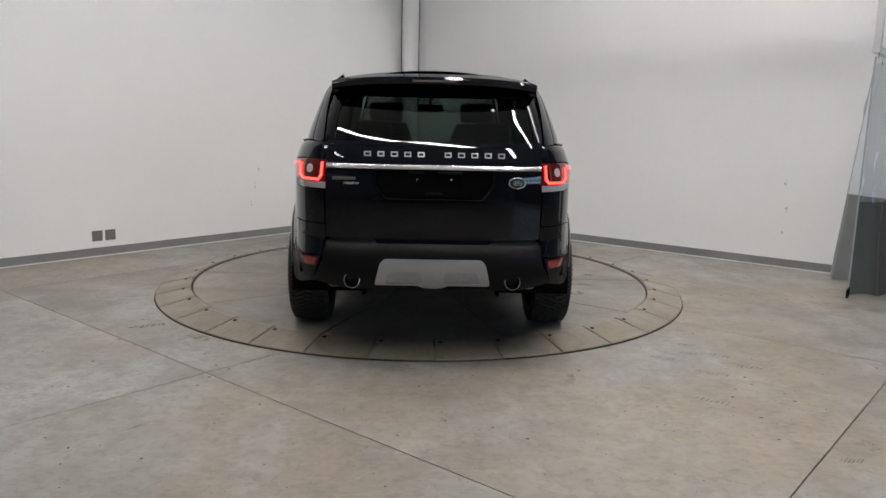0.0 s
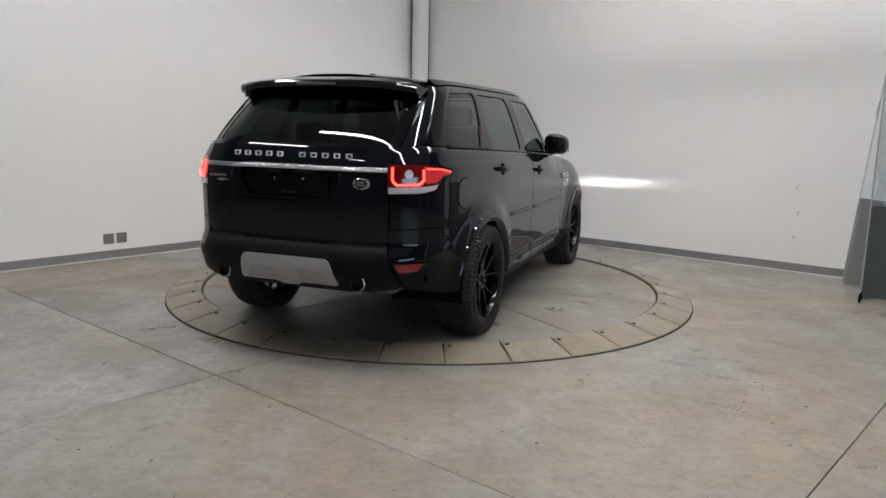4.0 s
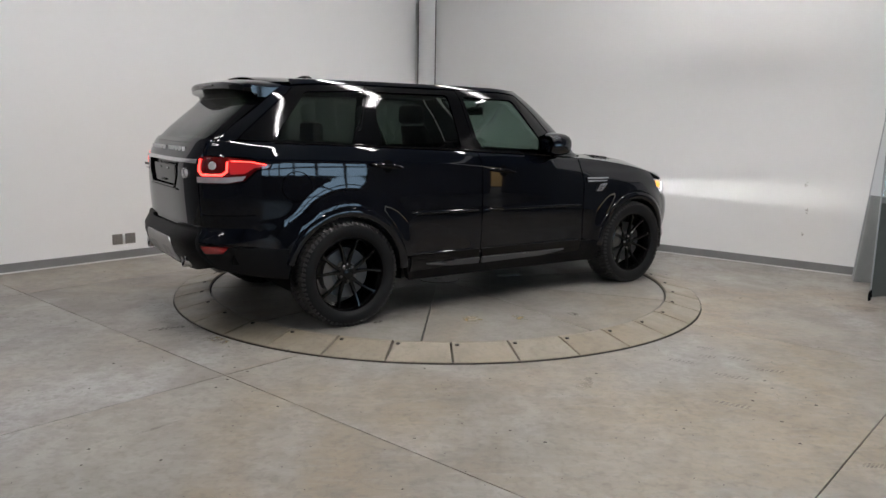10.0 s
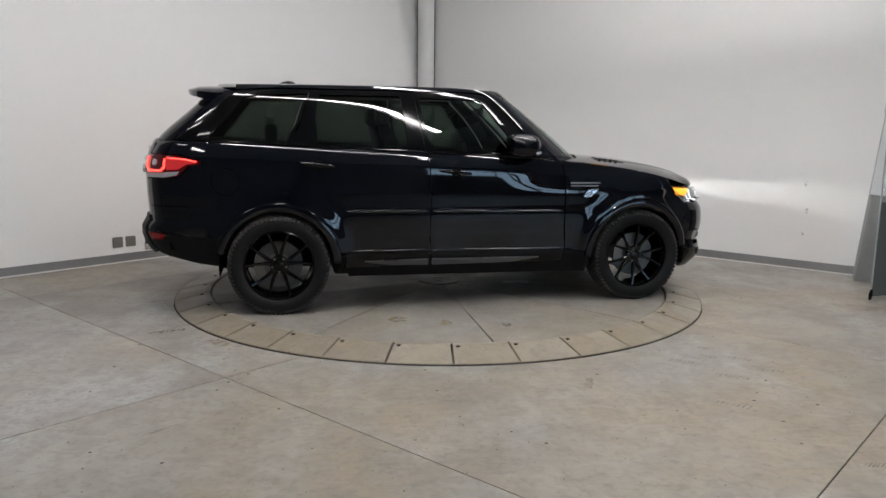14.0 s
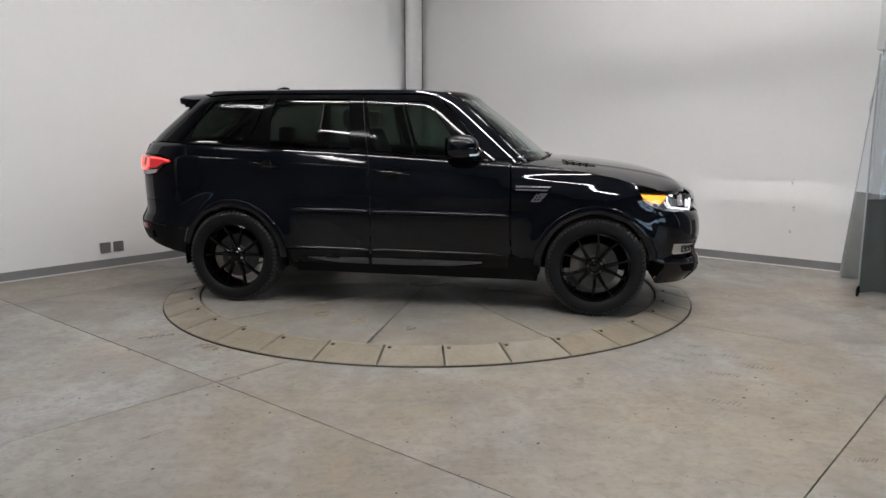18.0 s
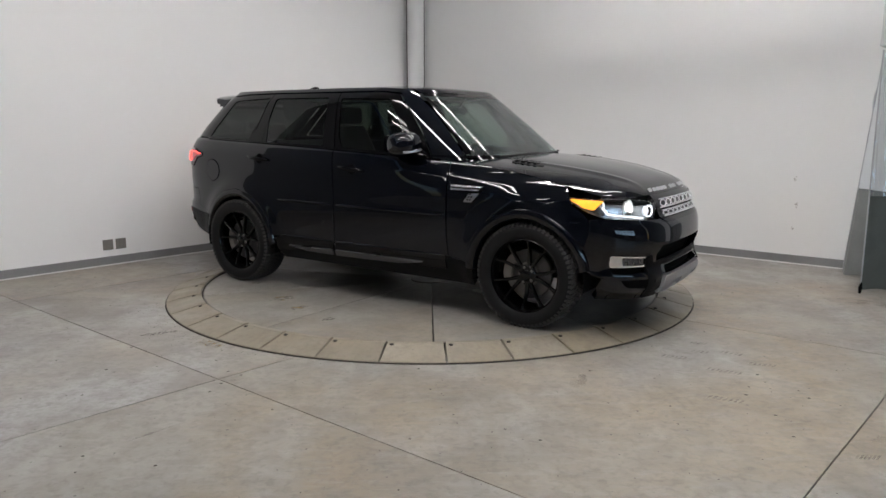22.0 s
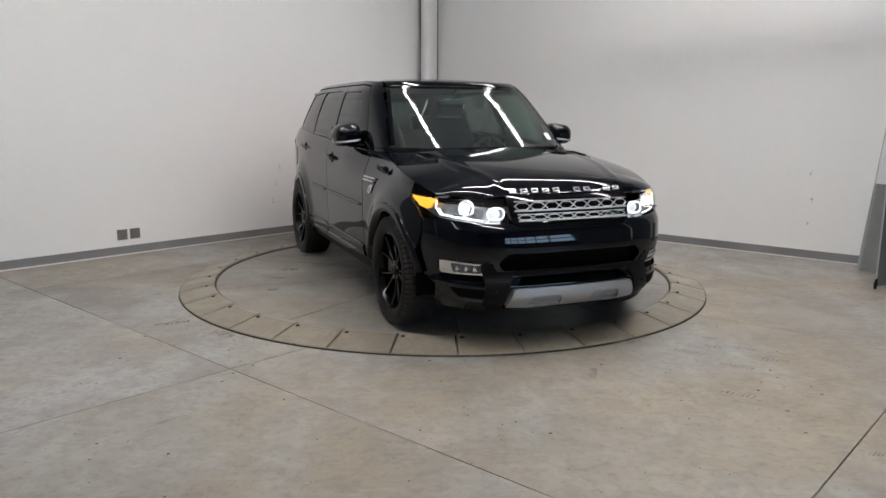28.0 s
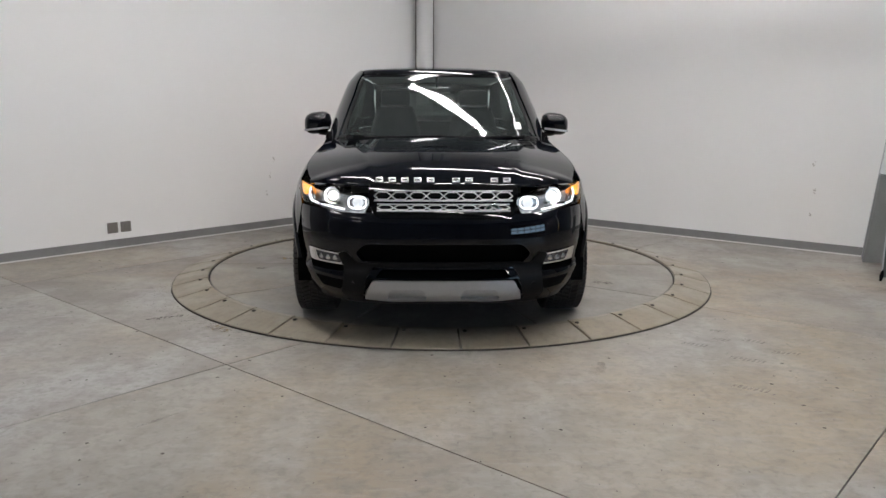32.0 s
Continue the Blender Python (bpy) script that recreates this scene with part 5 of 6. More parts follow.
def build_front():
    """Bumper, grille, lamps and skid plate."""
    # bumper skin, whole width, with openings
    seam = [(L.raw(L.qx(x, z), z).y, z) for x, z in ((1.92, 0.80), (1.925, 0.70), (1.895, 0.60), (1.845, 0.50))]
    low = [(-0.845, 0.40), (-0.83, 0.31), (-0.80, 0.245), (-0.55, 0.235), (-0.50, 0.30), (-0.44, 0.40)]
    half = [(-0.50, 0.782), (-0.60, 0.785), (-0.78, 0.80)] + seam + low
    ring = half + mirrored(half)[::-1]
    fog = rounded([(-0.835, 0.565), (-0.56, 0.545), (-0.545, 0.53), (-0.60, 0.435), (-0.815, 0.435)], 0.02)
    intake = rounded([(-0.47, 0.606), (0.47, 0.606), (0.53, 0.545), (0.47, 0.484), (-0.47, 0.484), (-0.53, 0.545)], 0.03)
    lower = rounded([(-0.37, 0.452), (0.37, 0.452), (0.41, 0.405), (-0.41, 0.405)], 0.015)
    slot_shade = rounded([(-0.79, 0.395), (-0.60, 0.385), (-0.585, 0.375), (-0.62, 0.325), (-0.74, 0.335)], 0.012)
    bumper = nose_sheet("front_bumper", L, ring, M_PAINT, car, holes=[fog, mirrored(fog), intake, lower], thick=0.05, step=0.04)
    # dark backing behind the openings
    for rg, d in ((intake, -0.07), (lower, -0.06), (fog, -0.055), (mirrored(fog), -0.055)):
        nose_sheet("opening_back", L, shrunk(rg, -0.01), M_CAVITY, bumper, out=d, thick=0.004, step=0.09)
    # dark sheets laid on the solid bumper stand in for the shaded slots
    for rg in (slot_shade, mirrored(slot_shade)):
        nose_sheet("slot_shade", L, rg, M_CAVITY, bumper, out=0.003, thick=0.004, step=0.04, label="dark sheet in place of the shaded side slot")
    # satin bar across the intake, and the wide black surround
    frame_out = rounded([(-0.585, 0.560), (-0.525, 0.492), (0.525, 0.492), (0.585, 0.560), (0.635, 0.545), (0.60, 0.44), (0.615, 0.30), (0.56, 0.238), (-0.56, 0.238), (-0.615, 0.30), (-0.60, 0.44), (-0.635, 0.545)], 0.015)
    frame_in = rounded([(-0.425, 0.458), (0.425, 0.458), (0.462, 0.40), (0.49, 0.262), (-0.49, 0.262), (-0.462, 0.40)], 0.02)
    nose_sheet("intake_frame", L, frame_out, M_PLASTIC, bumper, out=0.005, thick=0.02, step=0.04, holes=[frame_in], label="black plastic lower intake frame")
    plate = rounded([(-0.42, 0.388), (0.42, 0.388), (0.435, 0.372), (0.475, 0.278), (0.30, 0.262), (0.12, 0.268), (-0.12, 0.268), (-0.30, 0.262), (-0.475, 0.278), (-0.435, 0.372)], 0.012)
    cups = [rounded([(s * 0.10, 0.282), (s * 0.115, 0.330), (s * 0.135, 0.339), (s * 0.31, 0.337), (s * 0.325, 0.325), (s * 0.34, 0.282)], 0.010) for s in (-1, 1)]
    skid = nose_sheet("skid_plate", L, plate, M_SILVER, bumper, out=0.016, thick=0.05, step=0.04, holes=cups, label="silver painted front skid plate")
    for s in (-1, 1):
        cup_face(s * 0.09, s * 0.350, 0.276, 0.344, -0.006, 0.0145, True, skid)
        bm = bmesh.new()
        lathe(bm, [(0.010, 0), (0.010, 0.006), (0, 0.007)], 12, Matrix.Translation((L.raw(L.qy(0.545, 0.37), 0.37).x + 0.008, s * 0.545, 0.37)) @ Matrix.Rotation(radians(90), 4, "Y"))
        part("parking_sensor", bm, M_PLASTIC, bumper)
        # fog lamp in a chrome bezel
        rg = [(-s * y, z) for y, z in rounded([(-0.832, 0.560), (-0.572, 0.540), (-0.562, 0.528), (-0.60, 0.470), (-0.822, 0.478)], 0.012)]
        hole = [(-s * y, z) for y, z in rounded([(-0.785, 0.546), (-0.605, 0.532), (-0.618, 0.482), (-0.765, 0.487)], 0.012)]
        bez = nose_sheet("fog_bezel", L, rg, M_CHROME, bumper, out=0.004, thick=0.03, holes=[hole], step=0.03, label="bright chrome fog lamp bezel")
        nose_sheet("fog_lens", L, shrunk(hole, -0.004), M_FOGLENS, bez, out=-0.006, thick=0.01, step=0.03, label="clear ribbed fog lamp lens")
        for k in range(3):
            bm = bmesh.new()
            y = s * (0.655 + 0.045 * k)
            p = L.raw(L.qy(abs(y), 0.508), 0.508)
            lathe(bm, [(0.014, 0), (0.016, 0.006), (0.008, 0.010), (0, 0.010)], 12, Matrix.Translation((p.x - 0.006, y, 0.508)) @ Matrix.Rotation(radians(90), 4, "Y"))
            part("fog_bulb", bm, M_REFLECTOR, bez)
    # black grille surround
    sur = rounded([(-0.445, 0.938), (0.445, 0.938), (0.448, 0.90), (0.425, 0.78), (0.37, 0.755), (-0.37, 0.755), (-0.425, 0.78), (-0.448, 0.90)], 0.02)
    grille = nose_sheet("grille", L, sur, M_PIANO, car, out=0.004, thick=0.04, step=0.04, label="gloss black grille with two silver honeycomb bars")
    for z0, half_w in ((0.878, 0.412), (0.808, 0.395)):
        # frame bars and six-sided cells
        bm = bmesh.new()

        def spot(y, z, o=0.022):
            p = L.at(L.qy(abs(y), z), z, o)
            return (p.x, y, p.z)
        for dz, r in ((0.024, 0.0036), (-0.024, 0.0056)):
            tube(bm, [spot(y, z0 + dz) for y in np.linspace(-half_w, half_w, 25)], r, 6)
        part("grille_bar", bm, M_GRILLE, grille, "silver grille bar", smooth=True)
        bm = bmesh.new()
        n = 8
        w = 2 * half_w / n
        for k in range(n):
            yc = -half_w + w * (k + 0.5)
            hexa = [(-0.5, 0), (-0.25, 0.018), (0.25, 0.018), (0.5, 0), (0.25, -0.018), (-0.25, -0.018)]
            for i in range(6):
                a, b = hexa[i], hexa[(i + 1) % 6]
                tube(bm, [spot(yc + a[0] * w, z0 + a[1]), spot(yc + b[0] * w, z0 + b[1])], 0.0036, 6)
            for sg in (1, -1):
                tube(bm, [spot(yc + 0.5 * w, z0), spot(yc + 0.5 * w, z0 + 0.001)], 0.0045, 6)
        part("grille_mesh", bm, M_GRILLE, grille, "silver honeycomb mesh")
    for k in range(5):
        y = -0.30 + 0.15 * k
        bm = bmesh.new()
        p = L.at(L.qy(abs(y), 0.84), 0.84, 0.012)
        box(bm, p.x - 0.004, p.x + 0.008, y - 0.004, y + 0.004, 0.826, 0.853)
        part("grille_strut", bm, M_PIANO, grille)
    badge_at(0.293, 0.807, True, grille)
    # lettering on the lip, one plain silver frame a letter, one missing
    for k in range(11):
        if k in (5, 8):
            continue
        y = -0.385 + 0.77 * k / 10
        x = L.raw(L.qy(abs(y), 0.95), 0.95).x - 0.022
        letter_shape(0.022, 0.014, Matrix.Translation((x + 0.020, y, 0.9700)) @ Matrix.Rotation(radians(-40), 4, "Y"), grille)
    for side in (1, -1):
        build_headlamp(side)


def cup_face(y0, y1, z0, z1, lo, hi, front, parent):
    """A recess face that falls away towards its lower edge, its shade put into the colour."""
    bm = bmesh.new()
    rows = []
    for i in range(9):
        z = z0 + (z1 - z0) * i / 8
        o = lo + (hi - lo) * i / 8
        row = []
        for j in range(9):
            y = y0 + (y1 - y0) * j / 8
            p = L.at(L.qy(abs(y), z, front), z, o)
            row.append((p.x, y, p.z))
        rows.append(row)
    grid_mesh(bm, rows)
    part("skid_recess", bm, M_SKIDSHADE, parent, smooth=True)


def letter_shape(w, h, m, parent):
    """One letter's place as a plain hollow frame."""
    bm = bmesh.new()
    t = 0.0068
    box(bm, -0.006, 0.006, -w, w, h - t, h, 0.0015, m)
    box(bm, -0.006, 0.006, -w, w, -h, t - h, 0.0015, m)
    box(bm, -0.006, 0.006, -w, t - w, t - h, h - t, 0.0015, m)
    box(bm, -0.006, 0.006, w - t, w, t - h, h - t, 0.0015, m)
    part("letter_shape", bm, M_GRILLE, parent, "plain silver letter shape")


def badge_at(y, z, front, parent):
    p = L.at(L.qy(abs(y), z, front), z, 0.014 if front else 0.004)
    s = 1 if front else -1
    m = Matrix.Translation((p.x, y, z)) @ Matrix.Rotation(radians(90 * s), 4, "Y") @ Matrix.Diagonal((0.62, 1.0, 1, 1))
    bm = bmesh.new()
    lathe(bm, [(0.052, -0.012), (0.052, 0.006), (0.046, 0.009), (0.044, 0.007)], 32, m)
    b = part("oval_badge", bm, M_SATIN, parent, "oval badge with a silver rim", smooth=True)
    bm = bmesh.new()
    lathe(bm, [(0.045, 0.004), (0.040, 0.0075), (0, 0.0085)], 32, m)
    part("badge_face", bm, M_BADGE, b, smooth=True)
    for k in (-1, 0, 1):
        bm = bmesh.new()
        box(bm, p.x + s * 0.008 - 0.002, p.x + s * 0.008 + 0.003, y - 0.024, y + 0.024, z + 0.010 * k - 0.0025, z + 0.010 * k + 0.0025)
        part("badge_bar", bm, M_SATIN, b)


def build_headlamp(side):
    outline = [(L.qx(1.752, 0.945), 0.945), (L.qx(1.85, 0.935), 0.936), (L.qx(1.98, 0.93), 0.930), (L.qy(0.66, 0.925), 0.925), (L.qy(0.52, 0.905), 0.905), (L.qy(0.462, 0.875), 0.875),
               (L.qy(0.455, 0.84), 0.84), (L.qy(0.49, 0.795), 0.795), (L.qy(0.62, 0.797), 0.797), (L.qx(1.99, 0.81), 0.812), (L.qx(1.90, 0.835), 0.838), (L.qx(1.82, 0.885), 0.885)]
    outline = rounded(outline, 0.02)
    lamp = skin("headlamp", L, outline, M_LAMPBOX, car, out=-0.060, thick=0.01, step=0.05, side=side, label="lit headlamp with white projectors and an amber corner")
    skin("lamp_lens", L, outline, M_LENS, lamp, out=0.003, thick=0.006, step=0.04, side=side, label="clear lamp lens")
    am = rounded([(L.qx(1.765, 0.937), 0.937), (L.qx(1.90, 0.93), 0.930), (L.qx(1.985, 0.925), 0.925), (L.qx(1.965, 0.895), 0.895), (L.qx(1.935, 0.858), 0.858), (L.qx(1.87, 0.872), 0.872), (L.qx(1.82, 0.905), 0.905)], 0.008)
    skin("amber_lamp", L, am, M_AMBER, lamp, out=-0.012, thick=0.012, step=0.03, side=side, label="lit amber corner lamp")
    lowref = rounded([(L.qx(1.91, 0.85), 0.852), (L.qx(1.965, 0.885), 0.885), (L.qx(2.02, 0.86), 0.86), (L.qx(2.03, 0.83), 0.83), (L.qx(1.99, 0.818), 0.818)], 0.008)
    skin("lamp_reflector", L, lowref, M_REFLECTOR, lamp, out=-0.030, thick=0.006, step=0.03, side=side, label="chrome lamp reflector")

    def facing(y, z, o):
        q = L.qy(y, z)
        p = L.at(q, z, o)
        n = L.normal(q, z)
        n = (n + Vector((1.6, 0, -0.05))).normalized()
        m = Matrix.Translation(p) @ n.to_track_quat("Z", "X").to_matrix().to_4x4()
        return m

    def turned(name, prof, mat, m, n=28, label=""):
        bm = bmesh.new()
        lathe(bm, prof, n, m)
        if side < 0:
            bmesh.ops.scale(bm, vec=(1, -1, 1), verts=bm.verts)
        return part(name, bm, mat, lamp, label, smooth=True)
    m = facing(0.70, 0.880, -0.055)
    turned("projector_cup", [(0.052, 0.03), (0.050, 0.03), (0.042, 0.004), (0, 0.0)], M_GLOWCUP, m)
    turned("projector", [(0.025, 0.006), (0.024, 0.018), (0.015, 0.026), (0, 0.029)], M_BEAM, m, label="glowing white projector lens")
    m = facing(0.525, 0.845, -0.045)
    # slotted beam box: a thin arc behind a level upper edge
    p = L.raw(L.qy(0.69, 0.826), 0.826)
    for nm, mt, dims in (("beam_source", M_SOURCE, (-0.0525, -0.0515, -0.026, 0.026, 0.0054, 0.0060)),
                         ("beam_visor", M_CAVITY, (-0.056, -0.006, -0.065, 0.065, 0.0062, 0.0080)),
                         ("beam_shelf", M_CAVITY, (-0.056, -0.006, -0.065, 0.065, -0.0020, -0.0004)),
                         ("beam_back", M_CAVITY, (-0.057, -0.0535, -0.065, 0.065, -0.0020, 0.0080))):
        bm = bmesh.new()
        box(bm, *dims, 0, Matrix.Translation((p.x - 0.004, -0.69 * side, 0.826)))
        part(nm, bm, mt, lamp)
    # rounded-square ring light round the inner unit
    bm = bmesh.new()
    pts = []
    for k in range(33):
        a = 2 * math.pi * k / 32
        ca, sa = math.cos(a), math.sin(a)
        pts.append(m @ Vector((0.036 * math.copysign(abs(ca) ** 0.75, ca), 0.054 * math.copysign(abs(sa) ** 0.75, sa), 0.032)))
    tube(bm, pts, 0.005, 8, False)
    if side < 0:
        bmesh.ops.scale(bm, vec=(1, -1, 1), verts=bm.verts)
    part("ring_light", bm, M_DRL, lamp, "white running light ring", smooth=True)
    turned("inner_projector", [(0.034, 0.0), (0.032, 0.016), (0.02, 0.024), (0, 0.026)], M_INNER, m)
    # running-light sweep under the outer unit
    bm = bmesh.new()
    sweep = [(L.qx(1.985, 0.915), 0.915), (L.qx(1.99, 0.87), 0.87), (L.qx(2.02, 0.83), 0.832), (L.qy(0.68, 0.812), 0.812), (L.qy(0.60, 0.803), 0.803)]
    fine = dense(sweep, 0.012, False)
    tube(bm, [L.at(q, z, -0.014) for q, z in fine], 0.0055, 8)
    if side < 0:
        bmesh.ops.scale(bm, vec=(1, -1, 1), verts=bm.verts)
    part("sweep_light", bm, M_DRL, lamp, "white running light sweep", smooth=True)


def build_rear():
    T = lambda y, z: L.qy(y, z, False)
    # tailgate lower skin and plate recess
    plate = rounded([(-0.350, 1.150), (0.350, 1.150), (0.345, 1.06), (0.285, 0.972), (-0.285, 0.972), (-0.345, 1.06)], 0.02)
    half = [(-0.0, 1.272), (-0.63, 1.278), (-0.645, 1.20), (-0.640, 1.02), (-0.64, 0.85), (-0.638, 0.742), (-0.36, 0.740), (-0.33, 0.714), (0.0, 0.712)]
    ring = half[1:-1] + mirrored(half[1:-1])[::-1]
    gate = nose_sheet("tailgate", L, ring, M_PAINT, car, front=False, holes=[plate], thick=0.03)
    nose_sheet("plate_recess", L, shrunk(plate, -0.012), M_PIANO, gate, front=False, out=-0.022, thick=0.004, step=0.06)
    nose_sheet("plate_panel", L, rounded([(-0.27, 1.118), (0.27, 1.118), (0.265, 0.992), (-0.265, 0.992)], 0.012), M_PIANO, gate, front=False, out=-0.010, thick=0.008, step=0.06)
    bm = bmesh.new()
    ring = [L.at(T(abs(y), z), z, 0.001) * 1.0 for y, z in plate]
    pts = [(p.x, math.copysign(abs(p.y), y), p.z) for p, (y, z) in zip(ring, plate)]
    tube(bm, pts + pts[:1], 0.007, 8, False)
    part("plate_lip", bm, M_PAINT, gate, "rounded lip of the plate recess", smooth=True)
    for k, (y0, y1, z) in enumerate(((-0.16, -0.02, 1.128), (0.06, 0.15, 1.128), (-0.05, 0.05, 1.008))):
        bm = bmesh.new()
        p = L.at(T(abs(y0 + y1) / 2, z), z, -0.006)
        box(bm, p.x - 0.006, p.x + 0.006, y0, y1, z - 0.006, z + 0.006, 0.002)
        part("plate_lamp" if k < 2 else "catch_bar", bm, M_PLASTIC, gate)
    for y in (-0.10, 0.10):
        bm = bmesh.new()
        p = L.at(T(abs(y), 1.09), 1.09, -0.008)
        lathe(bm, [(0.007, 0), (0.006, 0.004), (0, 0.005)], 10, Matrix.Translation((p.x, y, 1.09)) @ Matrix.Rotation(radians(-90), 4, "Y"))
        part("plate_screw", bm, M_SATIN, gate)
    bm = bmesh.new()
    rows = []
    for k in range(41):
        y = -0.632 + 1.264 * k / 40
        rows.append([(L.raw(T(abs(y), z), z).x - o, y, z) for z, o in ((1.146, 0.0), (1.1465, 0.009), (1.150, 0.012), (1.168, 0.012), (1.1715, 0.009), (1.172, 0.0))])
    grid_mesh(bm, rows)
    part("chrome_strip", bm, M_TRIMCHROME, gate, "brushed satin chrome strip", smooth=True)
    nose_sheet("gate_step", L, rounded([(-0.33, 0.966), (0.33, 0.966), (0.36, 0.955), (-0.36, 0.955)], 0.004), M_PIANO, gate, front=False, out=0.010, thick=0.02)
    for k in range(11):
        if k == 5:
            continue
        y = 0.392 - 0.784 * k / 10
        p = L.at(T(abs(y), 1.230), 1.230, 0.006)
        letter_shape(0.020, 0.0145, Matrix.Translation((p.x, y, 1.230)), gate)
    for y0, z0, w, h in ((0.515, 1.088, 0.078, 0.008), (0.485, 1.062, 0.045, 0.006)):
        p = L.at(T(y0, z0), z0, 0.004)
        bm = bmesh.new()
        box(bm, p.x - 0.004, p.x + 0.003, y0 - w, y0 + w, z0 - h, z0 + h, 0.002)
        part("model_bar", bm, M_STEEL if h > 0.007 else M_SATIN, gate)
    badge_at(-0.487, 1.078, False, gate)
    # bumper: black plastic, stepped, with a silver plate
    half = [(-0.335, 0.704), (-0.345, 0.735), (-0.615, 0.737), (-0.64, 0.70), (-0.66, 0.60), (-0.72, 0.485), (-0.55, 0.452), (-0.40, 0.446)]
    ring = half + mirrored(half)[::-1]
    bump = nose_sheet("rear_bumper", L, ring, M_PLASTIC, car, front=False, out=0.018, thick=0.06, label="black plastic rear bumper")
    pl = rounded([(-0.285, 0.632), (0.285, 0.632), (0.312, 0.608), (0.345, 0.484), (0.09, 0.484), (0.05, 0.466), (-0.05, 0.466), (-0.09, 0.484), (-0.345, 0.484), (-0.312, 0.608)], 0.015)
    cups = [rounded([(s * 0.062, 0.496), (s * 0.070, 0.556), (s * 0.09, 0.568), (s * 0.245, 0.565), (s * 0.265, 0.553), (s * 0.285, 0.496)], 0.012) for s in (-1, 1)]
    skid = nose_sheet("rear_skid_plate", L, pl, M_SILVER, bump, front=False, out=0.026, thick=0.04, step=0.04, holes=cups, label="silver painted rear skid plate")
    for s in (-1, 1):
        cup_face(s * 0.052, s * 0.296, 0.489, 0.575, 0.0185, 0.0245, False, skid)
    bm = bmesh.new()
    box(bm, -2.34, -2.15, -0.27, 0.27, 0.435, 0.47, 0.01)
    part("tow_beam", bm, M_CAVITY, bump)
    for side in (1, -1):
        # painted corner above, plastic corner below, red reflector
        up = [(T(0.643, 0.738), 0.738), (T(0.643, 0.815), 0.815)] + q_ring(L, [(-2.10, 0.815), (-2.09, 0.66), (-1.92, 0.62), (-1.91, 0.60), (-2.1, 0.612), (-2.28, 0.628)]) + [(T(0.66, 0.642), 0.642)]
        skin("bumper_corner", L, up, M_PAINT, car, side=side, out=0.001)
        lo = [(T(0.665, 0.632), 0.632)] + q_ring(L, [(-2.28, 0.618), (-2.1, 0.602), (-1.90, 0.588), (-1.888, 0.47), (-1.90, 0.385), (-2.05, 0.40), (-2.20, 0.435)]) + [(T(0.70, 0.47), 0.47), (T(0.72, 0.49), 0.49)]
        corner = skin("lower_corner", L, lo, M_PLASTIC, car, side=side, out=0.004, thick=0.03)
        rg = rounded([(T(0.685, 0.618), 0.618), (L.qx(-2.27, 0.618), 0.618), (L.qx(-2.30, 0.575), 0.575), (T(0.70, 0.572), 0.572)], 0.008)
        skin("rear_reflector", L, rg, M_REDPRISM, corner, side=side, out=0.010, thick=0.012, step=0.03, label="red reflector")
        # exhaust tip
        bm = bmesh.new()
        lathe(bm, [(0.040, -0.16), (0.045, -0.02), (0.048, 0.0), (0.043, 0.005), (0.040, -0.002), (0.038, -0.10), (0, -0.10)], 28, Matrix.Translation((-2.474, -side * 0.478, 0.500)) @ Matrix.Rotation(radians(-84), 4, "Y"))
        tip = part("exhaust_tip", bm, M_CHROME, car, "polished round exhaust tip", smooth=True)
        bm = bmesh.new()
        lathe(bm, [(0.0375, -0.012), (0.036, -0.09), (0, -0.09)], 28, Matrix.Translation((-2.474, -side * 0.478, 0.500)) @ Matrix.Rotation(radians(-84), 4, "Y"))
        part("exhaust_bore", bm, M_CAVITY, tip)
        build_tail_lamp(side, T)
    # tailgate glass and frame
    V = lambda y, z: U.qy(y, z, False)
    opening = rounded([(-0.60, 1.30), (0.60, 1.30), (0.585, 1.50), (0.53, 1.575), (-0.53, 1.575), (-0.585, 1.50)], 0.03)
    outer = [(-0.655, 1.282), (0.655, 1.282), (0.655, 1.40), (0.635, 1.60), (0.60, 1.655), (-0.60, 1.655), (-0.635, 1.60), (-0.655, 1.40)]
    fr = nose_sheet("rear_window_surround", U, outer, M_PIANO, car, front=False, holes=[opening], out=0.002, thick=0.02)
    nose_sheet("rear_window", U, shrunk(opening, -0.006), M_REARGLASS, fr, front=False, out=-0.002, thick=0.004, step=0.04, label="dark privacy rear glass")
    for side in (1, -1):
        cn = [(V(0.662, 1.284), 1.284)] + q_ring(U, [(-2.175, 1.296), (-1.94, 1.50), (-1.75, 1.652)]) + [(V(0.605, 1.655), 1.655), (V(0.64, 1.60), 1.60), (V(0.66, 1.40), 1.40)]
        skin("tailgate_pillar", U, cn, M_PAINT, car, side=side, out=0.003)
    nose_sheet("gate_sill", U, rounded([(-0.64, 1.268), (0.64, 1.268), (0.64, 1.292), (-0.64, 1.292)], 0.006), M_PAINT, gate, front=False, out=0.012, thick=0.03)


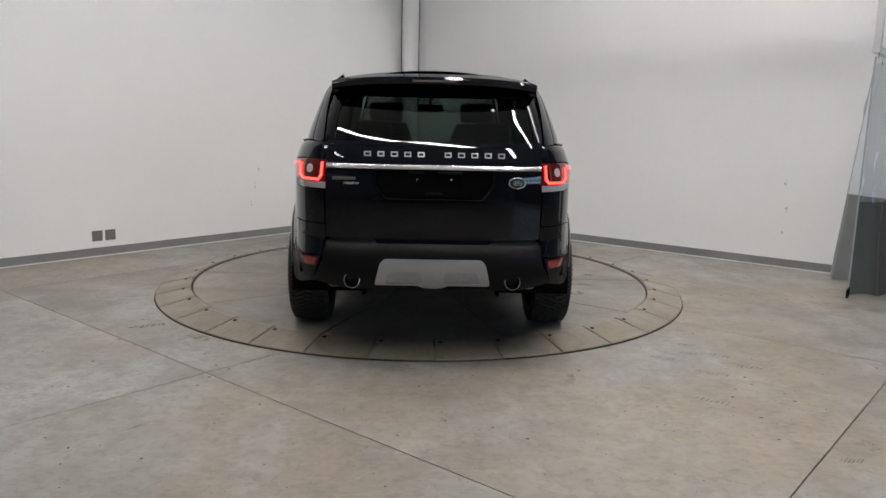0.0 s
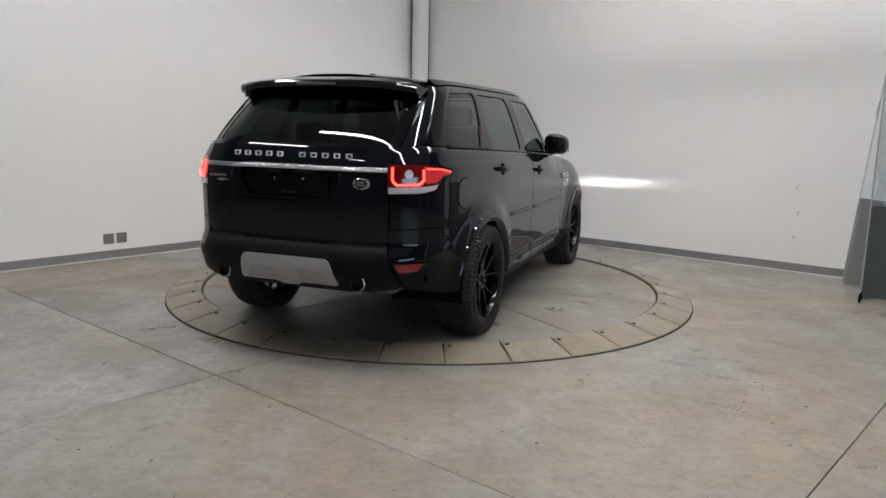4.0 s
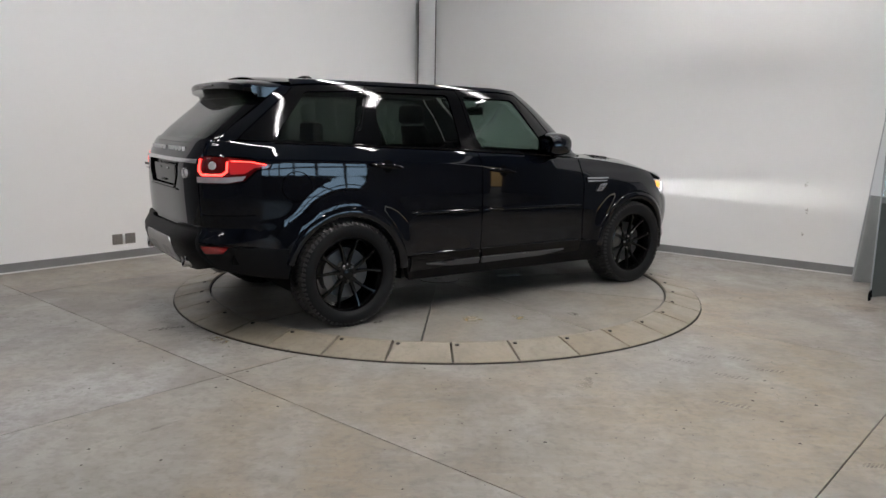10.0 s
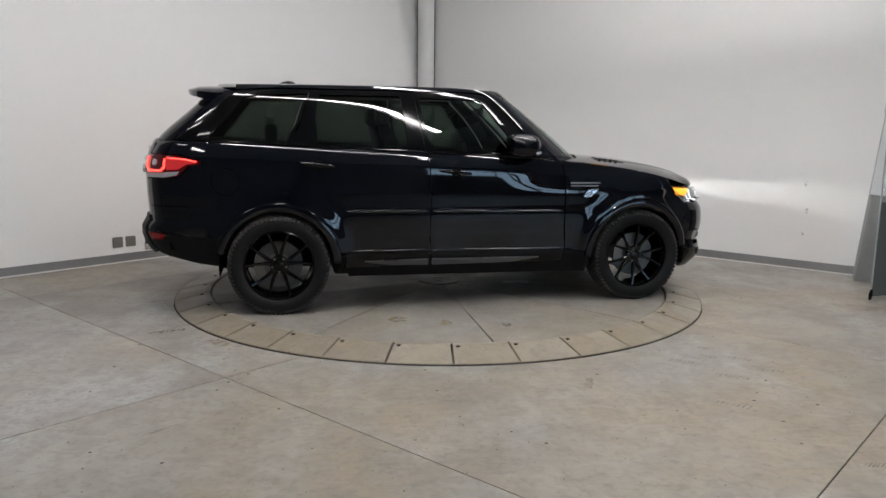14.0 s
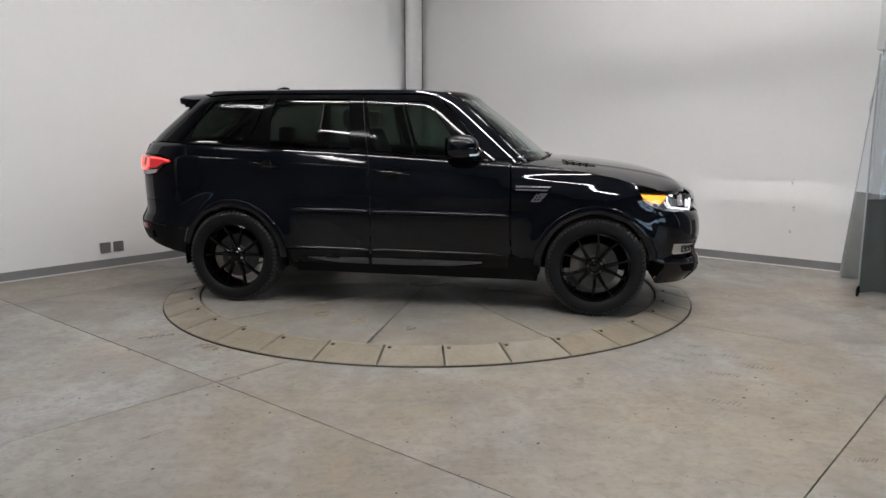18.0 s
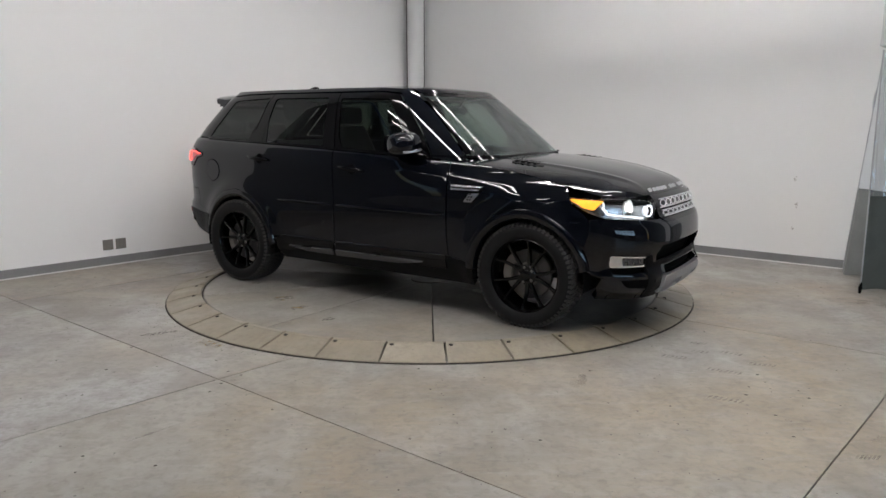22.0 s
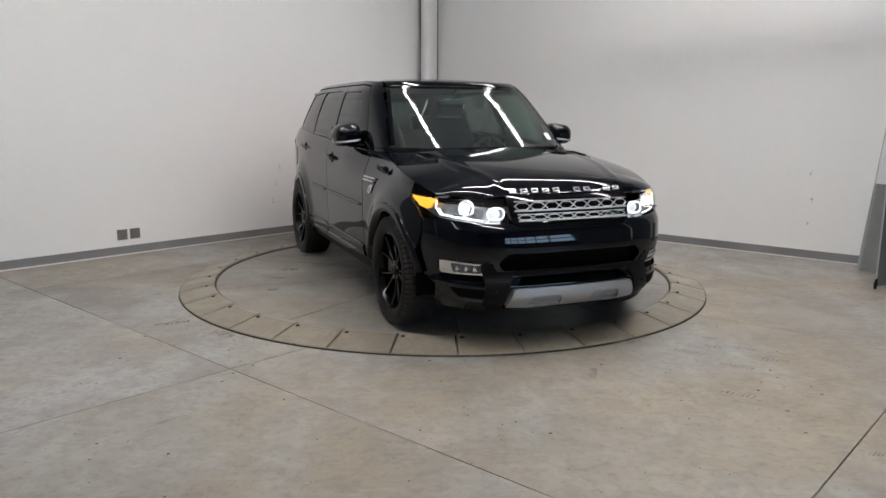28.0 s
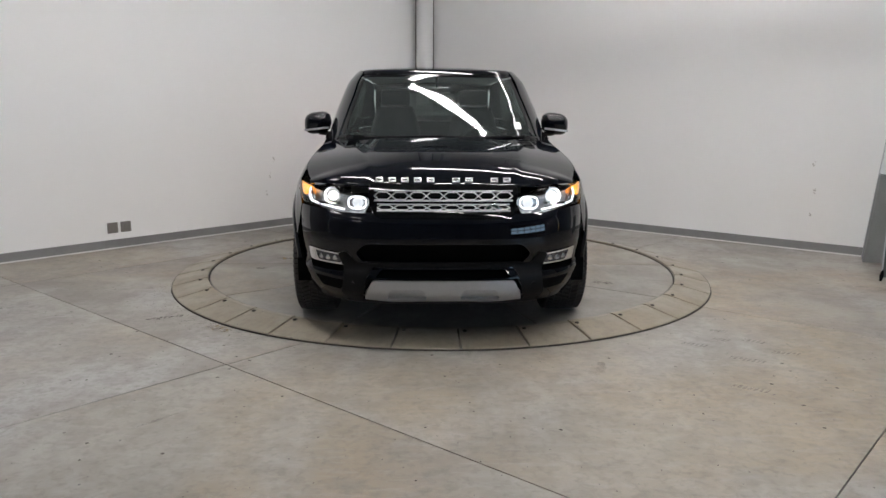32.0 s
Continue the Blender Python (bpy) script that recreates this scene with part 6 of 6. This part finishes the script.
def build_tail_lamp(side, T):
    z0, z1 = 1.022, 1.190
    ring = [(T(0.635, z0), z0), (T(0.632, z1), z1)] + q_ring(L, [(-2.25, 1.188), (-2.12, 1.176), (-1.995, 1.146), (-2.01, 1.124), (-2.09, 1.112), (-2.165, 1.04), (-2.26, 1.024)])
    lamp = skin("tail_lamp", L, rounded(ring, 0.008), M_REDLENS, car, side=side, out=0.004, thick=0.05, step=0.03, label="red tail lamp with a glowing tube")
    skin("lamp_housing", L, shrunk(ring, 0.004), M_CAVITY, lamp, side=side, out=-0.045, thick=0.004, step=0.05)
    band = [(T(0.64, 1.026), 1.026), (T(0.638, 1.062), 1.062)] + q_ring(L, [(-2.25, 1.064), (-2.155, 1.072), (-2.175, 1.044), (-2.26, 1.028)])
    skin("clear_band", L, band, M_CLEARBAND, lamp, side=side, out=0.008, thick=0.008, step=0.02, label="clear ribbed reversing band")
    glow = q_ring(L, [(-2.245, 1.176), (-2.12, 1.166), (-2.02, 1.146), (-2.03, 1.132), (-2.10, 1.124), (-2.165, 1.085), (-2.245, 1.082)])
    skin("lit_panel", L, glow, M_REDDIM, lamp, side=side, out=0.007, thick=0.006, step=0.02, label="softly lit red panel")

    def run(pts, r, out):
        bm = bmesh.new()
        tube(bm, [L.at(q, z, out) for q, z in dense(pts, 0.012, False)], r, 6)
        if side < 0:
            bmesh.ops.scale(bm, vec=(1, -1, 1), verts=bm.verts)
        part("glow_tube", bm, M_REDGLOW, lamp, "glowing red light tube", smooth=True)
    run([(T(0.655, 1.172), 1.172), (T(0.66, 1.10), 1.10), (T(0.68, 1.076), 1.076)] + q_ring(L, [(-2.29, 1.076), (-2.262, 1.10), (-2.255, 1.160)]), 0.007, 0.010)
    run(q_ring(L, [(-2.235, 1.165), (-2.12, 1.160), (-2.03, 1.142)]), 0.004, 0.006)
    q = T(0.735, 1.14)
    bm = bmesh.new()
    m = Matrix.Translation(L.at(q, 1.135, 0.004)) @ L.normal(q, 1.135).to_track_quat("Z", "X").to_matrix().to_4x4()
    lathe(bm, [(0.026, 0), (0.026, 0.006), (0.018, 0.010), (0, 0.008)], 20, m)
    if side < 0:
        bmesh.ops.scale(bm, vec=(1, -1, 1), verts=bm.verts)
    part("reversing_unit", bm, M_CLEARBAND, lamp, smooth=True)


def build_windscreen():
    half = [(-0.588, 1.650), (-0.612, 1.62), (-0.655, 1.50), (-0.705, 1.34), (-0.745, 1.20), (-0.765, 1.145)]
    ring = half + mirrored(half)[::-1]
    pane = nose_sheet("windscreen", U, ring, M_WINDSCREEN, car, out=0.002, thick=0.004, step=0.045, label="clear windscreen with a small sticker")
    # black ceramic band along the foot and the top
    for rg in ([(-0.765, 1.145), (0.765, 1.145), (0.745, 1.185), (-0.745, 1.185)], [(-0.60, 1.632), (0.60, 1.632), (0.588, 1.652), (-0.588, 1.652)]):
        nose_sheet("edge_band", U, rg, M_PIANO, pane, out=0.0045, thick=0.003, step=0.06)
    for s in (-1, 1):
        rg = [(s * 0.612, 1.62), (s * 0.655, 1.50), (s * 0.705, 1.34), (s * 0.745, 1.20), (s * 0.715, 1.20), (s * 0.678, 1.34), (s * 0.63, 1.50), (s * 0.59, 1.62)]
        nose_sheet("edge_band", U, rg, M_PIANO, pane, out=0.0045, thick=0.003, step=0.05)
    nose_sheet("sticker", U, [(0.585, 1.235), (0.640, 1.235), (0.632, 1.285), (0.58, 1.285)], M_STICKER, pane, out=0.0055, thick=0.002, label="small white inspection sticker")
    # scuttle and wipers
    bm = bmesh.new()
    rows = []
    for j in range(31):
        y = -0.76 + 1.52 * j / 30
        x = U.raw(U.qy(abs(y), 1.16), 1.16).x
        rows.append([(x - 0.06, y, 1.150), (x + 0.01, y, 1.152), (x + 0.03, y, 1.145), (x + 0.05, y, 1.10)])
    grid_mesh(bm, rows)
    part("scuttle", bm, M_PLASTIC, car, smooth=True)
    for y0, y1 in ((-0.55, 0.05), (0.12, 0.66)):
        bm = bmesh.new()
        pts = []
        for k in range(9):
            y = y0 + (y1 - y0) * k / 8
            z = 1.165 + 0.012 * k / 8
            p = U.at(U.qy(abs(y), z), z, 0.016)
            pts.append((p.x, y, p.z))
        tube(bm, pts, 0.008, 6)
        p0 = pts[0]
        tube(bm, [(p0[0] + 0.02, p0[1] - 0.05, 1.15), (p0[0] + 0.012, (y0 + y1) / 2, 1.182)], [0.014, 0.007], 6)
        part("wiper", bm, M_PLASTIC, car)


def build_interior():
    bm = bmesh.new()
    rows = []
    for i in range(9):
        t = i / 8
        x, z = [(0.95, 1.13), (0.80, 1.155), (0.65, 1.16), (0.50, 1.15), (0.42, 1.12), (0.36, 1.05), (0.34, 0.9), (0.36, 0.75), (0.4, 0.6)][i]
        rows.append([(x, -0.72 + 1.44 * j / 16, z - 0.03 * abs(j / 8 - 1) ** 3) for j in range(17)])
    grid_mesh(bm, rows)
    part("dashboard", bm, M_DASH, car, smooth=True)
    bm = bmesh.new()
    c = Vector((0.20, 0.37, 1.08))
    ax = Matrix.Translation(c) @ Matrix.Rotation(radians(-62), 4, "Y")
    ringp = [ax @ Vector((0.185 * math.cos(a), 0.185 * math.sin(a), 0)) for a in np.linspace(0, 2 * math.pi, 37)]
    tube(bm, ringp, 0.016, 8, False)
    for a in (0, 90, 180, 270):
        tube(bm, [ax @ Vector((0, 0, -0.02)), ax @ Vector((0.18 * math.cos(radians(a)), 0.18 * math.sin(radians(a)), 0))], [0.05, 0.014], 8)
    tube(bm, [ax @ Vector((0, 0, -0.02)), (0.42, 0.37, 0.98)], 0.035, 8)
    part("steering_wheel", bm, M_LEATHER, car, smooth=True)

    def seat(x, y, w, rear=False):
        bm = bmesh.new()
        box(bm, x - 0.25, x + 0.27, y - w, y + w, 0.58, 0.76, 0.05)
        s = part("car_seat", bm, M_LEATHER, car, "dark leather seat", smooth=True)
        bm = bmesh.new()
        rows = []
        for k in range(9):
            t = k / 8
            ww = w * (0.9 + 0.12 * math.sin(math.pi * t) - 0.25 * t ** 4)
            xx = x - 0.22 - 0.24 * t
            zz = 0.66 + (0.60 if rear else 0.74) * t
            rows.append([(xx + 0.07 * math.cos(a) * (1 - 0.3 * t), y + ww * math.copysign(abs(math.sin(a)) ** 0.6, math.sin(a)), zz) for a in np.linspace(0, 2 * math.pi, 17)])
        grid_mesh(bm, rows)
        bm.faces.new([bm.verts.new(p) for p in rows[-1][:-1]])
        part("seat_back", bm, M_LEATHER, s, smooth=True)
        for yy in ((y,) if not rear else (y - 0.42, y + 0.42)):
            bm = bmesh.new()
            hw, low = (0.13, 0.07) if rear else (0.14, -0.075)
            box(bm, x - 0.53, x - 0.43, yy - hw, yy + hw, 1.335 - low, 1.49 - low, 0.04)
            tube(bm, [(x - 0.47, yy - 0.05, 1.25), (x - 0.48, yy - 0.05, 1.36)], 0.007, 6)
            tube(bm, [(x - 0.47, yy + 0.05, 1.25), (x - 0.48, yy + 0.05, 1.36)], 0.007, 6)
            part("headrest", bm, M_LEATHER, s, smooth=True)
    seat(-0.12, 0.37, 0.25)
    seat(-0.12, -0.37, 0.25)
    seat(-1.02, 0.0, 0.62, True)
    bm = bmesh.new()
    box(bm, 0.30, 0.345, -0.12, 0.12, 1.50, 1.57, 0.02)
    tube(bm, [(0.33, 0, 1.55), (0.40, 0, 1.63)], 0.012, 6)
    part("rear_view_mirror", bm, M_PIANO, car)
    bm = bmesh.new()
    box(bm, -2.25, 0.9, -0.82, 0.82, 0.50, 0.56)
    box(bm, -2.28, -1.55, -0.72, 0.72, 0.56, 1.10)
    part("cabin_floor", bm, M_CAVITY, car)
    bm = bmesh.new()
    rows = []
    for i in range(13):
        x = -1.85 + 2.05 * i / 12
        rows.append([(x, t * 0.60, 1.672 - 0.03 * abs(t) ** 3) for t in np.linspace(-1, 1, 11)])
    grid_mesh(bm, rows)
    part("headlining", bm, M_DASH, car, smooth=True)
    # underbody and driveline
    bm = bmesh.new()
    box(bm, -1.60, 2.10, -0.46, 0.46, 0.30, 0.52, 0.03)
    box(bm, -2.30, -1.60, -0.46, 0.46, 0.43, 0.55, 0.03)
    box(bm, -1.05, 1.04, -0.86, 0.86, 0.28, 0.50, 0.03)
    box(bm, -2.33, -1.9, -0.70, 0.70, 0.47, 0.70, 0.03)
    box(bm, 1.9, 2.15, -0.62, 0.62, 0.26, 0.78, 0.03)
    part("underbody", bm, M_UNDER, car)
    bm = bmesh.new()
    for x in (-WHEEL_X, WHEEL_X):
        tube(bm, [(x, -0.78, WHEEL_Z), (x, 0.78, WHEEL_Z)], 0.05, 10)
    part("axle", bm, M_UNDER, car)
    bm = bmesh.new()
    tube(bm, [(-2.3, -0.48, 0.46), (-2.0, -0.42, 0.44), (-1.8, -0.3, 0.36), (0.4, -0.2, 0.32)], 0.035, 8)
    tube(bm, [(-2.3, 0.48, 0.46), (-2.0, 0.42, 0.44), (-1.9, 0.2, 0.38), (-1.8, -0.3, 0.36)], 0.035, 8)
    part("exhaust_pipe", bm, M_STEEL, car)
    for sg in (-1, 1):
        bm = bmesh.new()
        box(bm, -2.30, -2.0, min(sg * 0.46, sg * 0.64), max(sg * 0.46, sg * 0.64), 0.415, 0.465, 0.02)
        part("silencer", bm, M_STEEL, car, "dull steel exhaust silencer", smooth=True)


def build_wheel():
    """A wheel about the y axis, its outer face towards -y."""
    wheel = new("wheel")
    wheel.parent = car
    turn = Matrix.Rotation(radians(90), 4, "X")
    R = WHEEL_R
    bm = bmesh.new()
    prof = [(0.262, 0.105), (0.275, 0.122), (0.30, 0.130), (0.33, 0.132), (0.352, 0.126), (0.366, 0.114), (R - 0.016, 0.094), (R - 0.014, 0.0),
            (R - 0.016, -0.094), (0.366, -0.114), (0.352, -0.126), (0.33, -0.132), (0.30, -0.130), (0.275, -0.122), (0.262, -0.105)]
    lathe(bm, prof, 72, turn)
    tyre = part("tyre", bm, M_RUBBER, wheel, "black winter tyre with a chunky tread", smooth=True)
    # tread blocks in slanted rows
    bm = bmesh.new()
    n = 66
    for k in range(n):
        a0 = 2 * math.pi * k / n
        for row, (y0, y1, slant, wide) in enumerate(((-0.118, -0.078, 0.15, 0.72), (-0.073, -0.030, 0.5, 0.68), (-0.024, 0.022, -0.4, 0.66), (0.028, 0.072, -0.5, 0.68), (0.077, 0.118, -0.15, 0.72))):
            half = wide * math.pi / n
            off = (row % 2) * math.pi / n
            c = []
            for y, da in ((y0, -half), (y0, half), (y1, half), (y1, -half)):
                a = a0 + off + da + slant * (y - (y0 + y1) / 2) * 1.4
                for r in (R - 0.020, R):
                    drop = 0.012 * max(0, (abs(y) - 0.085) / 0.033) ** 2
                    c.append(bm.verts.new(((r - drop) * math.cos(a), y, (r - drop) * math.sin(a))))
            lo, hi = c[0::2], c[1::2]
            bm.faces.new(hi)
            for i in range(4):
                bm.faces.new((lo[i], lo[(i + 1) % 4], hi[(i + 1) % 4], hi[i]))
        # shoulder lugs
        for sg in (-1, 1):
            c = []
            for rr, y, da in ((R - 0.010, 0.114, -0.6), (R - 0.010, 0.114, 0.6), (0.349, 0.1275, 0.5), (0.349, 0.1275, -0.5)):
                a = a0 + da * math.pi / n
                c.append((rr * math.cos(a), sg * y, rr * math.sin(a)))
                c.append(((rr + 0.004) * math.cos(a), sg * (y + 0.004), (rr + 0.004) * math.sin(a)))
            v = [bm.verts.new(p) for p in c]
            lo, hi = v[0::2], v[1::2]
            bm.faces.new(hi)
            for i in range(4):
                bm.faces.new((lo[i], lo[(i + 1) % 4], hi[(i + 1) % 4], hi[i]))
    tread = part("tread", bm, M_TREAD, tyre)
    tread["kind"] = "stuff"
    # rim barrel
    bm = bmesh.new()
    lathe(bm, [(0.266, 0.112), (0.258, 0.116), (0.252, 0.104), (0.244, 0.060), (0.236, -0.02), (0.240, -0.09), (0.262, -0.108)], 60, turn)
    rim = part("rim", bm, M_RIM, wheel, "gloss black alloy rim with paired spokes", smooth=True)
    # ten spokes, paired
    for k in range(10):
        pair, s = divmod(k, 2)
        base = radians(72 * pair + 90)
        a_in = base + (0.17 if s else -0.17)
        a_out = base + (0.315 if s else -0.315)
        bm = bmesh.new()
        rows = []
        for j in range(9):
            t = j / 8
            r = 0.045 + 0.205 * t
            a = a_in + (a_out - a_in) * t ** 1.1
            w = 0.0135 - 0.0055 * t + 0.006 * max(0, t - 0.85) / 0.15
            face = 0.072 + 0.028 * t ** 2
            deep = 0.030
            ca, sa = math.cos(a), math.sin(a)
            rows.append([(r * ca + w * f * sa * -1, -(face + d), r * sa + w * f * ca) for f, d in ((-1, -deep), (-1, -0.006), (-0.55, 0.0), (0.55, 0.0), (1, -0.006), (1, -deep))])
        grid_mesh(bm, rows)
        part("spoke", bm, M_RIM, rim, smooth=True)
    bm = bmesh.new()
    lathe(bm, [(0.072, 0.03), (0.072, 0.066), (0.064, 0.074), (0.040, 0.074), (0.036, 0.080), (0.030, 0.084), (0, 0.085)], 30, turn)
    part("hub_cap", bm, M_RIM, rim, smooth=True)
    for k in range(5):
        a = radians(72 * k + 54)
        bm = bmesh.new()
        lathe(bm, [(0.011, 0.06), (0.011, 0.078), (0.007, 0.082), (0, 0.082)], 6, Matrix.Translation((0.056 * math.cos(a), 0, 0.056 * math.sin(a))) @ turn)
        part("wheel_nut", bm, M_STEEL, rim)
    bm = bmesh.new()
    lathe(bm, [(0.085, 0.030), (0.175, 0.030), (0.178, 0.026), (0.178, 0.004), (0.085, 0.0)], 48, turn)
    part("brake_disc", bm, M_BRAKE, wheel, "bare steel brake disc", smooth=True)
    bm = bmesh.new()
    lathe(bm, [(0.0, 0.045), (0.080, 0.042), (0.088, 0.030)], 30, turn)
    part("brake_bell", bm, M_STEEL, wheel)
    bm = bmesh.new()
    pts = [(0.155 * math.cos(a), 0.155 * math.sin(a)) for a in np.linspace(radians(150), radians(215), 9)]
    for y0, y1 in ((-0.062, -0.036), (0.0, 0.03)):
        rows = [[(x * f, y, z * f) for f, y in ((0.78, y0), (1.2, y0), (1.2, y1), (0.78, y1), (0.78, y0))] for x, z in pts]
        grid_mesh(bm, rows)
    part("brake_caliper", bm, M_STEEL, wheel)
    return wheel


def build_car():
    for side in (1, -1):
        build_flank(side)
        build_cabin(side)
    build_hood_and_roof()
    build_front()
    build_rear()
    build_windscreen()
    build_interior()
    # the body stands a little taller on its wheels than its panels are drawn
    for ob in car.children_recursive:
        for v in ob.data.vertices:
            v.co.z += 0.018 * max(v.co.z - 0.45, 0)
    wheel = build_wheel()
    wy = 0.845
    wheel.matrix_basis = pose(-WHEEL_X, -wy, WHEEL_Z + 0.005)
    copy_thing(wheel, pose(WHEEL_X, -wy, WHEEL_Z + 0.005, 0, 22, 0))
    copy_thing(wheel, pose(-WHEEL_X, wy, WHEEL_Z + 0.005, 0, 10, 180))
    copy_thing(wheel, pose(WHEEL_X, wy, WHEEL_Z + 0.005, 0, 40, 180))


build_car()


# ---- things in the room ----
def build_outlets():
    for along in (4.653, 4.515):
        ob = tagged(new("wall_outlet"), "small square grey outlet plate on the white wall", "outlet", "wall outlets")
        ob.matrix_basis = LEFT_M @ pose(along, 0, 0.219)
        bm = bmesh.new()
        box(bm, -0.055, 0.055, 0.0, 0.008, -0.055, 0.055, 0.004)
        part("cover_plate", bm, M_OUTLET, ob)
        for z in (-0.022, 0.022):
            bm = bmesh.new()
            box(bm, -0.017, 0.017, 0.0085, 0.012, z - 0.013, z + 0.013, 0.002)
            part("socket", bm, M_OUTLET, ob)


def build_scuffs():
    rnd = random.Random(4)
    spots = [(RIGHT_M, 5.336, 0.915), (RIGHT_M, 5.358, 0.632), (RIGHT_M, 5.348, 0.386), (LEFT_M, 2.629, 0.829), (LEFT_M, 2.756, 0.429), (LEFT_M, 2.69, 0.644)]
    for m, along, z in spots:
        bm = bmesh.new()
        for k in range(5):
            dx, dz = rnd.uniform(-0.012, 0.012), rnd.uniform(-0.03, 0.03)
            w, h = rnd.uniform(0.003, 0.008), rnd.uniform(0.003, 0.009)
            box(bm, along + dx - w, along + dx + w, 0.0, 0.0015, z + dz - h, z + dz + h)
        bmesh.ops.transform(bm, matrix=m, verts=bm.verts)
        tagged(part("wall_mark", bm, M_SCUFF, None), "small grey chipped mark on the white wall", "mark", "wall marks", kind="structure")


def build_curtain():
    """A bunched bay curtain: grey vinyl below, clear vinyl above, on a white rail that stands out from the right wall."""
    cur = tagged(new("bay_curtain"), "drawn vinyl bay curtain, grey below and clear above, beside the wall", "curtain")
    free, d, left = Vector((3.815, -0.391)), Vector((0.64, 0.768)), Vector((-0.768, 0.64))
    long = 1.06

    def place(s, z):
        """s: 0 at the free edge, 1 at the wall."""
        spread = 1 - 0.25 * z
        ramp = min(max((s - 0.5) / 0.42, 0), 1)
        fold = 0.022 * math.sin(2 * math.pi * (5.3 * s + 0.1 * math.sin(3 * z))) * spread * min(1, 5 * s) * min(1, 9 * (0.93 - s))
        fold += 0.33 * spread * ramp * ramp * (3 - 2 * ramp)
        fold -= 0.24 * spread * math.sin(math.pi * min(s / 0.62, 1)) ** 0.8
        p = free + d * (long * s * (0.97 + 0.012 * z)) + left * fold
        return (p.x, p.y, z)

    def sheet(z0, z1, nz, s0=0.0, s1=0.925, crease=0.006):
        bm = bmesh.new()
        rows = []
        for i in range(nz + 1):
            row = []
            for j in range(81):
                s = s0 + (s1 - s0) * j / 80
                zz = z0 + (z1 - z0) * i / nz
                if i == 0 and z0 < 0.3:
                    zz += 0.03 + 0.015 * math.sin(21 * s) - 0.02 * s
                x, y, z = place(s, zz)
                row.append((x + crease * 0.7 * noise.noise((s * 14, zz * 5, 0)), y + crease * noise.noise((s * 14, zz * 5, 5)), z))
            rows.append(row)
        grid_mesh(bm, rows)
        return bm
    part("lower_panel", sheet(0.0, 0.865, 14, 0.0, 0.52), M_CURTAIN_FRONT, cur, "dark green-grey vinyl lower panel", smooth=True)
    part("lower_panel", sheet(0.0, 0.865, 14, 0.52, 0.925), M_CURTAIN, cur, "grey vinyl lower panel", smooth=True)
    part("clear_panel", sheet(0.85, 2.10, 30, crease=0.022), M_CLEAR, cur, "clear wrinkled vinyl upper panel", smooth=True)
    bm = bmesh.new()
    tube(bm, [place(0.925, z) for z in np.linspace(0.03, 2.10, 14)], 0.005, 6)
    part("edge_hem", bm, M_CLEARHEM, cur, "pale stitched edge hem")
    bm = bmesh.new()
    tube(bm, [place(0.0, z) for z in np.linspace(0.03, 2.10, 14)], 0.007, 6)
    part("edge_hem", bm, M_CLEARHEM, cur, "pale stitched edge hem")
    bm = bmesh.new()
    x, y, z = place(0.0, 0.0)
    tube(bm, [(x - 0.004, y, 0.0), (x, y, 0.05), (x + 0.004, y, 0.10)], [0.010, 0.017, 0.008], 8)
    part("edge_weight", bm, M_CAVITY, cur, "black edge weight")
    bm = bmesh.new()
    a, b = free - d * 0.02, free + d * (long + 0.03)
    m = wall_frame(a, d, 1)
    box(bm, 0, (b - a).length, -0.03, 0.03, 2.13, 2.19, 0.006, m)
    part("rail", bm, M_FIXTURE, cur, "white curtain rail")
    bm = bmesh.new()
    box(bm, 0.02, 0.07, -0.03, 0.03, 2.19, CEILING, 0.006, m)
    part("drop_post", bm, M_FIXTURE, cur, "white drop post")
    for k in range(9):
        bm = bmesh.new()
        x, y, z = place(0.02 + 0.11 * k, 2.10)
        tube(bm, [(x, y, 2.08), (x, y, 2.135)], 0.006, 6)
        part("curtain_hook", bm, M_SATIN, cur)


def build_far_bay():
    """The unlit end of the workshop behind the camera: glazed doors with daylight outside."""
    far_r = CORNER + ALONG_RIGHT * RIGHT_LONG
    m = wall_frame(far_r, ALONG_LEFT, -1)
    for k, (s0, s1) in enumerate(((3.7, 8.7),)):
        door = tagged(new("glazed_door_%d" % (k + 1)), "closed sectional door with daylit window rows", "overhead door", kind="structure")
        for r in range(4):
            bm = bmesh.new()
            z0 = 0.02 + 0.75 * r
            glazed = r in (1, 2)
            if glazed:
                for c in range(6):
                    w = (s1 - s0) / 6
                    pane = bmesh.new()
                    box(pane, s0 + c * w + 0.05, s0 + (c + 1) * w - 0.05, 0.03, 0.04, z0 + 0.07, z0 + 0.67)
                    bmesh.ops.transform(pane, matrix=m, verts=pane.verts)
                    part("pane", pane, M_DAY, door)
            box(bm, s0, s1, 0.0, 0.03, z0, z0 + 0.74, 0.004)
            bmesh.ops.transform(bm, matrix=m, verts=bm.verts)
            part("panel", bm, M_STEEL, door)


build_outlets()
build_scuffs()
build_curtain()
build_far_bay()


def motions():
    walk(turntable, [(t, pose(0, 0, DECK, 0, 0, a)) for t, a in TURN_ROWS])
    walk(car, [(t, pose(0, 0, DECK, 0, 0, a) @ pose(0.012, -0.059, -0.005)) for t, a in TURN_ROWS])


motions()
